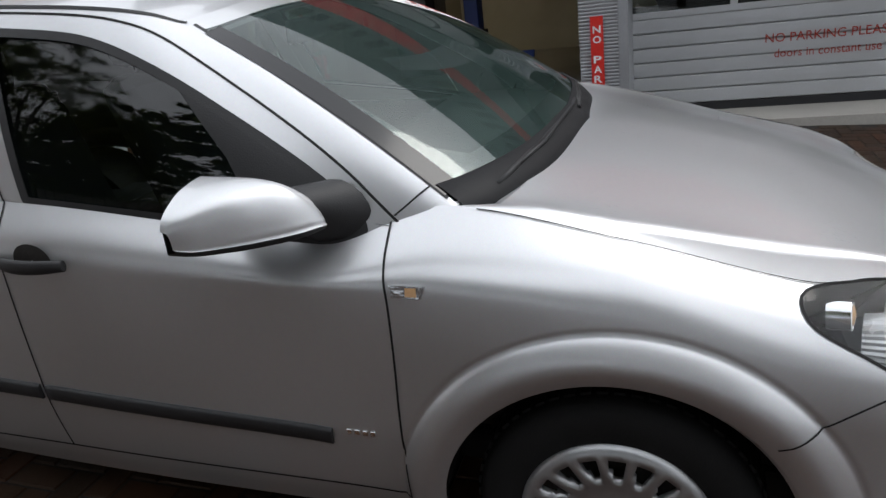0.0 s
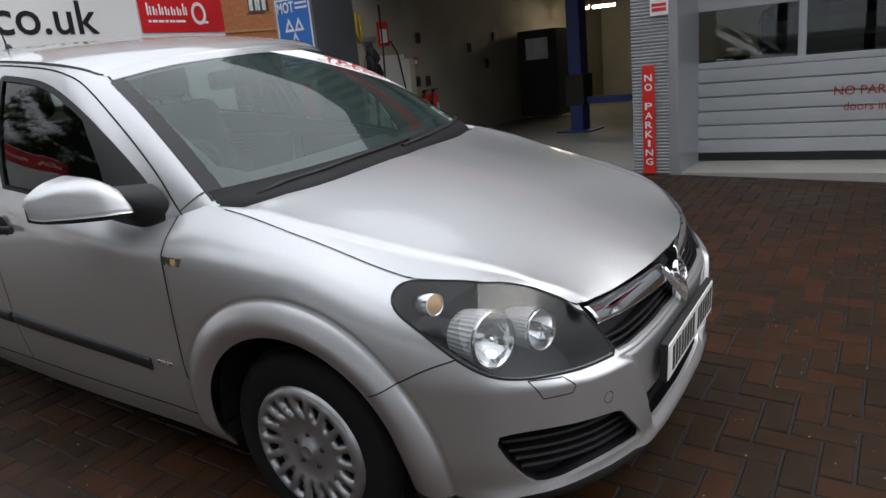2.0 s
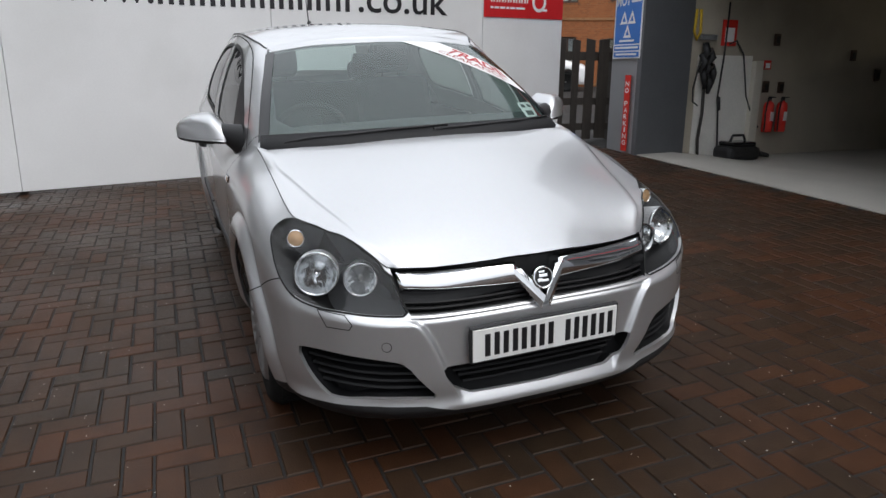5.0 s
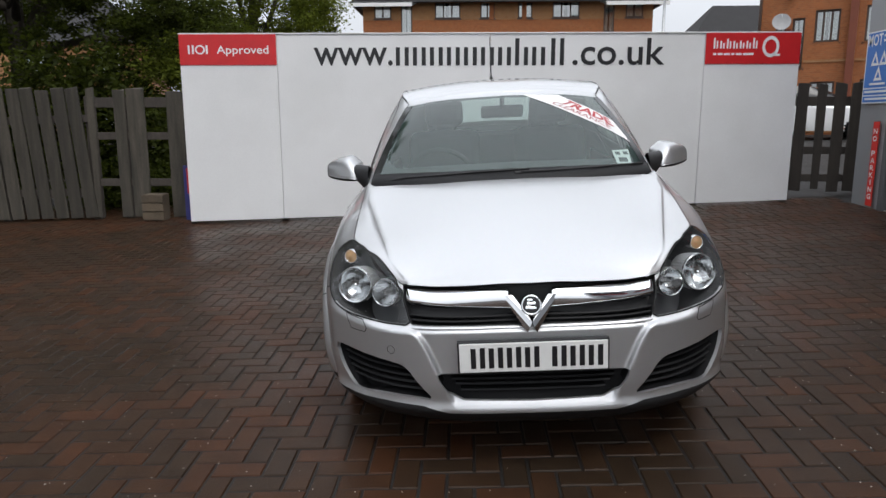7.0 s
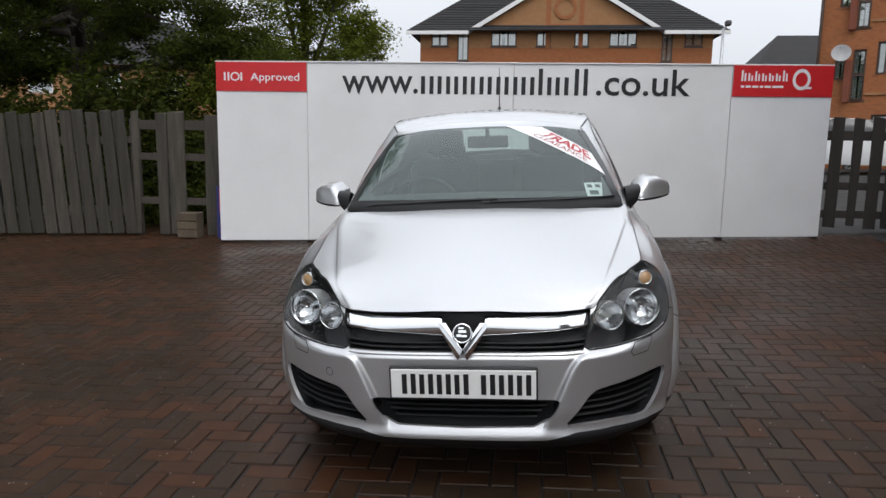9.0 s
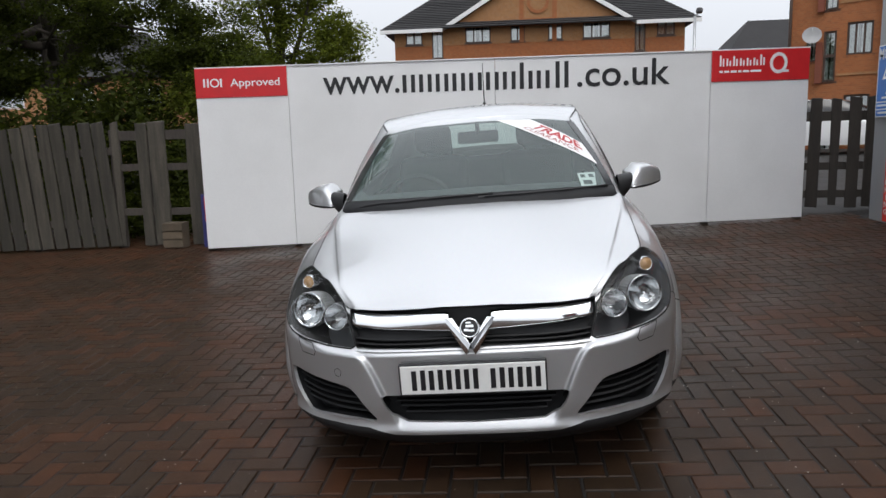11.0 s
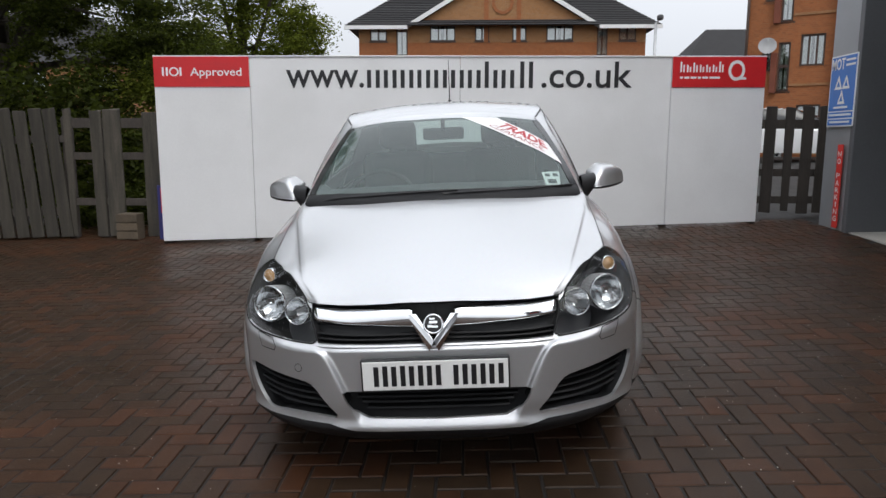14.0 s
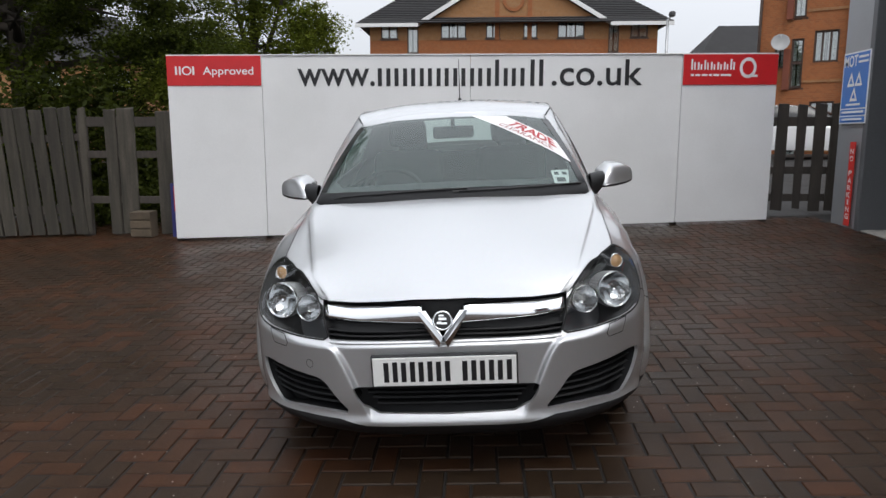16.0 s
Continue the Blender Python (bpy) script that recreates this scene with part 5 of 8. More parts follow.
bm = lathe(bmesh.new(), [(0.030, -0.002), (0.001, 0.001)], 24, m=em)
part("emblem_disc", bm, M_GLOSSBLACK, grille, "black disc")
bm = bmesh.new()
for k, (y, x, w, h) in enumerate(((-0.012, 0.008, 0.018, 0.010), (0.006, 0.010, 0.022, 0.008), (0.0, -0.006, 0.030, 0.010), (-0.004, -0.018, 0.020, 0.007))):
    box(bm, (x - h / 2, y - w / 2, 0.0), (x + h / 2, y + w / 2, 0.004), 0.001, em)
part("emblem_figure", bm, M_CHROME, grille, "small raised chrome shapes")

# headlamps
def ribbed(bm, r, m):
    """A fluted bright sleeve behind a reflector's rim."""
    n = 72
    rows = []
    for h, q in ((-0.10, 0.92), (-0.05, 1.0), (-0.004, 1.05)):
        rows.append([bm.verts.new(m @ Vector((r * (q + (0.02 if k % 2 else -0.02)) * math.cos(2 * math.pi * k / n), r * (q + (0.02 if k % 2 else -0.02)) * math.sin(2 * math.pi * k / n), h))) for k in range(n)])
    for a, b in zip(rows, rows[1:]):
        for k in range(n):
            bm.faces.new((a[k], a[(k + 1) % n], b[(k + 1) % n], b[k]))


for side in both:
    lamp = inner("headlamp", lower, lamp_tri, skin, 0.175, M_LAMPGREY, car, (side,), "clear headlamp with grey housing and chrome reflectors")
    rim("rim", lower, HEADLAMP, 0.176, M_LAMPWALL, lamp, (side,), -0.001)
    n = normals(lower, skin.uv)
    lens = shell("lens", skin.at + n * 0.0005, lamp_tri, M_LENS, lamp, (side,), "clear plastic lens")
    lens.visible_shadow = False
    ribbon("seal", lower, HEADLAMP + HEADLAMP[:1], 0.006, M_SEAM, lamp, side, 0.0015, smooth_line=False)
    for nm, (x, y, z), r, mat in (("main_reflector", (0.540, 0.660, 0.690), 0.068, M_REFLECT), ("high_reflector", (0.606, 0.535, 0.675), 0.051, M_REFLECT), ("indicator", (0.400, 0.693, 0.772), 0.027, M_AMBER)):
        m = Matrix.Translation((x, y * side, z)) @ pose(0, 0, 0, 0, 82, 16 * side)
        bm = bmesh.new()
        if nm != "indicator":
            lathe(bm, [(r * 1.06, -0.004), (r * 1.06, 0.0), (r * 1.03, 0.006), (r * 0.95, 0.003), (r * 0.9, -0.008), (r * 0.72, -0.028), (r * 0.4, -0.045), (r * 0.16, -0.05)], 40, m=m)
            refl = part(nm, bm, mat, lamp, "chrome reflector bowl")
            bm = bmesh.new()
            ribbed(bm, r, m)
            part("sleeve", bm, M_SLEEVE, refl, "bright fluted sleeve")
            bm = lathe(bmesh.new(), [(0.002, 0.0), (r * 0.14, -0.005), (r * 0.16, -0.05)], 16, m=m)
            part("bulb", bm, M_CHROME if nm == "main_reflector" else M_TRIMSILVER, refl)
        else:
            lathe(bm, [(r * 1.08, -0.04), (r * 1.08, 0.0), (r * 0.98, 0.002), (r * 0.9, -0.004)], 28, m=m)
            refl = part("indicator_bezel", bm, M_CHROME, lamp, "chrome bezel")
            bm = lathe(bmesh.new(), [(r * 0.92, -0.004), (r * 0.6, 0.004), (0.001, 0.007)], 24, m=m)
            part("indicator", bm, mat, refl, "amber indicator")

# bonnet
xs_h = np.concatenate([np.linspace(-0.30, 0.44, 26), np.linspace(0.46, 0.668, 15)])
ws_h = np.linspace(0, 1, 41)
gx, gw = np.meshgrid(xs_h, ws_h, indexing="ij")
# rear edge follows the windscreen's foot
rear = spline((0.0, 0.5, 0.9, 1.0), (-0.175, -0.205, -0.29, -0.335), ws_h)
nose = spline((0.0, 0.19, 0.39, 0.58, 0.77, 1.0), (0.7735, 0.768, 0.748, 0.719, 0.686, 0.672), ws_h)
gx = rear[None, :] + (gx - xs_h[0]) / (xs_h[-1] - xs_h[0]) * (nose[None, :] - rear[None, :])
split_w = hood_crease(gx)
k_w = np.arange(len(ws_h))[None, :]
gw = np.where(k_w <= 30, k_w / 30 * split_w, np.where(k_w <= 34, split_w + (k_w - 30) / 4 * FOLD_W, split_w + FOLD_W + (k_w - 34) / 6 * (1 - split_w - FOLD_W)))
H = hood(gx, gw)
step_z = H[..., 2] - hood(gx, gw, False)[..., 2]
lip = spline((0.0, 0.19, 0.39, 0.58, 0.77, 0.93, 1.0), (0.742, 0.742, 0.736, 0.730, 0.725, 0.726, 0.727), ws_h)


def fair(X, Y, Z, lip_z, turns=1500):
    """The smoothest sheet that keeps the rear edge, the shut line and the leading edge, and leans on the middle line (conjugate gradients)."""
    hx, hy = np.diff(X, axis=0), np.diff(Y, axis=1)
    h0, h1, k0, k1 = hx[:-1], hx[1:], hy[:, :-1], hy[:, 1:]
    xa, xc = 2 / (h0 + h1) / h0, 2 / (h0 + h1) / h1
    ya, yc = 2 / (k0 + k1) / k0, 2 / (k0 + k1) / k1
    mid = 2 / hy[:, 0] ** 2
    mix_ = 1.4 / (hx[:, :-1] * hy[:-1, :])
    lean = np.full(X.shape, 6000.0)
    lean[:, 0] = 90000.0
    free = np.ones(X.shape)
    free[0], free[-1], free[:, -1] = 0, 0, 0

    def normal(z):
        """Twice the slope of the bending energy at z."""
        out = lean * z
        r = xa * z[:-2] - (xa + xc) * z[1:-1] + xc * z[2:]
        out[:-2] += xa * r
        out[1:-1] -= (xa + xc) * r
        out[2:] += xc * r
        r = ya * z[:, :-2] - (ya + yc) * z[:, 1:-1] + yc * z[:, 2:]
        out[:, :-2] += ya * r
        out[:, 1:-1] -= (ya + yc) * r
        out[:, 2:] += yc * r
        r = mid * (z[:, 1] - z[:, 0])
        out[:, 1] += mid * r
        out[:, 0] -= mid * r
        r = mix_ * (z[:-1, :-1] + z[1:, 1:] - z[1:, :-1] - z[:-1, 1:])
        out[:-1, :-1] += mix_ * r
        out[1:, 1:] += mix_ * r
        out[1:, :-1] -= mix_ * r
        out[:-1, 1:] -= mix_ * r
        return out

    z = Z.copy()
    z[-1] = lip_z
    scale = np.zeros(X.shape) + lean
    scale[1:-1] += (xa + xc) ** 2
    scale[:, 1:-1] += (ya + yc) ** 2
    r = free * (lean * Z - normal(z))
    q = r / scale
    d, rq = q, (r * q).sum()
    for _ in range(turns):
        nd = free * normal(d)
        a = rq / (d * nd).sum()
        z = z + a * d
        r = r - a * nd
        q = r / scale
        new_rq = (r * q).sum()
        if new_rq < 1e-9:
            break
        d, rq = q + new_rq / rq * d, new_rq
    return z


H[..., 2] = fair(gx, H[..., 1], H[..., 2] - step_z, spline(ws_h, lip, np.clip(gw[-1], 0, 1))) + step_z
ids = np.arange(H[..., 0].size).reshape(gx.shape)
tri = []
for i in range(len(xs_h) - 1):
    for j in range(len(ws_h) - 1):
        tri += [(ids[i, j], ids[i + 1, j], ids[i + 1, j + 1]), (ids[i, j], ids[i + 1, j + 1], ids[i, j + 1])]
bonnet = shell("bonnet", H.reshape(-1, 3), np.array(tri), M_PAINT, car, both, "silver bonnet with a soft crease to each side", 0.02)
EDGE_LINE = [(0.50, 0.994), (0.8, 0.994), (1.1, 0.994), (1.4, 0.994), (1.70, 0.994)]

# greenhouse
WINDSCREEN = [(-0.3, 0.012), (0.985, 0.012), (0.985, 0.925), (-0.3, 0.925)]
FRIT = [(-0.3, 0.0), (-0.3, 0.135), (0.78, 0.125), (0.870, 0.20), (0.905, 0.5), (0.925, 0.87), (0.90, 0.895), (-0.3, 0.90), (-0.3, 0.93), (1.0, 0.93), (1.0, 0.0)]
FWIN = rounded([(2.11, 0.868), (2.07, 0.868), (1.82, 0.862), (1.64, 0.845), (1.50, 0.79), (1.36, 0.68), (1.26, 0.50), (1.205, 0.31), (1.195, 0.14), (1.225, 0.04), (1.28, 0.012), (1.60, 0.012), (2.0, 0.012), (2.13, 0.012), (2.165, 0.014), (2.163, 0.05), (2.135, 0.45), (2.115, 0.82)], True, 2)
SAIL = [(1.55, -0.02), (1.42, 0.35), (1.36, 0.75), (1.0, 0.75), (1.0, -0.02)]
RWIN = rounded([(2.285, 0.860), (2.32, 0.860), (2.60, 0.855), (3.0, 0.80), (3.20, 0.68), (3.268, 0.50), (3.265, 0.26), (3.20, 0.05), (3.0, 0.02), (2.6, 0.018), (2.36, 0.02), (2.325, 0.022), (2.324, 0.06), (2.305, 0.45), (2.288, 0.82)], True, 2)
DOORSEAM = [(1.14, 0.0), (1.13, 0.129), (1.119, 0.235), (1.119, 0.401), (1.136, 0.589), (1.18, 0.771), (1.262, 0.90), (1.40, 0.945), (1.60, 0.962), (2.2, 0.967), (2.8, 0.955), (3.15, 0.90), (3.35, 0.72), (3.43, 0.45), (3.44, 0.0)]
FRAME_F = DOORSEAM[:10] + [(2.22, 0.967), (2.24, -0.02), (1.14, -0.02)]
FRAME_R = [(2.24, -0.02), (2.22, 0.967)] + DOORSEAM[10:] + [(3.44, -0.02)]
BACKLIGHT = [(4.55, 0.12), (4.62, 0.9), (5.3, 0.9), (5.3, 0.12)]
ug = np.concatenate([np.arange(0, 1.0, 0.04), np.arange(1.0, 3.6, 0.03), np.arange(3.6, 5.2, 0.05), [5.2]])
vg = np.linspace(0, 1, 34)
skin2 = Skin(upper, ug, vg, [WINDSCREEN, FRIT, FWIN, RWIN, FRAME_F, FRAME_R, BACKLIGHT, SAIL], 0.5)
uvn = normals(upper, skin2.uv)
ws_all = skin2.cut(WINDSCREEN)
screen = shell("windscreen", skin2.at, ws_all, M_WINDSCREEN, car, both, "laminated windscreen with a faint green tint")
screen.visible_shadow = False
mids = skin2.uv[ws_all].mean(1)
frit = shell("dark_border", skin2.at - uvn * 0.004, ws_all[inside(FRIT, mids)], M_GLOSSBLACK, screen, both, "black printed border")
fw = skin2.cut(FWIN)
fm = skin2.uv[fw].mean(1)
sail_tri = fw[inside(SAIL, fm)]
glass_tri = fw[~inside(SAIL, fm)]
rw_tri, ff_tri, fr_tri, back_tri = skin2.cut(RWIN), skin2.cut(FRAME_F), skin2.cut(FRAME_R), skin2.cut(BACKLIGHT)
pillar_tri = skin2.cut("rest")
for side in both:
    fd, rd = doors[side]
    for tri_, dr, nm in ((glass_tri, fd, "window"), (rw_tri, rd, "window")):
        w = shell(nm, skin2.at - uvn * 0.006, tri_, M_SIDEGLASS, dr, (side,), "tinted door glass")
        w.visible_shadow = False
    shell("mirror_sail", skin2.at + uvn * 0.001, sail_tri, M_PLASTIC, fd, (side,), "black plastic corner piece")
    shell("window_frame", skin2.at, ff_tri, M_PAINT, fd, (side,), "", 0.003)
    shell("window_frame", skin2.at, fr_tri, M_PAINT, rd, (side,), "", 0.003)
    ribbon("window_seal", upper, FWIN + FWIN[:1], 0.022, M_PLASTIC, fd, side, 0.0012, smooth_line=False)
    ribbon("window_seal", upper, RWIN + RWIN[:1], 0.022, M_PLASTIC, rd, side, 0.0012, smooth_line=False)
    ribbon("shut_line", upper, DOORSEAM, 0.006, M_SEAM, car, side)
    ribbon("shut_line", upper, [(2.23, 0.967), (2.235, 0.5), (2.24, 0.0)], 0.005, M_SEAM, car, side)
    ribbon("screen_border", upper, [(0.952, 0.05), (0.950, 0.45), (0.955, 0.91)], 0.046, M_GLOSSBLACK, screen, side, 0.0012, label="dark printed border")
    ribbon("screen_seal", upper, [(0.992, 0.03), (0.992, 0.5), (0.992, 0.96)], 0.008, M_PLASTIC, car, side)
    ribbon("roof_seam", upper, [(1.02, 0.975), (1.2, 0.993), (1.6, 0.995), (2.4, 0.995), (3.4, 0.995), (4.1, 0.99)], 0.010, M_PLASTIC, car, side)
    ribbon("pillar_seam", upper, [(1.0, 0.085), (1.06, 0.075), (1.13, 0.06)], 0.004, M_SEAM, car, side)
    # lines on the lower body
    ribbon("shut_line", lower, [(1.873, 1.0), (1.873, 0.90), (1.869, 0.743), (1.857, 0.533), (1.865, 0.238), (1.861, 0.09)], 0.005, M_SEAM, car, side)
    ribbon("shut_line", lower, [(B_LINE, 1.0), (B_LINE, 0.5), (B_LINE, 0.09)], 0.005, M_SEAM, car, side)
    ribbon("shut_line", lower, [(S0 + 2.27, 1.0), (S0 + 2.28, 0.72), (S0 + 2.16, 0.5), (S0 + 2.13, 0.09)], 0.005, M_SEAM, car, side)
    ribbon("shut_line", lower, [(0.911, 0.672), (1.019, 0.545), (1.134, 0.432)], 0.004, M_SEAM, car, side)
    ribbon("shut_line", lower, [(1.863, 0.088), (2.4, 0.088), (S0 + 2.13, 0.088)], 0.006, M_SEAM, car, side)
    ribbon("bonnet_gap", lower, EDGE_LINE, 0.0026, M_SEAM, car, side, 0.0025)
    ribbon("rubbing_strip", lower, [(2.03, 0.218), (2.10, 0.223), (2.5, 0.235), (B_LINE - 0.01, 0.245)], 0.042, M_PLASTIC, doors[side][0], side, height=0.010, label="black plastic rubbing strip")
    ribbon("rubbing_strip", lower, [(B_LINE + 0.01, 0.245), (S0 + 1.8, 0.252), (S0 + 2.06, 0.255)], 0.042, M_PLASTIC, doors[side][1], side, height=0.010, label="black plastic rubbing strip")
    ribbon("washer_cover", lower, [(0.738, 0.592), (0.646, 0.600), (0.617, 0.50), (0.627, 0.462), (0.704, 0.460), (0.738, 0.592)], 0.003, M_SEAM, bumper, side, smooth_line=False)
    ribbon("towing_eye_cover" if side < 0 else "bumper_mark", lower, [(0.515 + 0.015 * math.cos(a), 0.392 + 0.020 * math.sin(a)) for a in np.linspace(0, 2 * math.pi, 14)] if side < 0 else [(0.55, 0.075), (0.6, 0.075)], 0.002, M_SEAM, bumper, side, smooth_line=False)
    # side repeater
    bm = bmesh.new()
    q = np.array([(1.860, 0.706), (1.780, 0.697), (1.789, 0.641), (1.855, 0.643)])
    p, n = lower(*q.T), normals(lower, q)
    fl = np.array([1, side, 1])
    a = [bm.verts.new((u - m * 0.002) * fl) for u, m in zip(p, n)]
    b = [bm.verts.new((u + m * 0.007 + (p.mean(0) - u) * 0.12) * fl) for u, m in zip(p, n)]
    bm.faces.new(b)
    for k in range(4):
        bm.faces.new((a[k], a[(k + 1) % 4], b[(k + 1) % 4], b[k]))
    bmesh.ops.recalc_face_normals(bm, faces=bm.faces)
    rep = part("side_repeater", bm, M_REFLECT, car, "small clear and amber side repeater")
    c = (p.mean(0) + n.mean(0) * 0.0078) * fl
    bm = bmesh.new()
    d = (p[1] - p[0]) * fl
    d = Vector(d).normalized()
    nn = Vector(n.mean(0) * fl)
    t = nn.cross(d)
    cc = Vector(c) + d * 0.012
    bm.faces.new([bm.verts.new(cc + d * x + t * y) for x, y in ((-0.012, -0.009), (0.012, -0.009), (0.010, 0.009), (-0.012, 0.009))])
    part("amber_insert", bm, M_AMBER, rep, "amber insert")
    # model letters on the door, as plain bars
    bm = bmesh.new()
    base = lower(np.array(1.935), np.array(0.235))
    for k in range(4):
        x = base[0] - 0.060 + 0.019 * k
        box(bm, (x, side * (base[1] + 0.001) - 0.002, base[2] - 0.007), (x + 0.013, side * (base[1] + 0.001) + 0.002, base[2] + 0.006), 0.0015)
    part("badge_bars", bm, M_CHROME, doors[side][0], "small chrome bars")
    # handles
    for dr, x0, v in ((doors[side][0], -1.31, 0.695), (doors[side][1], -2.03, 0.715)):
        s_ = S0 - x0
        mid = lower(np.array(s_), np.array(v))
        bm = bmesh.new()
        pts = [Vector((mid[0] + 0.105 - 0.21 * k / 10, 0, 0)) for k in range(11)]
        rows = []
        for k, p_ in enumerate(pts):
            t = k / 10
            out_ = 0.004 + 0.036 * math.sin(math.pi * min(1, max(0, 0.12 + 0.80 * t)))
            wid = 0.014 + 0.004 * math.sin(math.pi * t)
            ring = []
            for a in np.linspace(0, 2 * math.pi, 10, endpoint=False):
                ring.append(bm.verts.new((p_.x, side * (mid[1] + out_ + 0.008 * math.cos(a)), mid[2] + wid * math.sin(a))))
            rows.append(ring)
        for ra, rb in zip(rows, rows[1:]):
            for k in range(10):
                f = bm.faces.new((ra[k], ra[(k + 1) % 10], rb[(k + 1) % 10], rb[k]))
                f.smooth = True
        bm.faces.new(rows[0])
        bm.faces.new(rows[-1][::-1])
        bmesh.ops.recalc_face_normals(bm, faces=bm.faces)
        hd = part("door_handle", bm, M_PLASTIC, dr, "black plastic pull handle")
        # no hollow here: a flat dark disc on the door paints the grip's shade
        bm = bmesh.new()
        lathe(bm, [(0.055, 0.0), (0.04, 0.0), (0.002, 0.0)], 28, axis="y", m=Matrix.Translation((mid[0], side * (mid[1] + 0.0016), mid[2])) @ Matrix.Diagonal((1.0, 1.0, 0.75, 1.0)))
        part("handle_recess_shade", bm, M_STEELDARK, hd, "flat dark disc painted as the shade in the grip recess")
backlight = shell("rear_window", skin2.at, back_tri, M_REARGLASS, car, both, "tinted rear window")
backlight.visible_shadow = False
for side in both:
    shell("roof_frame", skin2.at, pillar_tri, M_PAINT, car, (side,), "silver pillar and roof rail")
gr, wr = np.meshgrid(np.concatenate([np.arange(0, 5.2, 0.03), [5.2]]), np.linspace(0, 1, 31), indexing="ij")
RF = roof(gr, wr)
ids = np.arange(gr.size).reshape(gr.shape)
tri = np.array([t for i in range(gr.shape[0] - 1) for j in range(30) for t in ((ids[i, j], ids[i + 1, j], ids[i + 1, j + 1]), (ids[i, j], ids[i + 1, j + 1], ids[i, j + 1]))])
shell("roof", RF.reshape(-1, 3), tri, M_PAINT, car, both, "silver roof panel")
shell("roof_lining", RF.reshape(-1, 3) - np.array([0, 0, 0.03]), tri, M_LINING, car, both, "pale grey roof lining")
# aerial
bm = tube(bmesh.new(), [(-2.63, 0, 1.425), (-2.645, 0, 1.455), (-2.66, 0, 1.462)], [0.022, 0.014, 0.006], 14)
aerial = part("aerial", bm, M_PLASTIC, car, "black roof aerial")
part("whip", tube(bmesh.new(), [(-2.655, 0, 1.458), (-2.70, 0, 1.60), (-2.78, 0, 1.78)], [0.0045, 0.0035, 0.0025], 8), M_PLASTIC, aerial, "thin whip")

# wheels
def wheel(cx, side):
    root = new("wheel")
    root.parent = car
    root.matrix_basis = Matrix.Translation((cx, side * 0.80, HUB_Z)) @ (Matrix.Identity(4) if side < 0 else Matrix.Rotation(math.pi, 4, "Z"))
    # local: -y is outward
    prof = [(0.196, -0.006), (0.206, 0.000), (0.235, 0.006), (0.268, 0.004), (0.288, -0.010), (0.297, -0.028), (0.300, -0.060), (0.301, -0.10), (0.300, -0.14), (0.295, -0.172), (0.27, -0.195), (0.20, -0.19)]
    bm = bmesh.new()
    lathe(bm, prof, 64, axis="y")
    part("tyre", bm, M_RUBBER, root, "black tyre")
    bm = bmesh.new()
    for k in range(56):
        a = 2 * math.pi * k / 56
        m = Matrix.Rotation(a, 4, "Y")
        for y0, y1 in ((0.032, 0.06), (0.105, 0.14)):
            box(bm, (-0.0105, y0, 0.2985), (0.0105, y1, 0.3045), 0.0, m)
    part("tread", bm, M_RUBBER, root, "tread blocks")["kind"] = "stuff"
    bm = lathe(bmesh.new(), [(0.204, -0.01), (0.196, -0.02), (0.188, -0.05), (0.17, -0.06), (0.10, -0.045), (0.02, -0.04)], 48, axis="y")
    part("rim", bm, M_STEELDARK, root, "dark steel rim")
    # trim with a ring of slots near its edge
    n, sub = 18, 6
    radii = [0.0, 0.016, 0.026, 0.030, 0.060, 0.095, 0.114, 0.135, 0.155, 0.173, 0.186, 0.196, 0.201]
    outs = [0.010, 0.010, 0.009, 0.002, -0.004, 0.000, 0.010, 0.013, 0.015, 0.015, 0.012, 0.006, -0.004]
    bm = bmesh.new()
    rings = []
    for r, o_ in zip(radii, outs):
        rings.append([bm.verts.new((r * math.cos(2 * math.pi * k / (n * sub)), -o_, r * math.sin(2 * math.pi * k / (n * sub)))) for k in range(n * sub)])
    for i in range(len(radii) - 1):
        for k in range(n * sub):
            if 0.113 < radii[i] < 0.17:
                wide = (1, 2, 3, 4) if radii[i] > 0.134 else (1, 2, 3)
                if k % sub in wide:
                    continue
            f = bm.faces.new((rings[i][k], rings[i][(k + 1) % (n * sub)], rings[i + 1][(k + 1) % (n * sub)], rings[i + 1][k]))
            f.smooth = True
    bmesh.ops.remove_doubles(bm, verts=bm.verts, dist=1e-5)
    edge = [e for e in bm.edges if e.is_boundary and max(v.co.x ** 2 + v.co.z ** 2 for v in e.verts) < 0.18 ** 2]
    r = bmesh.ops.extrude_edge_only(bm, edges=edge)
    for v in r["geom"]:
        if isinstance(v, bmesh.types.BMVert):
            v.co.y += 0.022
    bmesh.ops.recalc_face_normals(bm, faces=bm.faces)
    trim = part("wheel_trim", bm, M_TRIMSILVER, root, "silver plastic trim with radial slots")
    for k in range(5):
        a = 2 * math.pi * k / 5 + 0.3
        bm = lathe(bmesh.new(), [(0.009, 0.0), (0.006, 0.004), (0.001, 0.004)], 8, axis="y", m=Matrix.Translation((0.052 * math.cos(a), 0.001, 0.052 * math.sin(a))))
        part("bolt", bm, M_STEELDARK, trim)
    bm = lathe(bmesh.new(), [(0.024, 0.010), (0.022, 0.013), (0.018, 0.011), (0.001, 0.0115)], 24, axis="y")
    part("cap", bm, M_TRIMSILVER, trim, "small silver cap")
    return root


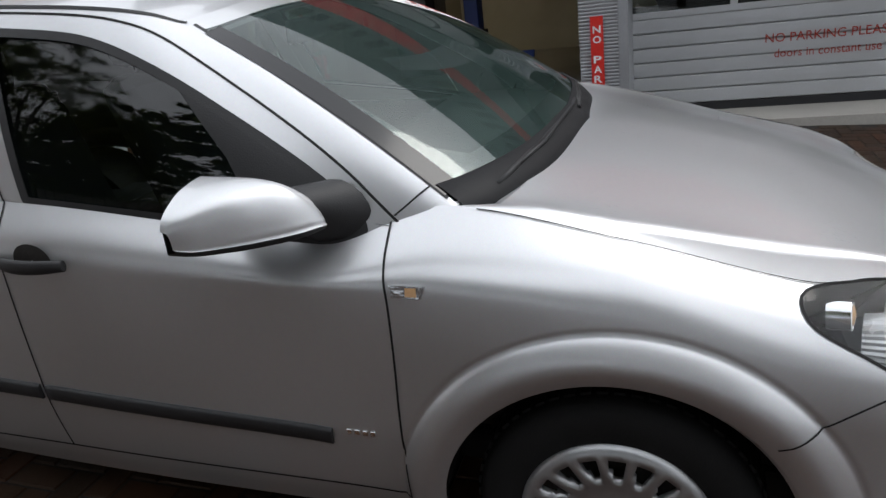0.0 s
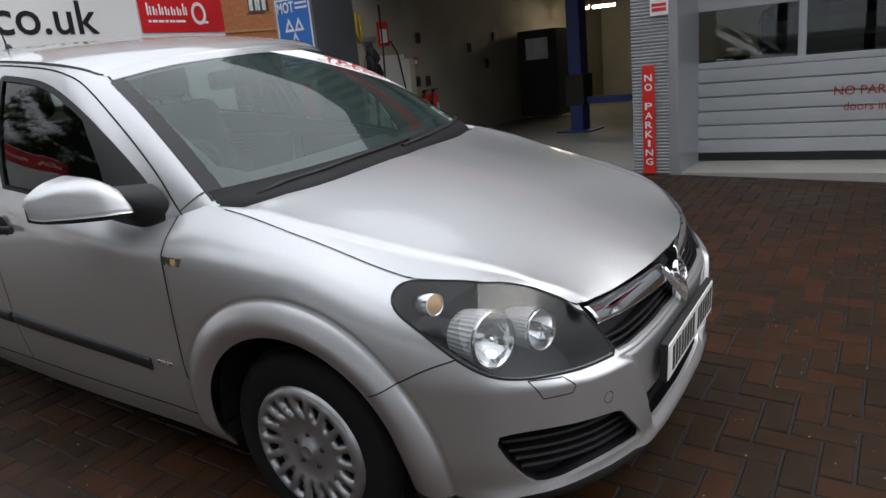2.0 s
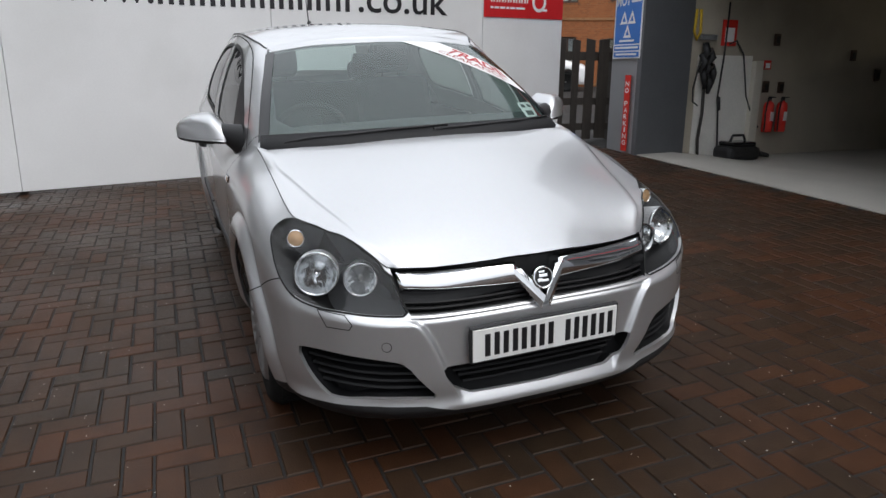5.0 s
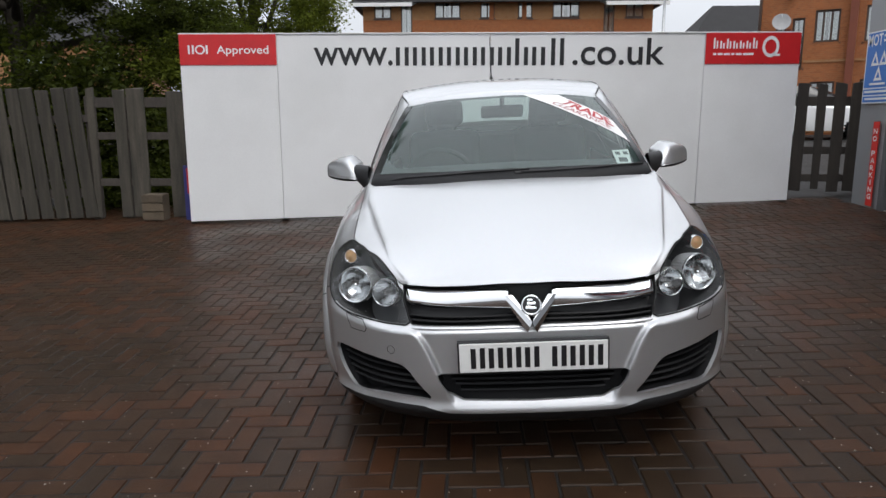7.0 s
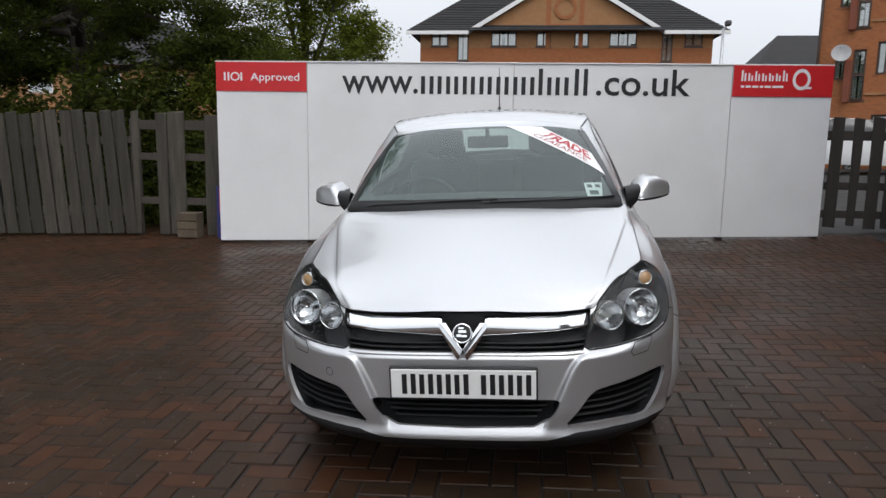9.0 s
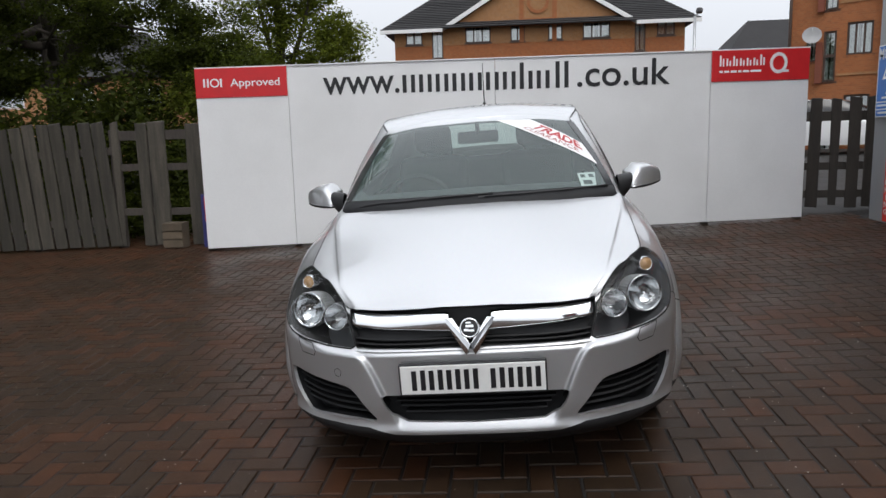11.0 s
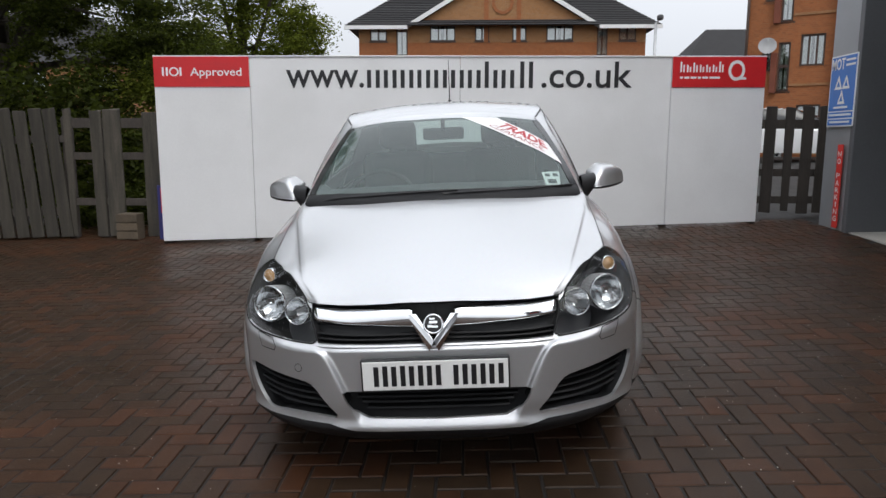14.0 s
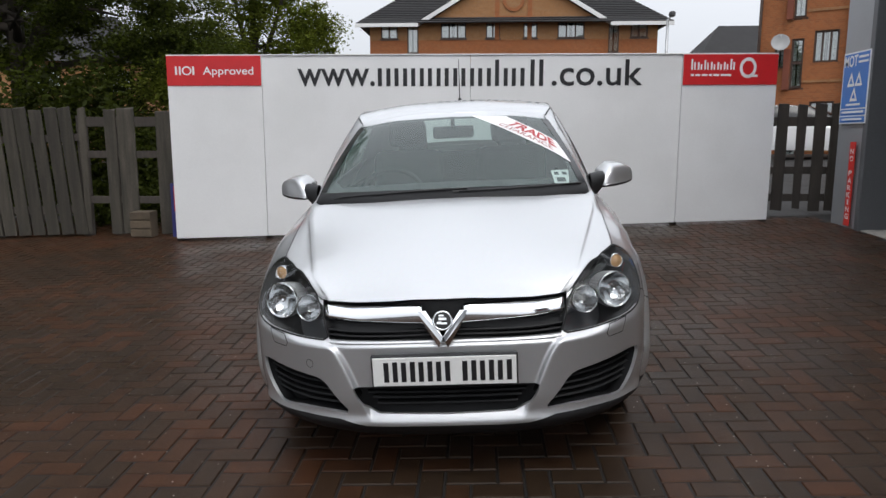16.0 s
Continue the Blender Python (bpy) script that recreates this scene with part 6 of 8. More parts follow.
for cx in WHEELS:
    for side in both:
        wheel(cx, side)
        bm = bmesh.new()
        arc = np.linspace(-0.06, math.pi + 0.06, 26)
        rows = [[bm.verts.new((cx + r * math.cos(t), side * y, HUB_Z + r * math.sin(t))) for t in arc] for r, y in ((0.370, 0.79), (0.386, 0.78), (0.40, 0.50), (0.05, 0.49))]
        for a, b in zip(rows, rows[1:]):
            for k in range(len(arc) - 1):
                bm.faces.new((a[k], a[k + 1], b[k + 1], b[k]))
        part("arch_liner", bm, M_PLASTIC, car, "black arch liner")
part("underbody", boxes(((-3.15, -0.52, 0.17), (0.60, 0.52, 0.26)), ((-0.35, -0.50, 0.25), (0.56, 0.50, 0.56)), ((-2.2, -0.74, 0.17), (-0.42, 0.74, 0.24)), ((-3.15, -0.6, 0.2), (-2.95, 0.6, 0.9)), bevel=0.02), M_DASH, car, "dark underbody")

# door mirrors
MIRROR_Y = (0.800, 0.804, 0.815, 0.86, 0.92, 0.97, 0.995, 1.004)
MIRROR = [(-0.600, 0.950, 1.018), (-0.580, 0.946, 1.026), (-0.567, 0.945, 1.036), (-0.585, 0.944, 1.066), (-0.645, 0.945, 1.060), (-0.715, 0.949, 1.041), (-0.756, 0.955, 1.022), (-0.780, 0.964, 1.004)]
# section of the shell from its rear lower edge round the front to its rear upper edge: part of the depth, part of the height
MIRROR_U = (0.0, 0.12, 0.20, 0.26, 0.33, 0.40, 0.60, 0.78, 0.88, 1.0)
MIRROR_SEC = [(0.0, 0.0), (0.60, 0.0), (0.95, 0.03), (0.995, 0.12), (1.0, 0.22), (0.985, 0.32), (0.91, 0.66), (0.74, 0.91), (0.45, 0.99), (0.0, 1.0)]
for side in both:
    root = new("door_mirror")
    root.parent = car
    root.matrix_basis = Matrix.Identity(4)
    ys = np.concatenate([np.linspace(0.800, 0.82, 7), np.linspace(0.83, 0.97, 15), np.linspace(0.977, 1.004, 7)])
    prof = spline(MIRROR_Y, MIRROR, ys)
    arc = spline(MIRROR_U, MIRROR_SEC, np.linspace(0, 1, 41))
    rows = []
    for y, (xf, zb, zt) in zip(ys, prof):
        rows.append([Vector((-0.80 + (xf + 0.80) * fx + (0.004 if fz < 0.16 else 0.0), y * side, zb + (zt - zb) * fz)) for fx, fz in arc])
    cover, shell_faces = [], [tuple(rows[0])]
    for ra, rb in zip(rows, rows[1:]):
        for k in range(len(arc) - 1):
            (cover if arc[k + 1][1] < 0.16 else shell_faces).append((ra[k], ra[k + 1], rb[k + 1], rb[k]))
    for nm, quads, mat, lb in (("shell", shell_faces, M_PAINT, "silver painted mirror shell"), ("lower_cover", cover, M_PLASTIC, "black lower cover")):
        bm = bmesh.new()
        for quad in quads:
            f = bm.faces.new([bm.verts.new(q) for q in quad])
            f.smooth = True
        bmesh.ops.remove_doubles(bm, verts=bm.verts, dist=0.0002)
        bmesh.ops.recalc_face_normals(bm, faces=bm.faces)
        part(nm, bm, mat, root, lb)
    for nm, x, inset, mat, lb in (("bezel", -0.798, 0.0, M_PLASTIC, "black bezel"), ("mirror_glass", -0.801, 0.010, M_CHROME, "silvered mirror glass")):
        bm = bmesh.new()
        edge = [(y, zb + inset, zt - inset) for y, (xf, zb, zt) in zip(ys, prof) if 0.80 + inset < y < 1.0 - inset]
        lo = [bm.verts.new((x, y * side, a)) for y, a, b in edge]
        hi = [bm.verts.new((x, y * side, b)) for y, a, b in edge]
        for k in range(len(edge) - 1):
            bm.faces.new((lo[k], lo[k + 1], hi[k + 1], hi[k]))
        part(nm, bm, mat, root, lb)
    bm = bmesh.new()
    arm = []
    for t in np.linspace(0, 1, 9):
        c = Vector((-0.575 - 0.070 * t, side * (0.735 + 0.085 * t), 0.946 + 0.044 * t))
        hx, hz = 0.074 - 0.009 * t, 0.080 - 0.040 * t
        arm.append([bm.verts.new((c.x + hx * math.cos(a), c.y, c.z + hz * math.sin(a))) for a in np.linspace(0, 2 * math.pi, 18, endpoint=False)])
    for ra, rb in zip(arm, arm[1:]):
        for k in range(18):
            f = bm.faces.new((ra[k], ra[(k + 1) % 18], rb[(k + 1) % 18], rb[k]))
            f.smooth = True
    bmesh.ops.recalc_face_normals(bm, faces=bm.faces)
    part("mirror_arm", bm, M_PLASTIC, root, "black plastic arm")

# number plate, with plain bars for its characters
plate_m = Matrix.Translation((0.846, 0, 0.4965)) @ UP_FACING_X
bm = box(bmesh.new(), (-0.264, -0.060, -0.018), (0.264, 0.060, 0.002), 0.004, plate_m)
plate = part("number_plate", bm, M_PLASTIC, bumper, "white number plate with plain dark bars")
part("plate_face", box(bmesh.new(), (-0.258, -0.0535, 0.0), (0.258, 0.0535, 0.005), 0.002, plate_m), M_PLATEWHITE, plate, "white reflective face")
for k, c in enumerate((-0.193, -0.130, -0.067, -0.004, 0.090, 0.153, 0.216)):
    bm = boxes()
    box(bm, (c - 0.025, -0.038, 0.005), (c - 0.007, 0.036, 0.0066), 0.0, plate_m)
    box(bm, (c + 0.007, -0.038, 0.005), (c + 0.025, 0.038, 0.0066), 0.0, plate_m)
    part("character_bar", bm, M_BLACK, plate)

# wipers
def wiper(foot, line, side):
    root = part("wiper", tube(bmesh.new(), [foot, *line[:1], line[len(line) // 2]], [0.009, 0.006, 0.004], 8), M_PLASTIC, car, "black wiper arm")
    part("blade", tube(bmesh.new(), line, 0.005, 6), M_PLASTIC, root, "black wiper blade")


def on_screen(g, v, side, lift):
    q = upper(np.array(g), np.array(v))
    return Vector((q[0] + lift * 0.45, q[1] * side, q[2] + lift * 0.9))


wiper(Vector((-0.19, 0.05, 0.985)), [on_screen(g, v, 1, 0.009) for g, v in ((0.02, 0.022), (0.3, 0.03), (0.6, 0.04), (0.82, 0.055), (0.92, 0.065))], 1)
wiper(Vector((-0.27, -0.60, 0.975)), [on_screen(g, v, -1, 0.009) for g, v in ((0.72, 0.018), (0.5, 0.028), (0.25, 0.04), (0.02, 0.045))] + [on_screen(0.12, 0.045, 1, 0.009)], -1)
bm = bmesh.new()
rows = []
for g in np.linspace(-0.985, 0.985, 41):
    sgn = -1 if g < 0 else 1
    hi, lo = upper(np.array(abs(g)), np.array(0.062 + 0.02 * abs(g) ** 4)), upper(np.array(abs(g)), np.array(0.0))
    row = [(hi[0] + 0.001, hi[1], hi[2] + 0.0025), (hi[0] + 0.004, hi[1], hi[2] + 0.004), (lo[0] + 0.006, lo[1], lo[2] + 0.004), (lo[0] + 0.03, lo[1], lo[2] - 0.02), (lo[0] + 0.02, lo[1], lo[2] - 0.06), (lo[0] - 0.20, lo[1] * 0.96, lo[2] - 0.075)]
    rows.append([bm.verts.new((x, y * sgn, z)) for x, y, z in row])
for ra, rb in zip(rows, rows[1:]):
    for k in range(len(ra) - 1):
        f = bm.faces.new((ra[k], ra[k + 1], rb[k + 1], rb[k]))
        f.smooth = True
part("scuttle", bm, M_GRILLE, car, "black plastic scuttle panel")

# trade banner across the corner of the windscreen, and paper discs
def screen_quad(name, corners, mat, lift, label, parent, n=14):
    c = np.array(corners)
    bm = bmesh.new()
    grid_ = []
    for i in range(n + 1):
        row = []
        for j in range(5):
            a, b = i / n, j / 4
            q = (c[0] * (1 - a) + c[1] * a) * (1 - b) + (c[3] * (1 - a) + c[2] * a) * b
            p = upper(q[0], q[1])
            nn = normals(upper, q[None, :])[0]
            row.append(bm.verts.new(p + nn * lift))
        grid_.append(row)
    for i in range(n):
        for j in range(4):
            f = bm.faces.new((grid_[i][j], grid_[i + 1][j], grid_[i + 1][j + 1], grid_[i][j + 1]))
            f.smooth = True
    return part(name, bm, mat, parent, label)


banner = screen_quad("banner", [(0.175, 0.922), (0.930, 0.296), (0.898, 0.548), (0.505, 0.905)], M_STICKER, 0.003, "white banner reading trade clearance in red", screen)


def bent_words(name, text, mat, u0, u1, b0, b1, bold):
    """Letters laid along the banner between its edges."""
    ob = lettering(name, text, mat, 1.0, 1.0, Matrix.Identity(4), banner, "", 0.0, bold)
    me = ob.data
    c = np.array([(0.175, 0.922), (0.930, 0.296), (0.898, 0.548), (0.505, 0.905)])
    co = np.empty(len(me.vertices) * 3)
    me.vertices.foreach_get("co", co)
    co = co.reshape(-1, 3)
    a, b = u0 + (u1 - u0) * co[:, 0], b0 + (b1 - b0) * co[:, 1]
    q = (c[0] * (1 - a)[:, None] + c[1] * a[:, None]) * (1 - b)[:, None] + (c[3] * (1 - a)[:, None] + c[2] * a[:, None]) * b[:, None]
    p = upper(q[:, 0], q[:, 1]) + normals(upper, q) * 0.0045
    me.vertices.foreach_set("co", p.ravel())
    me.update()


bent_words("word", "TRADE", material("banner_red", (0.42, 0.03, 0.035), 0.5, vary=0.08, bump=0.02), 0.27, 0.90, 0.41, 0.90, 0.03)
bent_words("word", "CLEARANCE", M_DARKRED, 0.26, 0.84, 0.12, 0.36, 0.0)
screen_quad("paper_disc", [(0.722, 0.065), (0.828, 0.078), (0.868, 0.214), (0.725, 0.200)], M_STICKER, -0.002, "pale paper sticker", screen, 4)
for v0, v1, u0, u1 in ((0.155, 0.185, 0.74, 0.775), (0.158, 0.188, 0.80, 0.84), (0.09, 0.13, 0.745, 0.81)):
    screen_quad("sticker_mark", [(u0, v0), (u1, v0), (u1, v1), (u0, v1)], M_LAMPBODY, -0.0005, "grey mark", screen, 2)

# cabin
def cushion(bm, lo, hi, bulge, m=None):
    box(bm, lo, hi, min(hi[i] - lo[i] for i in range(3)) * bulge, m)


def seat(y):
    root = new("front_seat")
    root.parent = car
    root.matrix_basis = Matrix.Translation((-1.42, y, 0.38))
    bm = bmesh.new()
    cushion(bm, (-0.28, -0.25, 0.0), (0.26, 0.25, 0.17), 0.4)
    part("seat_cushion", bm, M_SEAT, root)
    bm = bmesh.new()
    cushion(bm, (-0.07, -0.25, 0.0), (0.07, 0.25, 0.66), 0.45, Matrix.Translation((-0.27, 0, 0.10)) @ Matrix.Rotation(radians(-18), 4, "Y"))
    part("backrest", bm, M_SEAT, root)
    bm = bmesh.new()
    cushion(bm, (-0.05, -0.135, 0.0), (0.05, 0.135, 0.19), 0.45, Matrix.Translation((-0.495, 0, 0.75)) @ Matrix.Rotation(radians(-10), 4, "Y"))
    rest = part("headrest", bm, M_SEAT, root)
    for q in (-0.06, 0.06):
        part("headrest_post", tube(bmesh.new(), [(-0.47, q, 0.66), (-0.49, q, 0.77)], 0.007, 8), M_CHROME, rest)


for y in (-0.37, 0.37):
    seat(y)
bm = bmesh.new()
cushion(bm, (-2.62, -0.66, 0.42), (-2.15, 0.66, 0.56), 0.4)
cushion(bm, (-0.07, -0.66, 0.0), (0.07, 0.66, 0.56), 0.4, Matrix.Translation((-2.58, 0, 0.50)) @ Matrix.Rotation(radians(-20), 4, "Y"))
rear_seat = part("rear_seat", bm, M_SEAT, car, "grey cloth rear bench")
for y in (-0.42, 0.42):
    bm = bmesh.new()
    cushion(bm, (-0.045, -0.12, 0.0), (0.045, 0.12, 0.14), 0.45, Matrix.Translation((-2.80, y, 1.03)))
    part("headrest", bm, M_SEAT, rear_seat)
bm = bmesh.new()
rows = []
for y in np.linspace(-0.745, 0.745, 21):
    hump = 0.035 * math.exp(-((y + 0.37) / 0.16) ** 2)
    sh = 0.12 * (abs(y) / 0.7) ** 2
    prof = [(-0.24 - sh, 0.925), (-0.42 - sh * 0.6, 0.935), (-0.62, 0.925 + hump), (-0.76, 0.915 + hump), (-0.80, 0.86), (-0.78, 0.70), (-0.70, 0.50), (-0.62, 0.30)]
    rows.append([bm.verts.new((x, y, z)) for x, z in prof])
for ra, rb in zip(rows, rows[1:]):
    for k in range(len(ra) - 1):
        f = bm.faces.new((ra[k], ra[k + 1], rb[k + 1], rb[k]))
        f.smooth = True
dash = part("dashboard", bm, M_DASH, car, "dark soft-touch dashboard")
wm = Matrix.Translation((-0.93, -0.37, 0.90)) @ Matrix.Rotation(radians(-65), 4, "Y")
bm = bmesh.new()
tube(bm, [wm @ Vector((0.185 * math.cos(a), 0.185 * math.sin(a), 0)) for a in np.linspace(0, 2 * math.pi, 41)], 0.014, 10, False)
for a in (0.1, math.pi - 0.1, -math.pi / 2):
    tube(bm, [wm @ Vector((0.0, 0.0, -0.01)), wm @ Vector((0.18 * math.sin(a), 0.18 * math.cos(a), 0))], 0.016, 8)
lathe(bm, [(0.075, -0.02), (0.07, 0.01), (0.03, 0.02), (0.001, 0.021)], 20, m=wm)
part("steering_wheel", bm, M_DASH, dash, "dark steering wheel")
bm = bmesh.new()
box(bm, (-0.99, -0.12, 1.225), (-0.955, 0.12, 1.295), 0.014)
tube(bm, [(-0.96, 0, 1.28), (-0.93, 0, 1.345)], 0.012, 8)
part("rear_view_mirror", bm, M_DASH, screen, "dark rear-view mirror")
part("cabin_floor", boxes(((-2.95, -0.74, 0.24), (-0.45, 0.74, 0.27)), ((-2.95, -0.70, 0.26), (-2.72, 0.70, 0.98)), bevel=0.01), M_DASH, car, "dark carpeted floor")
for side in both:
    for x0, x1, dr in ((-1.36, -0.50, doors[side][0]), (-2.25, -1.44, doors[side][1])):
        part("door_card", boxes(((x0, side * 0.735 - 0.015, 0.28), (x1, side * 0.735 + 0.015, 0.90)), bevel=0.012), M_DASH, dr, "dark door lining")

# ---- inside the workshop ----
def extinguisher(y):
    root = thing("fire_extinguisher", "red fire extinguisher with a black hose hung on the workshop wall", "fire extinguisher", Matrix.Translation((-4.118, y, 0.56)) @ Matrix.Scale(0.8, 4), "fire extinguishers")
    part("cylinder", lathe(bmesh.new(), [(0.001, 0.0), (0.075, 0.004), (0.082, 0.03), (0.082, 0.40), (0.070, 0.45), (0.03, 0.48), (0.022, 0.50)], 24), M_SIGNRED, root, "glossy red cylinder")
    part("valve", boxes(((-0.025, -0.02, 0.49), (0.025, 0.02, 0.535)), ((-0.02, -0.015, 0.535), (0.11, 0.015, 0.55)), bevel=0.004), M_PLASTIC, root, "black valve and lever")
    part("hose", tube(bmesh.new(), [(0.02, -0.02, 0.51), (0.05, -0.09, 0.47), (0.06, -0.12, 0.30), (0.05, -0.10, 0.10), (0.04, -0.095, 0.02)], 0.012, 8), M_PLASTIC, root, "black rubber hose")
    part("label_plate", boxes(((0.0795, -0.035, 0.18), (0.084, 0.035, 0.32)), bevel=0.002), M_LETTER, root, "pale label")
    part("bracket", boxes(((-0.10, -0.03, 0.30), (-0.075, 0.03, 0.36)), bevel=0.003), M_STEEL, root, "steel wall bracket")


for y in (6.02, 6.24):
    extinguisher(y)
root = thing("air_tool_rack", "dark tangle of hanging air tools and hoses on the workshop wall", "tool rack", Matrix.Translation((-4.18, 4.98, 0.0)))
rnd = random.Random(3)
part("bracket", boxes(((0.0, -0.12, 1.66), (0.06, 0.12, 1.72)), bevel=0.006), M_STEEL, root)
for k in range(7):
    y, z = rnd.uniform(-0.10, 0.10), 1.62 - 0.06 * k
    part("tool", tube(bmesh.new(), [(0.06, y, z), (0.10, y + rnd.uniform(-0.05, 0.05), z - 0.10), (0.08, y + rnd.uniform(-0.06, 0.06), z - 0.22)], [0.035, 0.045, 0.02], 10), M_PLASTIC, root)
part("hose", tube(bmesh.new(), [(0.06, -0.02, 1.15), (0.05, 0.0, 0.8), (0.05, -0.03, 0.5), (0.06, -0.02, 0.30)], 0.018, 8), M_STEELDARK, root, "grey hose")
part("hose", tube(bmesh.new(), [(0.06, -0.10, 1.45), (0.05, -0.17, 1.1), (0.05, -0.16, 0.95), (0.05, -0.08, 0.9)], 0.010, 8), M_PLASTIC, root, "thin hose")
root = thing("hanging_cable", "black cable looped along the workshop wall", "cable")
part("cable", tube(bmesh.new(), [(-4.17, 5.28, 2.1), (-4.16, 5.26, 1.5), (-4.16, 5.22, 1.0), (-4.15, 5.24, 0.8), (-4.12, 5.26, 0.36)], 0.010, 6), M_PLASTIC, root)
part("cable", tube(bmesh.new(), [(-4.17, 5.33, 1.62), (-4.15, 5.42, 1.66), (-4.15, 5.55, 1.5), (-4.15, 5.66, 1.0), (-4.14, 5.80, 0.72), (-4.14, 5.90, 0.62)], 0.010, 6), M_PLASTIC, root)
part("inline_plug", tube(bmesh.new(), [(-4.15, 5.225, 1.0), (-4.14, 5.24, 0.84)], 0.022, 8), M_PLASTIC, root)
root = thing("vacuum_cleaner", "black workshop vacuum cleaner with a carry handle on the floor", "vacuum cleaner", Matrix.Translation((-3.86, 5.32, ZF)))
part("body", box(bmesh.new(), (-0.16, -0.24, 0.0), (0.16, 0.24, 0.17), 0.06), M_PLASTIC, root)
part("lid", box(bmesh.new(), (-0.13, -0.18, 0.165), (0.13, 0.18, 0.22), 0.025), M_GLOSSBLACK, root)
part("handle", tube(bmesh.new(), [(0, -0.12, 0.21), (0, -0.08, 0.29), (0, 0.08, 0.29), (0, 0.12, 0.21)], 0.016, 8), M_PLASTIC, root)
part("hose", tube(bmesh.new(), [(0.1, 0.2, 0.1), (0.15, 0.34, 0.06), (0.05, 0.45, 0.04), (-0.1, 0.42, 0.04)], 0.022, 8), M_PLASTIC, root)
for y, z, h, mat, lb in ((5.22, 1.60, 0.30, M_SIGNRED, "red framed notice on the workshop wall"), (5.93, 1.33, 0.11, M_SIGNRED, "small red call point on the workshop wall")):
    root = thing("wall_notice", lb, "notice")
    w = 0.22 if h > 0.2 else 0.11
    part("panel", boxes(((-4.196, y, z), (-4.18, y + w, z + h)), bevel=0.003), mat, root)
    part("face", boxes(((-4.181, y + w * 0.18, z + h * 0.15), (-4.177, y + w * 0.82, z + h * 0.7)), bevel=0.001), M_LETTER, root, "pale face")
for y, z in ((5.95, 1.05), (6.20, 1.04), (6.05, 1.62), (7.4, 1.45), (8.2, 1.60), (7.9, 1.2)):
    root = thing("wall_socket", "small dark fitting on the workshop wall", "socket", None, "wall fittings")
    part("plate", boxes(((-4.198, y, z), (-4.17, y + 0.09, z + 0.14)), bevel=0.006), M_BROWN, root)
    part("cover", boxes(((-4.172, y + 0.02, z + 0.03), (-4.162, y + 0.07, z + 0.11)), bevel=0.003), M_PLASTIC, root)
root = thing("hanging_strap", "yellow lifting strap hung on the workshop wall", "strap")
M_YELLOW = material("yellow_webbing", (0.55, 0.36, 0.02), 0.7)
part("loop", tube(bmesh.new(), [(-4.17, 4.80, 2.0), (-4.16, 4.78, 1.75), (-4.16, 4.82, 1.66), (-4.16, 4.87, 1.75), (-4.17, 4.86, 2.0)], 0.016, 6), M_YELLOW, root)
M_LIFTBLUE = material("blue_lift_paint", (0.02, 0.05, 0.24), 0.4, vary=0.15)
root = thing("vehicle_lift", "blue two-post vehicle lift column standing in the workshop", "vehicle lift", Matrix.Translation((-2.28, 7.0, ZF)))
part("column", boxes(((-0.09, -0.13, 0.0), (0.09, 0.13, 2.9)), bevel=0.01), M_LIFTBLUE, root)
part("base_plate", boxes(((-0.25, -0.25, 0.0), (0.25, 0.25, 0.02)), bevel=0.004), M_LIFTBLUE, root)
part("carriage", boxes(((-0.13, -0.17, 0.35), (0.13, 0.17, 0.75)), bevel=0.01), M_STEELDARK, root)
part("arm", boxes(((0.1, -0.08, 0.36), (0.75, 0.0, 0.45)), bevel=0.008), M_LIFTBLUE, root)
root = thing("equipment_cabinet", "dark tall diagnostic cabinet with a pale screen in the workshop", "cabinet", Matrix.Translation((-3.75, 9.2, ZF)))
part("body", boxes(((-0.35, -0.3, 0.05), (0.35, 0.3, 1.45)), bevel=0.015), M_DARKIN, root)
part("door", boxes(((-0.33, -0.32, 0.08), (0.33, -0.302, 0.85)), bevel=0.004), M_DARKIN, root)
part("screen", boxes(((-0.2, -0.315, 0.98), (0.2, -0.302, 1.32)), bevel=0.004), M_CURTAIN, root, "pale screen")
part("castor", lathe(bmesh.new(), [(0.05, -0.02), (0.05, 0.02)], 14, axis="y", m=Matrix.Translation((-0.28, -0.2, 0.05))), M_PLASTIC, root)
M_TUBE = glow("fluorescent_tube", (1.0, 0.86, 0.60), 32.0)
for k, x in enumerate((-3.86, -3.38)):
    root = thing("strip_light", "lit fluorescent strip light hung in the workshop", "light", Matrix.Translation((x, 10.5, 2.02)), "strip lights")
    part("housing", boxes(((0.0, -0.04, 0.05), (0.44, 0.04, 0.09)), bevel=0.004), M_TRIM, root)
    part("tube", tube(bmesh.new(), [(0.02, 0, 0.03), (0.42, 0, 0.03)], 0.028, 10), M_TUBE, root, "glowing tube")
    part("chain", tube(bmesh.new(), [(0.22, 0, 0.09), (0.22, 0, 2.18)], 0.004, 6), M_STEEL, root)
root = thing("workshop_car", "dark car standing behind the glazed workshop door", "car", Matrix.Translation((1.0, 7.6, ZF - 0.07)))
part("body", box(bmesh.new(), (-1.9, -0.8, 0.25), (1.9, 0.8, 0.85), 0.18), M_DARKIN, root)
part("cabin", box(bmesh.new(), (-1.1, -0.68, 0.80), (0.9, 0.68, 1.42), 0.20), M_GLOSSBLACK, root)
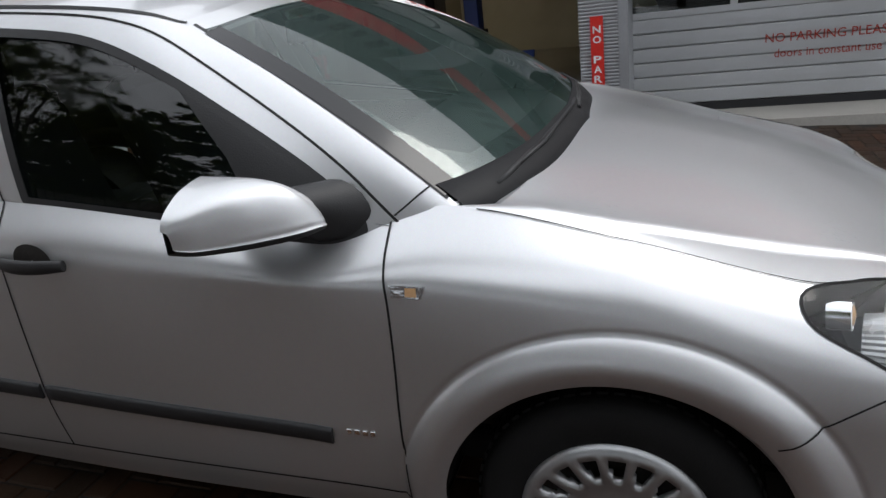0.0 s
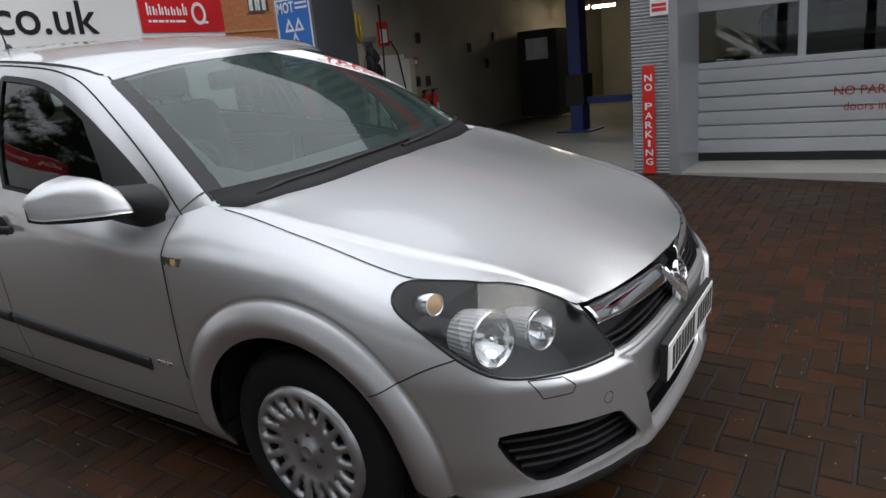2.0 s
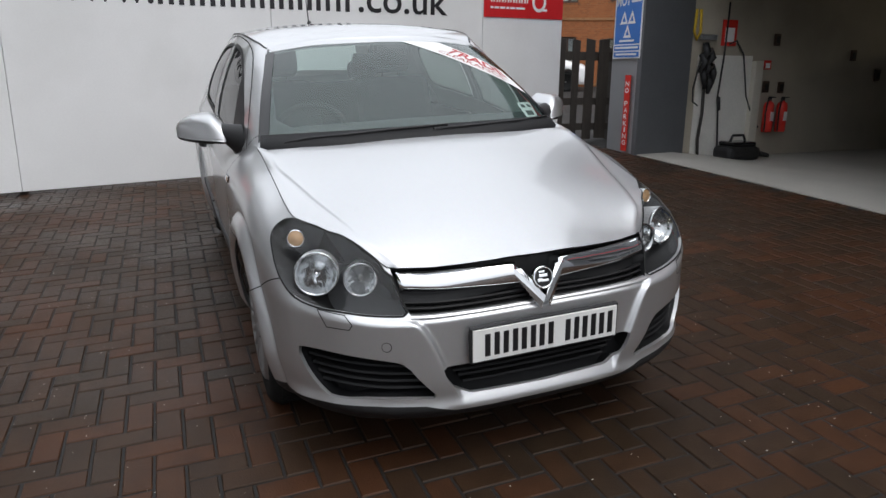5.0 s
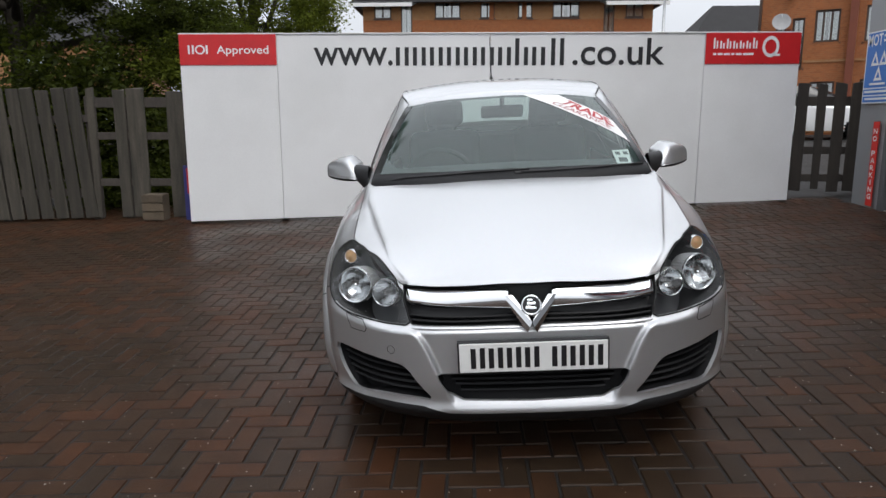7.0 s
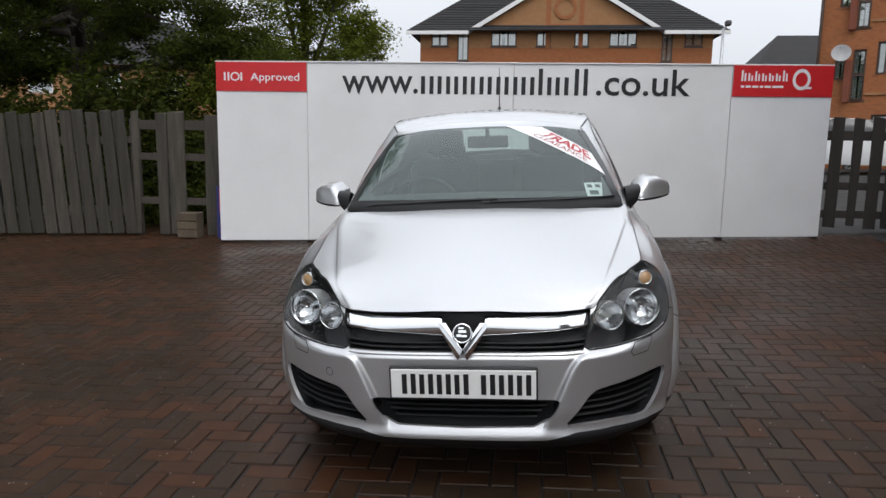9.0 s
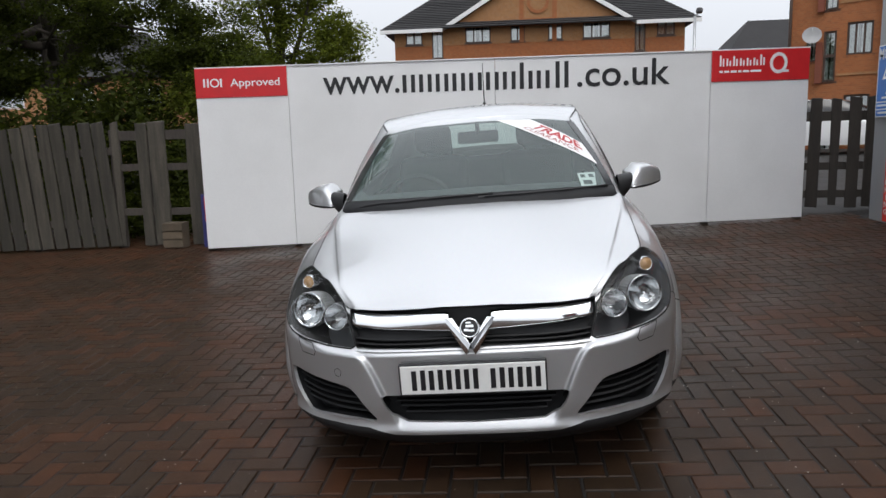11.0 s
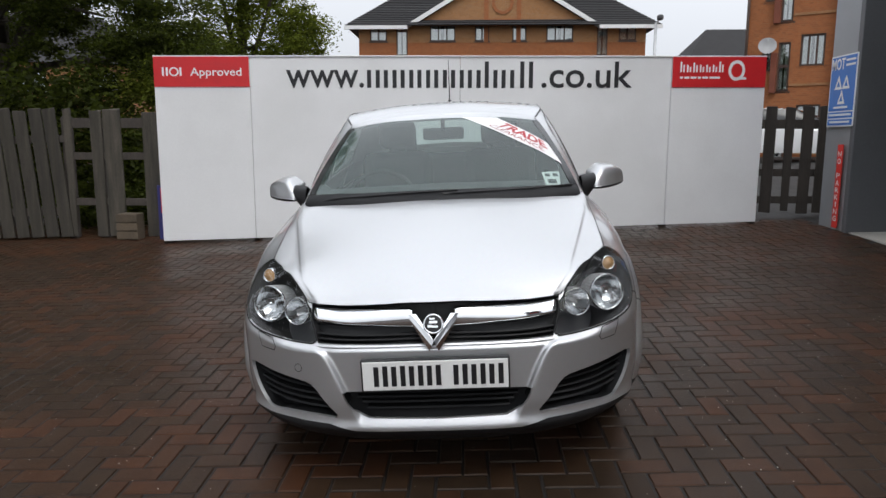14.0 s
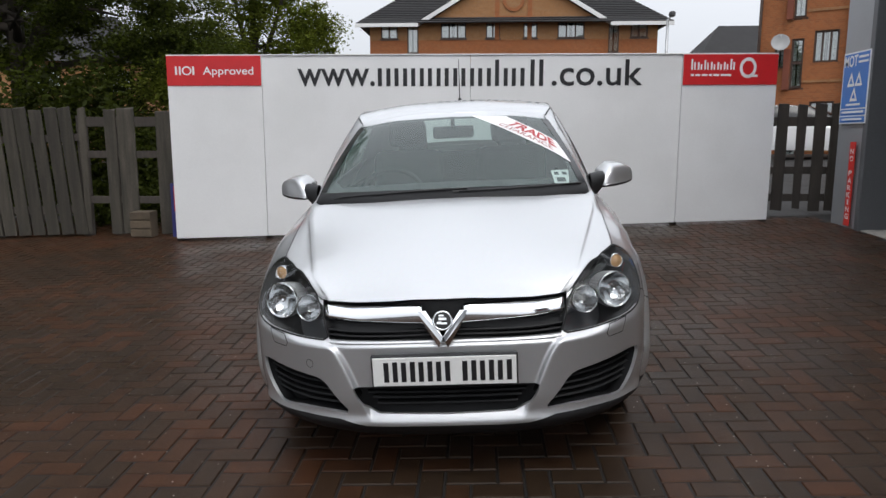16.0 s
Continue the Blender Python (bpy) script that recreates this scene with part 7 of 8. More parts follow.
for sx in (-1.2, 1.2):
    part("tyre", lathe(bmesh.new(), [(0.2, -0.10), (0.3, -0.09), (0.31, 0.0), (0.3, 0.09), (0.2, 0.10)], 24, axis="y", m=Matrix.Translation((sx, -0.72, 0.31))), M_RUBBER, root)
    part("tyre", lathe(bmesh.new(), [(0.2, -0.10), (0.3, -0.09), (0.31, 0.0), (0.3, 0.09), (0.2, 0.10)], 24, axis="y", m=Matrix.Translation((sx, 0.72, 0.31))), M_RUBBER, root)

# ---- painted arrow and small signs on the forecourt ----
M_ROADPAINT = material("worn_white_road_paint", (0.62, 0.62, 0.58), 0.6, vary=0.12, size=8, bump=0.3, dirt=(0.12, 0.10, 0.08), dirt_amount=0.5)
root = thing("painted_arrow", "worn white arrow painted on the paving blocks", "road marking", None, "", "structure")


def clipped(poly, rect):
    """The part of a convex polygon within an upright rectangle (x0, y0, x1, y1)."""
    for axis, limit, sign in ((0, rect[0], 1), (0, rect[2], -1), (1, rect[1], 1), (1, rect[3], -1)):
        out = []
        for p0, p1 in zip(poly, poly[1:] + poly[:1]):
            d0, d1 = (p0[axis] - limit) * sign, (p1[axis] - limit) * sign
            if d0 >= 0:
                out.append(p0)
            if d0 * d1 < 0:
                t = d0 / (d0 - d1)
                out.append((p0[0] + (p1[0] - p0[0]) * t, p0[1] + (p1[1] - p0[1]) * t))
        poly = out
        if len(poly) < 3:
            return []
    return poly


ARROW = [(-0.27, -2.80), (0.05, -3.05), (0.20, -2.90), (0.356, -2.457), (0.40, -2.335)]
bm = bmesh.new()
for i in range(-6, 8):
    for j in range(-34, -20):
        k = (i - j) % 4
        if k in (0, 3):
            cx, cy, hx, hy = (i * 0.1 + 0.1, j * 0.1 + 0.05, 0.0945, 0.0445) if k == 0 else (i * 0.1 + 0.05, j * 0.1 + 0.1, 0.0445, 0.0945)
            piece = clipped(ARROW, (cx - hx, cy - hy, cx + hx, cy + hy))
            if piece:
                bm.faces.new([bm.verts.new((x, y, gz(x, y) + 0.0042)) for x, y in piece])
bmesh.ops.recalc_face_normals(bm, faces=bm.faces)
part("arrow", bm, M_ROADPAINT, root)
root = thing("flag_sign", "narrow dark upright sign with white letters beside the fence", "sign")
part("panel", boxes(((-5.62, -7.20, 0.10), (-5.60, -6.97, 0.92)), bevel=0.003), M_BLACK, root)
for i, ch in enumerate("MOT"):
    lettering("letter", ch, M_LETTER, 0.11, 0.14, Matrix.Translation((-5.599, -7.14, 0.72 - 0.25 * i)) @ UP_FACING_X, root, "", 0.001, 0.01)
root = thing("cut_out_sign", "small red and blue sign edge behind the hoarding", "sign")
part("panel", boxes(((-4.98, -3.60, 0.10), (-4.96, -3.30, 0.75)), bevel=0.003), material("dark_blue_panel", (0.03, 0.03, 0.16), 0.5), root)
part("red_corner", boxes(((-4.958, -3.56, 0.42), (-4.952, -3.34, 0.72)), bevel=0.002), M_RED, root)


# ---- trees ----
def leaf_mesh(name, places, size, rng, mat):
    """Many small leaf blades, turned at random, as one mesh."""
    n = len(places)
    a = rng.normal(size=(n, 3)) * np.array([1, 1, 0.5])
    a /= np.linalg.norm(a, axis=1, keepdims=True)
    b = np.cross(a, rng.normal(size=(n, 3)))
    b /= np.linalg.norm(b, axis=1, keepdims=True) + 1e-9
    k = (size * rng.uniform(0.6, 1.4, n))[:, None]
    co = np.stack([places - a * k, places + b * k * 0.45, places + a * k, places - b * k * 0.45], 1).reshape(-1, 3)
    me = bpy.data.meshes.new(name)
    me.from_pydata(co.tolist(), [], np.arange(4 * n).reshape(-1, 4).tolist())
    me.materials.append(mat)
    return me


def tree(name, label, x, y, height, crown, leaf, leaf_mat, seed, count, lean=0.0, clumps=26, spread=1.0):
    """A forked trunk with limbs, and a crown of many small leaf blades in uneven clumps. crown: (centre dx, dy, z, rx, ry, rz) lobes."""
    rnd = random.Random(seed)
    rng = np.random.default_rng(seed)
    z0 = gz(x, y) - 0.05
    root = thing(name, label, "tree", Matrix.Translation((x, y, z0)), "trees behind the fence")
    bm = bmesh.new()
    fork = height * 0.32
    tube(bm, [(0, 0, 0), (0.03, 0.02, fork * 0.5), (lean * 0.4, 0.05, fork), (lean, 0.02, height * 0.75)], [0.17, 0.14, 0.12, 0.03], 12)
    part("trunk", bm, M_BARK, root, "dark rough trunk")
    for cx, cy, cz, rx, ry, rz in crown:
        bm = bmesh.new()
        a = Vector((lean * 0.4, 0.05, fork * rnd.uniform(0.7, 1.2)))
        b = Vector((cx, cy, cz))
        midp = a.lerp(b, 0.5) + Vector((rnd.uniform(-0.2, 0.2), rnd.uniform(-0.2, 0.2), 0.15))
        tube(bm, [a, midp, b], [0.08, 0.05, 0.015], 8)
        for _ in range(4):
            c = a.lerp(b, rnd.uniform(0.4, 0.9))
            d = c + Vector((rnd.uniform(-rx, rx), rnd.uniform(-ry, ry), rnd.uniform(-rz * 0.4, rz))) * 0.8
            tube(bm, [c, c.lerp(d, 0.5) + Vector((0, 0, 0.08)), d], [0.025, 0.016, 0.006], 6)
        part("limb", bm, M_BARK, root, "dark limb")
    per = count // len(crown)
    places = []
    for cx, cy, cz, rx, ry, rz in crown:
        u = rng.normal(size=(clumps, 3))
        u *= (rng.uniform(0.45, 1.0, (clumps, 1)) / np.linalg.norm(u, axis=1, keepdims=True))
        mids_ = np.array([cx, cy, cz]) + u * np.array([rx, ry, rz])
        wide = rng.uniform(0.22, 0.5, clumps) * spread
        pick_ = rng.integers(clumps, size=per)
        places.append(mids_[pick_] + rng.normal(size=(per, 3)) * (wide[pick_] * 0.55)[:, None] * np.array([1, 1, 0.55]))
    me = leaf_mesh("crown", np.concatenate(places), leaf, rng, leaf_mat)
    ob = new("crown", me)
    ob.parent = root
    ob["label"] = "uneven leafy crown"
    return root


tree("broadleaf_tree", "large dark green broadleaf tree overhanging the timber fence", -8.3, -7.6, 9.5,
     [(0.6, 0.2, 3.3, 1.6, 1.8, 1.0), (0.4, -2.2, 3.2, 1.6, 1.6, 1.1), (0.3, 2.0, 3.2, 1.5, 1.5, 0.9), (0.2, 0.4, 4.8, 1.9, 2.2, 1.2), (0.6, 3.0, 2.5, 0.9, 0.9, 0.6), (0.2, -3.6, 4.4, 1.6, 1.6, 1.4), (0.0, 2.4, 4.9, 1.5, 1.4, 1.2),
      (0.5, -1.2, 2.5, 1.2, 1.4, 0.5), (0.0, -0.6, 6.8, 2.2, 2.4, 1.2), (0.0, 0.8, 8.4, 2.0, 2.2, 1.3), (-0.2, -2.8, 6.6, 1.8, 1.8, 1.3), (0.0, 2.7, 6.6, 1.6, 1.6, 1.1)], 0.030, M_LEAF, 11, 240000, clumps=44, spread=0.72)
tree("birch_tree", "lighter green birch with a loose ragged crown behind the hoarding", -13.6, -5.3, 7.5,
     [(0, -0.3, 3.6, 1.1, 1.3, 1.3), (0, 0.7, 3.2, 0.9, 1.0, 1.1), (0.2, -1.2, 3.3, 1.0, 1.2, 1.2), (0, -0.6, 5.4, 1.0, 1.1, 1.3), (0, 0.35, 4.5, 0.8, 0.7, 0.8), (0.3, 1.2, 2.6, 0.7, 0.7, 0.6), (0.2, 1.55, 3.6, 0.6, 0.6, 0.7), (0, 1.0, 5.2, 0.7, 0.7, 0.9)], 0.036, M_LEAF2, 12, 64000, clumps=40, spread=0.8)
tree("broadleaf_tree", "dark green broadleaf tree further along the fence", -11.5, -12.0, 7.5,
     [(0, 0, 3.8, 2.0, 2.4, 1.3), (0, -2.5, 4.2, 2.0, 2.0, 1.6), (0, 2.2, 4.2, 1.6, 1.6, 1.3), (0, 0, 5.8, 2.0, 2.4, 1.3)], 0.11, M_LEAF, 13, 12000)
for k, (tx, ty, th) in enumerate(((7.0, -12.2, 13.0), (2.6, -12.8, 14.5), (-1.8, -12.4, 13.5), (-7.0, -13.6, 14.5), (-12.5, -15.5, 13.0), (4.9, -14.6, 14.0), (0.4, -15.0, 15.0), (-4.4, -15.2, 14.5), (9.6, -13.8, 13.5))):
    tree("broadleaf_tree", "dark green broadleaf tree across the yard, mirrored in the car windows", tx, ty, th,
         [(0, 0, th * 0.36, 2.1, 1.9, th * 0.2), (0, -1.4, th * 0.6, 1.9, 1.5, th * 0.2), (0.3, 1.4, th * 0.55, 1.9, 1.5, th * 0.2), (-1.4, 0, th * 0.7, 1.5, 1.4, th * 0.19), (1.4, 0.2, th * 0.64, 1.5, 1.4, th * 0.19), (0.2, 0, th * 0.85, 1.5, 1.4, th * 0.14)], 0.19, M_LEAF, 40 + k, 13000)
def hedge(label, x, y, leaf, mat, seed, places):
    root = thing("hedge", label, "shrub", Matrix.Translation((x, y, 0.0)), "", "stuff")
    rng = np.random.default_rng(seed)
    ob = new("leaves", leaf_mesh("leaves", places(rng), leaf, rng, mat))
    ob.parent = root
    ob["kind"] = "stuff"


hedge("dense dark green shrubs behind the close-boarded fence", -7.0, -6.6, 0.050, M_LEAF, 21,
      lambda r: (lambda y: np.stack([r.normal(size=40000) * 0.4, y, r.uniform(0.05, 1.0, 40000) ** 0.8 * (1.95 + 0.35 * np.sin(2.1 * y) + 0.28 * np.sin(5.3 * y + 1) + 0.12 * r.normal(size=40000))], -1))(r.uniform(-3.0, 2.2, 40000)))
hedge("dark straggling shrubs behind the open timber fence", -6.6, -4.6, 0.035, M_LEAF, 8,
      lambda r: np.stack([r.normal(size=8000) * 0.3, r.uniform(-1.2, 1.0, 8000), np.abs(r.normal(size=8000)) * 0.36 + 0.05], -1))
hedge("soft yellow-green bush hanging over the open timber fence", -7.4, -4.3, 0.032, M_LEAF2, 9,
      lambda r: np.stack([r.normal(size=9000) * 0.3, r.normal(size=9000) * 0.42, r.normal(size=9000) * 0.17 + 2.02], -1))


# ---- houses behind ----
def window_unit(parent, x, y, z, w, h, panes, frame_mat, t=0.07):
    """A framed window set in a wall that faces +x; (y, z) is its lower left corner."""
    # near-black board behind the panes stands for the shade of the room
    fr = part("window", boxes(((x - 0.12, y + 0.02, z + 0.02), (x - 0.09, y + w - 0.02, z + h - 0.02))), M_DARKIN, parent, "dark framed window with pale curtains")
    bars = [((x - 0.02, y, z), (x + 0.05, y + t, z + h)), ((x - 0.02, y + w - t, z), (x + 0.05, y + w, z + h)), ((x - 0.02, y + t, z), (x + 0.05, y + w - t, z + t)), ((x - 0.02, y + t, z + h - t), (x + 0.05, y + w - t, z + h))]
    bars += [((x - 0.02, y + w * k / panes - t / 2, z + t), (x + 0.045, y + w * k / panes + t / 2, z + h - t)) for k in range(1, panes)]
    for lo, hi in bars:
        part("frame_bar", boxes((lo, hi)), frame_mat, fr)
    for k in range(panes):
        a, b = y + w * k / panes + 0.03, y + w * (k + 1) / panes - 0.03
        part("pane", boxes(((x - 0.004, a, z + 0.05), (x, b, z + h - 0.05))), M_PANE, fr).visible_shadow = False
    for a, b in ((y + 0.05, y + w * 0.42), (y + w * 0.56, y + w - 0.05)):
        part("curtain", boxes(((x - 0.035, a, z + 0.05), (x - 0.022, b, z + h - 0.05))), M_CURTAIN, fr, "pale net curtain")
    part("sill", boxes(((x, y - 0.06, z - 0.07), (x + 0.10, y + w + 0.06, z))), frame_mat, fr)


def wall_with_openings(parent, x, y0, y1, z0, z1, holes, mat, thick=0.3):
    """A wall facing +x whose openings go through it."""
    ys = sorted({y0, y1, *[q for h in holes for q in (h[0], h[0] + h[2]) if y0 < q < y1]})
    zs = sorted({z0, z1, *[q for h in holes for q in (h[1], h[1] + h[3]) if z0 < q < z1]})
    bm = bmesh.new()
    for a, b in zip(ys, ys[1:]):
        for c, d in zip(zs, zs[1:]):
            cy, cz = (a + b) / 2, (c + d) / 2
            if any(h[0] < cy < h[0] + h[2] and h[1] < cz < h[1] + h[3] for h in holes):
                continue
            box(bm, (x - thick, a, c), (x, b, d))
    bmesh.ops.remove_doubles(bm, verts=bm.verts, dist=0.001)
    part("wall", bm, mat, parent, "brick wall")


def apartment_house():
    root = thing("apartment_house", "yellow and red brick apartment house with a gabled dark tiled roof", "house")
    X, L, R_, EZ = -38.0, -6.24, 10.14, 7.75
    k = 0.0323
    py = lambda px: L + (px - 655) * k
    wins = [(py(675), 6.90, 0.97, 0.88, 2), (py(722), 6.1, 0.65, 1.6, 1), (py(782), 6.90, 1.45, 0.90, 3), (py(862), 6.90, 0.80, 0.90, 2), (py(928), 6.90, 0.80, 0.90, 2),
            (py(988), 6.90, 1.52, 0.90, 3), (py(1077), 6.1, 0.60, 1.6, 1), (py(1115), 6.90, 0.97, 0.88, 2)]
    low = [(a, 3.9, w, 1.1, n) for a, z, w, h, n in wins]
    wall_with_openings(root, X, L, R_, 6.82, EZ, [w[:4] for w in wins], M_BRICK)
    wall_with_openings(root, X, L, R_, 0.0, 6.818, [w[:4] for w in wins + low], M_BRICKRED)
    for a, z, w, h, n in wins + low:
        window_unit(root, X - 0.06, a, z, w, h, n, M_BROWN)
    # gable
    g0, g1, gm = -3.1, 7.1, 2.0
    apex = EZ + 5.1 * 0.59
    bm = bmesh.new()
    a = [bm.verts.new((X + dx, y, z)) for dx in (0.012, -0.3) for y, z in ((g0, EZ), (g1, EZ), (gm, apex))]
    bm.faces.new(a[:3])
    bm.faces.new(a[3:][::-1])
    for i in range(3):
        bm.faces.new((a[i], a[(i + 1) % 3], a[3 + (i + 1) % 3], a[3 + i]))
    part("gable", bm, M_BRICK, root, "yellow brick gable")
    bm = bmesh.new()
    for y0, w in ((gm - 1.05, 0.25), (gm + 0.80, 0.25)):
        box(bm, (X, y0, 6.83), (X + 0.06, y0 + w, apex - 0.9))
    box(bm, (X, gm - 1.05, 7.95), (X + 0.055, gm + 1.05, 8.12))
    box(bm, (X, gm - 2.0, 7.72), (X + 0.05, gm + 2.0, 7.90))
    part("brick_band", bm, M_BRICKRED, root, "red brick bands")
    bm = bmesh.new()
    for k_ in range(20):
        t0, t1 = (math.pi * 2 * (k_ + q) / 20 for q in (0, 1))
        p = lambda t, r: (X + 0.075, gm + r * math.cos(t), 9.0 + r * math.sin(t))
        bm.faces.new([bm.verts.new(p(*q)) for q in ((t0, 0.62), (t1, 0.62), (t1, 0.45), (t0, 0.45))])
    part("brick_ring", bm, M_BRICKRED, root, "red brick ring")
    for s_, y0, y1 in ((1, g0, gm), (-1, g1, gm)):
        bm = bmesh.new()
        for q in range(1):
            a = [(y0 - 0.35 * s_, EZ - 0.2), (y1, apex + 0.01)]
            vs_ = [bm.verts.new((X + dx, y, z + dz)) for dx in (0.30, 0.22) for (y, z) in a for dz in (0.0, 0.26)]
            for f in ((0, 2, 3, 1), (4, 5, 7, 6), (0, 1, 5, 4), (2, 6, 7, 3), (1, 3, 7, 5), (0, 4, 6, 2)):
                bm.faces.new([vs_[i] for i in f])
        bmesh.ops.recalc_face_normals(bm, faces=bm.faces)
        part("bargeboard", bm, M_TRIM, root, "white bargeboard")
    # roofs in overlapping courses of tiles
    def slope(name, a0, a1, b0, b1, rows=26):
        a0, a1, b0, b1 = (Vector(q) for q in (a0, a1, b0, b1))
        nrm = (a1 - a0).cross(b0 - a0).normalized()
        if nrm.z < 0:
            nrm = -nrm
        bm = bmesh.new()
        flat = (a0, a1, b1, b0) if (b1 - b0).length > 0.01 else (a0, a1, b0)
        bm.faces.new([bm.verts.new(v - nrm * 0.02) for v in flat])
        base = part(name, bm, M_ROOF, root, "dark tiled roof")
        for i in range(rows):
            t0, t1 = i / rows, (i + 1.1) / rows
            l0, r0 = a0.lerp(b0, t0) + nrm * 0.05, a1.lerp(b1, t0) + nrm * 0.05
            l1, r1 = a0.lerp(b0, min(t1, 1)), a1.lerp(b1, min(t1, 1))
            bm = bmesh.new()
            q = [bm.verts.new(v) for v in (l0, r0, r1, l1, l0 - nrm * 0.05, r0 - nrm * 0.05)]
            bm.faces.new(q[:4])
            bm.faces.new((q[4], q[5], q[1], q[0]))
            part("tile_course", bm, M_ROOF, base)
    ridge = 11.2
    slope("roof", (X + 0.6, L - 0.7, EZ - 0.05), (X + 0.6, R_ + 0.7, EZ - 0.05), (X - 5, L + 3.2, ridge), (X - 5, R_ - 3.2, ridge))
    slope("roof", (X + 0.6, L - 0.7, EZ - 0.05), (X - 10.6, L - 0.7, EZ - 0.05), (X - 5, L + 3.2, ridge), (X - 5, L + 3.2, ridge))
    slope("roof", (X - 10.6, R_ + 0.7, EZ - 0.05), (X + 0.6, R_ + 0.7, EZ - 0.05), (X - 5, R_ - 3.2, ridge), (X - 5, R_ - 3.2, ridge))
    slope("roof", (X + 0.30, g0 - 0.3, EZ), (X - 6, g0 - 0.3, EZ), (X + 0.30, gm, apex + 0.2), (X - 6, gm, apex + 0.2))
    slope("roof", (X - 6, g1 + 0.3, EZ), (X + 0.30, g1 + 0.3, EZ), (X - 6, gm, apex + 0.2), (X + 0.30, gm, apex + 0.2))
    for a, b in ((L - 0.75, g0 - 0.3), (g1 + 0.3, R_ + 0.75)):
        part("gutter", boxes(((X + 0.5, a, EZ - 0.25), (X + 0.62, b, EZ - 0.05))), M_TRIM, root, "white gutter")
        part("soffit", boxes(((X, a + 0.1, EZ - 0.12), (X + 0.5, b - 0.1, EZ - 0.06))), M_TRIM, root)
    for y0, y1 in ((L, L + 0.3), (R_ - 0.3, R_)):
        part("side_wall", boxes(((X - 10, y0, 0.0), (X - 0.302, y1, EZ))), M_BRICKRED, root)
    part("rear_wall", boxes(((X - 10.3, L, 0.0), (X - 10, R_, EZ))), M_BRICKRED, root)


apartment_house()
root = thing("camera_mast", "slim grey steel mast with a camera at its top", "mast", Matrix.Translation((-30.0, 8.62, 0.0)))
part("pole", tube(bmesh.new(), [(0, 0, 0), (0, 0, 6.6)], [0.09, 0.06], 12), M_STEEL, root)
part("arm", tube(bmesh.new(), [(0, 0, 6.55), (0, 0.15, 6.75)], 0.04, 8), M_STEEL, root)
part("camera_head", box(bmesh.new(), (-0.15, 0.05, 6.70), (0.15, 0.32, 6.95), 0.08), M_LAMPBODY, root)


def corner_block():
    root = thing("brick_block", "tall orange-red brick block of flats with brown window frames", "block of flats", Matrix.Translation((-18.49, 10.37, 0.0)) @ pose(0, 0, 0, 0, 0, -30))
    wins, tall = [], []
    for k in range(4):
        top = 2.37 + 2.06 * k
        wins += [(-1.43, top - 1.03, 0.30, 0.74, 1), (-0.37, top - 0.92, 0.66, 0.92, 3), (0.93, top - 0.96, 0.56, 1.0, 2), (2.5, top - 0.92, 0.66, 0.92, 3), (4.6, top - 0.92, 0.66, 0.92, 3)]
        tall += [(-0.97, max(top - 1.64, 0.7), 0.34, 1.45 if k else 1.4, 1)]
    wall_with_openings(root, 0.0, -1.92, 8.0, 0.0, 9.4, [w[:4] for w in wins + tall], M_BRICKRED)
    for a, z, w, h, n in wins:
        window_unit(root, -0.10, a, z, w, h, n, M_BROWN, 0.055)
    for a, z, w, h, n in tall:
        window_unit(root, -0.10, a, z, w, h, n, M_BROWN, 0.055)
        part("transom", boxes(((-0.13, a + 0.05, z + h * 0.48), (-0.045, a + w - 0.05, z + h * 0.48 + 0.09))), M_BROWN, root, "brown transom")
    for k in range(4):
        top = 2.37 + 2.06 * k
        part("oriel_panel", boxes(((0.002, -1.15, max(top - 1.70, 0.05)), (0.16, -0.975, top - 0.50)), bevel=0.01), M_PANELRED, root, "dull red boarded panel beside a window")
        part("string_course", boxes(((0.002, -0.60, top - 1.50), (0.03, 0.52, top - 1.43)), ((0.002, 0.74, top - 1.50), (0.03, 8.0, top - 1.43))), M_BRICK, root, "paler brick course")
    part("side_wall", boxes(((-9.0, -1.92, 0.0), (-0.302, -1.62, 9.4))), M_BRICKRED, root)
    part("far_wall", boxes(((-9.0, 7.7, 0.0), (-0.302, 8.0, 9.4)), ((-9.3, -1.92, 0.0), (-9.0, 8.0, 9.4))), M_BRICKRED, root)
    part("pier", boxes(((0.002, 0.53, 0.0), (0.22, 0.73, 9.4)), bevel=0.01), M_PANELRED, root, "projecting darker brick pier")
    part("downpipe", tube(bmesh.new(), [(0.05, -1.88, 0.0), (0.05, -1.88, 9.3)], 0.045, 8), M_BROWN, root, "dark downpipe")
    part("roof", boxes(((-9.4, -2.2, 9.4), (0.5, 8.3, 9.65))), M_ROOF, root)
    dish = thing("satellite_dish", "pale grey satellite dish fixed to the brick block", "satellite dish", Matrix.Translation((-18.75, 9.10, 4.12)) @ pose(0, 0, 0, 0, 70, -20) @ Matrix.Scale(0.72, 4))
    part("dish", lathe(bmesh.new(), [(0.001, -0.10), (0.15, -0.085), (0.27, -0.045), (0.35, 0.0), (0.36, 0.0), (0.27, -0.06), (0.15, -0.10), (0.001, -0.115)], 32), M_DISH, dish)
    part("feed_arm", tube(bmesh.new(), [(-0.33, 0, -0.02), (-0.1, 0, 0.30), (0.0, 0, 0.36)], 0.015, 8), M_STEEL, dish)
    part("bracket", tube(bmesh.new(), [(0, 0, -0.11), (0.05, 0.2, -0.5)], 0.025, 8), M_STEEL, dish)


corner_block()


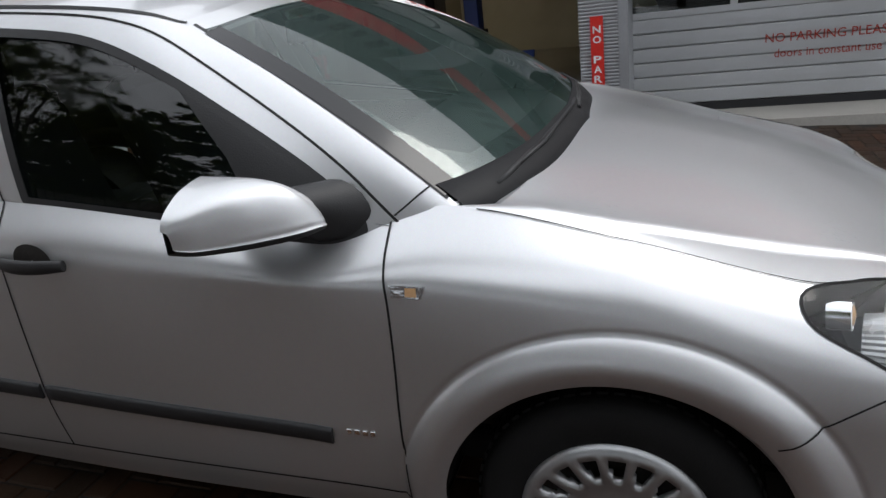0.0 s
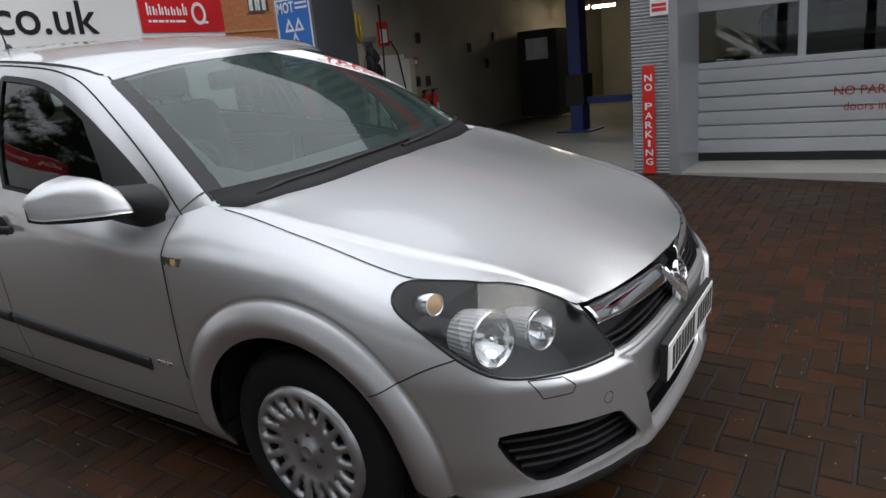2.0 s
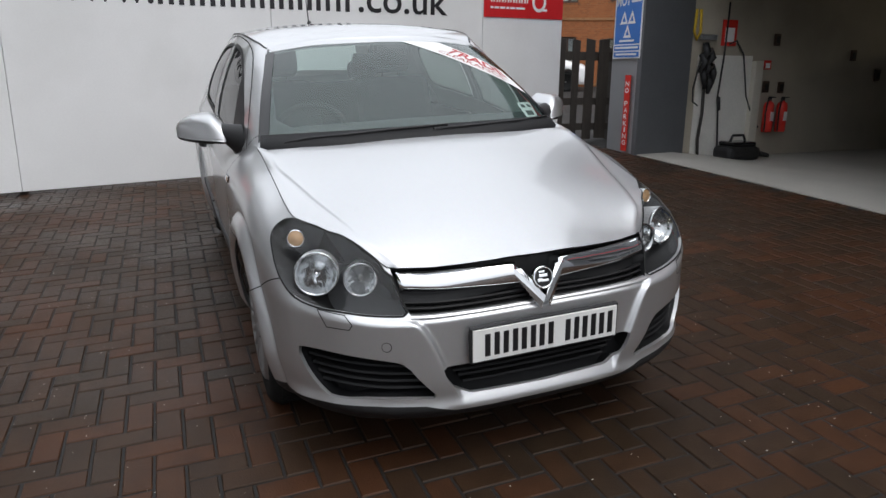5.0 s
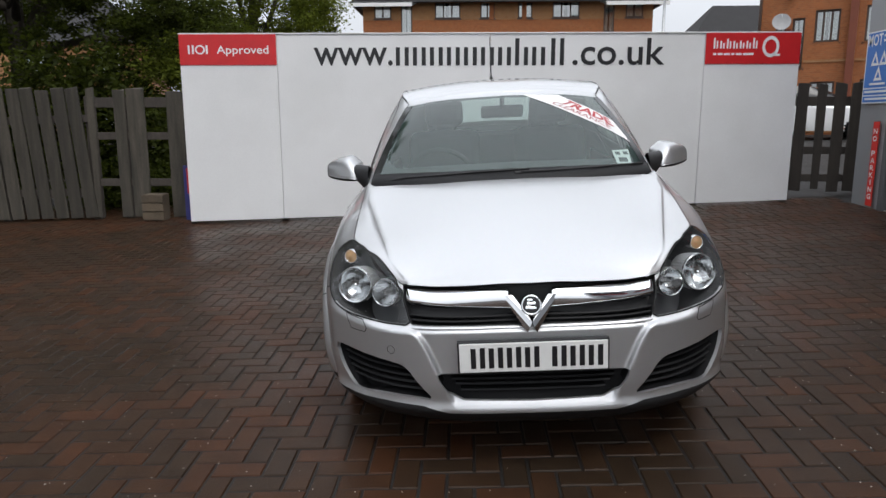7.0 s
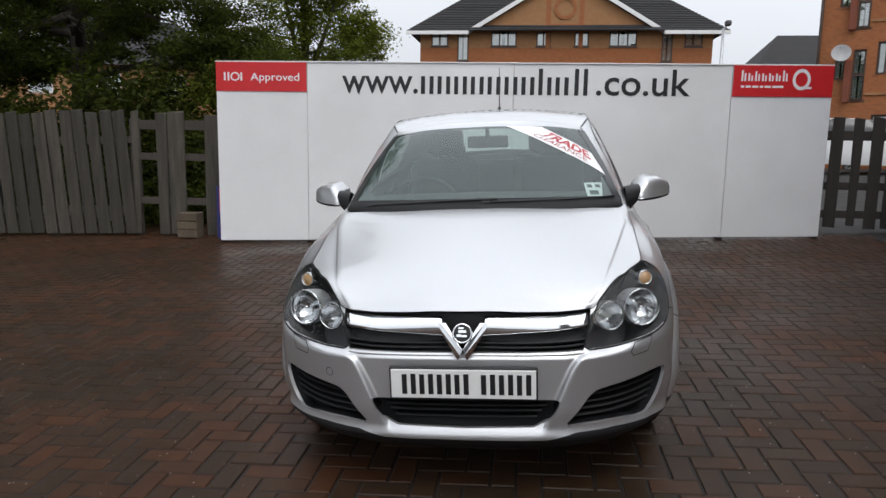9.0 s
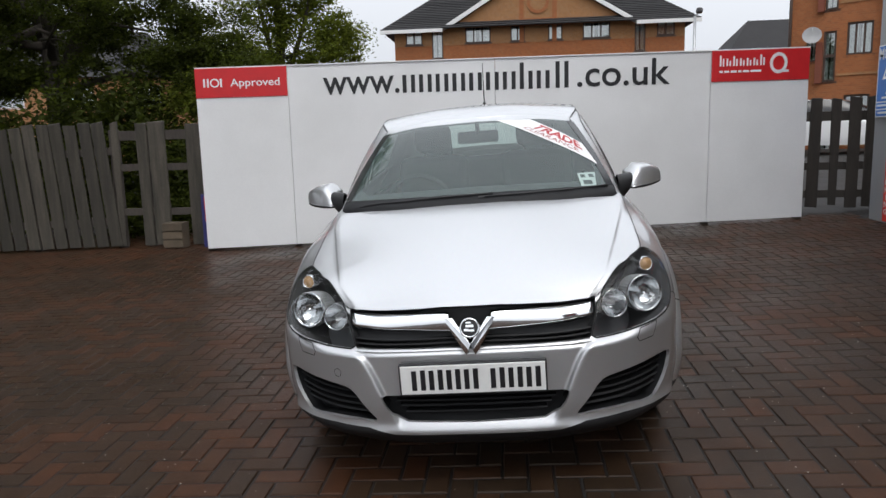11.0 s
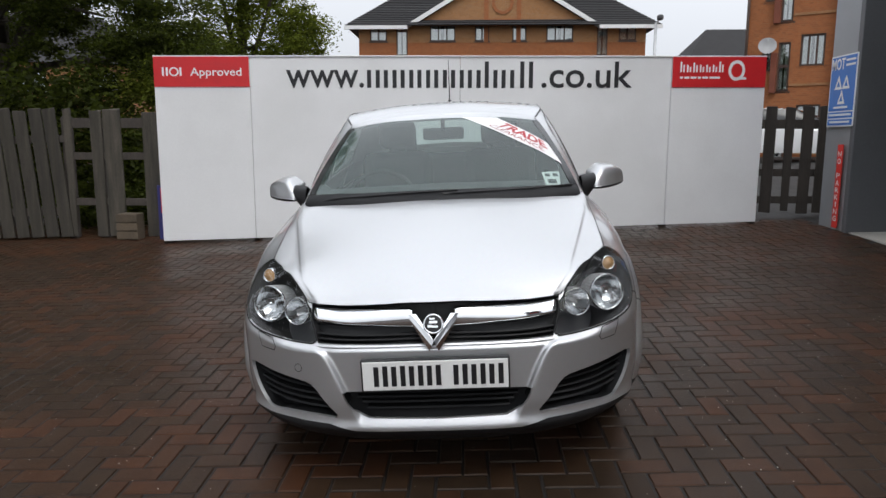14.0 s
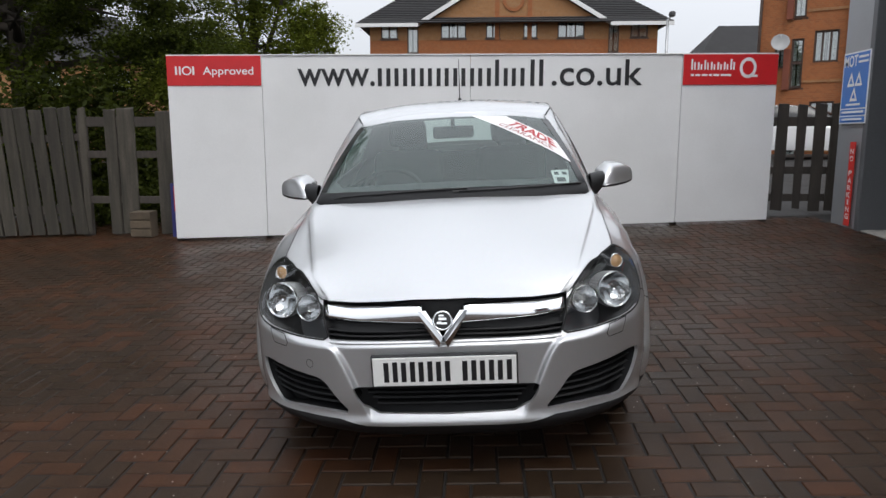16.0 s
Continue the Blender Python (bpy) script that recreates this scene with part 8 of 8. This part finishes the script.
def plain_house(x, y, w, d, eave, ridge, turn, label, wall_mat):
    root = thing("brick_house", label, "house", Matrix.Translation((x, y, 0)) @ pose(0, 0, 0, 0, 0, turn), "houses in the distance")
    wins = [(w * q - 0.6, z, 1.2, 1.1, 2) for z in (1.0, 3.6) for q in (0.2, 0.5, 0.8) if z + 1.2 < eave]
    wall_with_openings(root, 0.0, 0.0, w, 0.0, eave, [q[:4] for q in wins], wall_mat)
    for a, z, ww, h, n in wins:
        window_unit(root, -0.10, a, z, ww, h, n, M_TRIM)
    part("body", boxes(((-d, 0.0, 0.0), (-0.302, 0.3, eave)), ((-d, w - 0.3, 0.0), (-0.302, w, eave)), ((-d - 0.3, 0, 0), (-d, w, eave))), wall_mat, root)
    bm = bmesh.new()
    q = [bm.verts.new(v) for v in ((0.4, -0.4, eave - 0.1), (0.4, w + 0.4, eave - 0.1), (-d - 0.4, w + 0.4, eave - 0.1), (-d - 0.4, -0.4, eave - 0.1), (-d / 2, w * 0.25, ridge), (-d / 2, w * 0.75, ridge))]
    for f in ((0, 1, 5, 4), (1, 2, 5), (2, 3, 4, 5), (3, 0, 4), (3, 2, 1, 0)):
        bm.faces.new([q[i] for i in f])
    part("roof", bm, M_ROOF, root, "dark tiled roof")


plain_house(-44.0, 14.0, 11.0, 8.0, 5.4, 9.0, 0, "low brick house with a dark hipped roof", M_BRICKRED)
plain_house(-30.0, -27.0, 11.0, 8.0, 5.2, 8.0, 18, "orange brick house with white windows seen through the trees", M_BRICK)
plain_house(-34.0, -46.0, 14.0, 8.0, 5.2, 8.0, 25, "orange brick house with white windows along the road", M_BRICKRED)


# ---- parked cars behind the fences ----
M_WHITECAR = material("white_car_paint", (0.78, 0.78, 0.78), 0.25, vary=0.02, bump=0.0, coat=1.0)


def parked_car(m, mat, label):
    root = thing("parked_car", label, "car", m, "cars behind the fence")
    gu, gv = np.meshgrid(np.concatenate([np.arange(0, S_END, 0.06), [S_END]]), np.linspace(0.05, 1, 16), indexing="ij")
    P = lower(gu, gv)
    ids_ = np.arange(gu.size).reshape(gu.shape)
    quads = lambda sh: np.array([t for i in range(sh[0] - 1) for j in range(sh[1] - 1) for t in ((ids_[i, j], ids_[i + 1, j], ids_[i + 1, j + 1]), (ids_[i, j], ids_[i + 1, j + 1], ids_[i, j + 1]))])
    tri_ = quads(gu.shape)
    keep = np.ones(len(tri_), bool)
    cen = P.reshape(-1, 3)[tri_].mean(1)
    for wx in WHEELS:
        keep &= np.hypot(cen[:, 0] - wx, cen[:, 2] - HUB_Z) > 0.36
    shell("body", P.reshape(-1, 3), tri_[keep], mat, root, both)
    gu, gv = np.meshgrid(np.linspace(0, 5.2, 60), np.linspace(0, 1, 8), indexing="ij")
    P = upper(gu, gv)
    ids_ = np.arange(gu.size).reshape(gu.shape)
    shell("glasshouse", P.reshape(-1, 3), quads(gu.shape), M_GLOSSBLACK, root, both, "dark glass")
    gu, gv = np.meshgrid(np.linspace(0, 5.2, 60), np.linspace(0, 1, 8), indexing="ij")
    P = roof(gu, gv)
    ids_ = np.arange(gu.size).reshape(gu.shape)
    shell("roof", P.reshape(-1, 3), quads(gu.shape), mat, root, both)
    xs_ = np.linspace(-0.3, 0.66, 20)
    gx_, gw_ = np.meshgrid(xs_, np.linspace(0, 1, 12), indexing="ij")
    P = hood(gx_, gw_)
    ids_ = np.arange(gx_.size).reshape(gx_.shape)
    shell("bonnet", P.reshape(-1, 3), quads(gx_.shape), mat, root, both)
    for wx in WHEELS:
        for side in both:
            part("tyre", lathe(bmesh.new(), [(0.02, 0.0), (0.19, 0.01), (0.2, 0.02), (0.28, 0.02), (0.3, -0.02), (0.3, -0.18), (0.2, -0.2)], 28, axis="y", m=Matrix.Translation((wx, side * 0.78, HUB_Z)) @ (Matrix.Identity(4) if side < 0 else Matrix.Rotation(math.pi, 4, "Z"))), M_RUBBER, root)
    return root


parked_car(Matrix.Translation((-15.8, 9.9, gz(-15.8, 8.5) - 0.02)) @ pose(0, 0, 0, 0, 0, 75), M_WHITECAR, "white parked car glimpsed between the fence planks")
parked_car(Matrix.Translation((-16.6, 6.6, gz(-16.6, 5.4) - 0.02)) @ pose(0, 0, 0, 0, 0, 80), M_WHITECAR, "white parked car further back behind the fence")
parked_car(Matrix.Translation((-14.0, -17.6, gz(-14, -17))) @ pose(0, 0, 0, 0, 0, 20), M_WHITECAR, "white parked car beside the road")

# ---- paving blocks ----
def block_mesh(name):
    bm = bmesh.new()
    L, W, c, d = 0.0952, 0.0452, 0.0038, 0.0048
    lo = [bm.verts.new((x * L, y * W, -0.06)) for x, y in ((-1, -1), (1, -1), (1, 1), (-1, 1))]
    mid = [bm.verts.new((x * L, y * W, -d)) for x, y in ((-1, -1), (1, -1), (1, 1), (-1, 1))]
    top = [bm.verts.new((x * (L - c), y * (W - c), 0)) for x, y in ((-1, -1), (1, -1), (1, 1), (-1, 1))]
    for i in range(4):
        j = (i + 1) % 4
        bm.faces.new((lo[i], lo[j], mid[j], mid[i]))
        bm.faces.new((mid[i], mid[j], top[j], top[i]))
    bm.faces.new(top)
    me = bpy.data.meshes.new(name)
    bm.to_mesh(me)
    bm.free()
    me.materials.append(M_PAVE)
    return me


paving = thing("paving", "wet herringbone paving of charcoal and red-brown blocks", "paving", None, "", "structure")
block = block_mesh("paving_block")
co = np.array([v.co[:] for v in block.vertices])
faces = [tuple(p.vertices) for p in block.polygons]
rnd = random.Random(5)
far_v, far_f, singles = [], [], 0
for i in range(-150, 92):
    for j in range(-140, 64):
        k = (i - j) % 4
        if k == 0:
            x, y, turn = i * 0.1 + 0.1, j * 0.1 + 0.05, 0.0
        elif k == 3:
            x, y, turn = i * 0.1 + 0.05, j * 0.1 + 0.1, 90.0
        else:
            continue
        if x > 9.0 or y > 4.09 or (y > 3.4 and x < -5.2) or x < -5.6 and y > -2 and y < 3.2 or (x > -0.62 and y > 4.09):
            continue
        tilt = (rnd.uniform(-0.4, 0.4), rnd.uniform(-0.4, 0.4), turn + rnd.uniform(-0.7, 0.7))
        lift = rnd.uniform(-0.0015, 0.0015)
        # blocks lie in the slope of the forecourt
        n = Vector((0.037 / math.cosh(x / 14) ** 2, -0.037 / math.cosh(y / 14) ** 2, 1)).normalized()
        q = Vector((0, 0, 1)).rotation_difference(n).to_matrix().to_4x4()
        m = Matrix.Translation((x, y, gz(x, y) + lift)) @ q @ pose(0, 0, 0, *tilt)
        if 0.95 < x < 2.6 and -2.1 < y < 1.5 and singles < 300 and (0.95 < x < 2.3):
            ob = new("paving_block", block)
            ob.parent, ob.matrix_basis = paving, m
            singles += 1
        else:
            mm = np.array(m)
            base = len(far_v) * len(co)
            far_v.append(co @ mm[:3, :3].T + mm[:3, 3])
            far_f.append(base)
allv = np.concatenate(far_v)
allf = [tuple(b + q for q in f) for b in far_f for f in faces]
me = bpy.data.meshes.new("paving_blocks")
me.from_pydata(allv.tolist(), [], allf)
me.materials.append(M_PAVE)
ob = new("paving_blocks", me)
ob.parent = paving
ob["kind"] = "stuff"

# pale specks of grit and fallen petals
rng = np.random.default_rng(31)
verts, faces_ = [], []
for k in range(1500):
    x, y = rng.uniform(-2.5, 3.2), rng.uniform(-3.2, 2.8)
    if -3.4 < x < 0.75 and abs(y) < 0.8:
        continue
    z = gz(x, y) + 0.0032
    s_, a0 = rng.uniform(0.0015, 0.0042), rng.uniform(0, 6.28)
    n0 = len(verts)
    for j in range(5):
        a1 = a0 + 2 * math.pi * j / 5
        verts.append((x + s_ * math.cos(a1) * rng.uniform(0.6, 1.2), y + s_ * math.sin(a1) * rng.uniform(0.6, 1.2), z))
    verts.append((x, y, z + 0.0025))
    faces_ += [(n0 + j, n0 + (j + 1) % 5, n0 + 5) for j in range(5)]
me = bpy.data.meshes.new("grit")
me.from_pydata(verts, [], faces_)
me.materials.append(material("pale_grit", (0.42, 0.40, 0.36), 0.8, vary=0.2, bump=0.0))
tagged(new("grit", me), "pale specks of grit and petals scattered on the paving", "grit", kind="stuff")
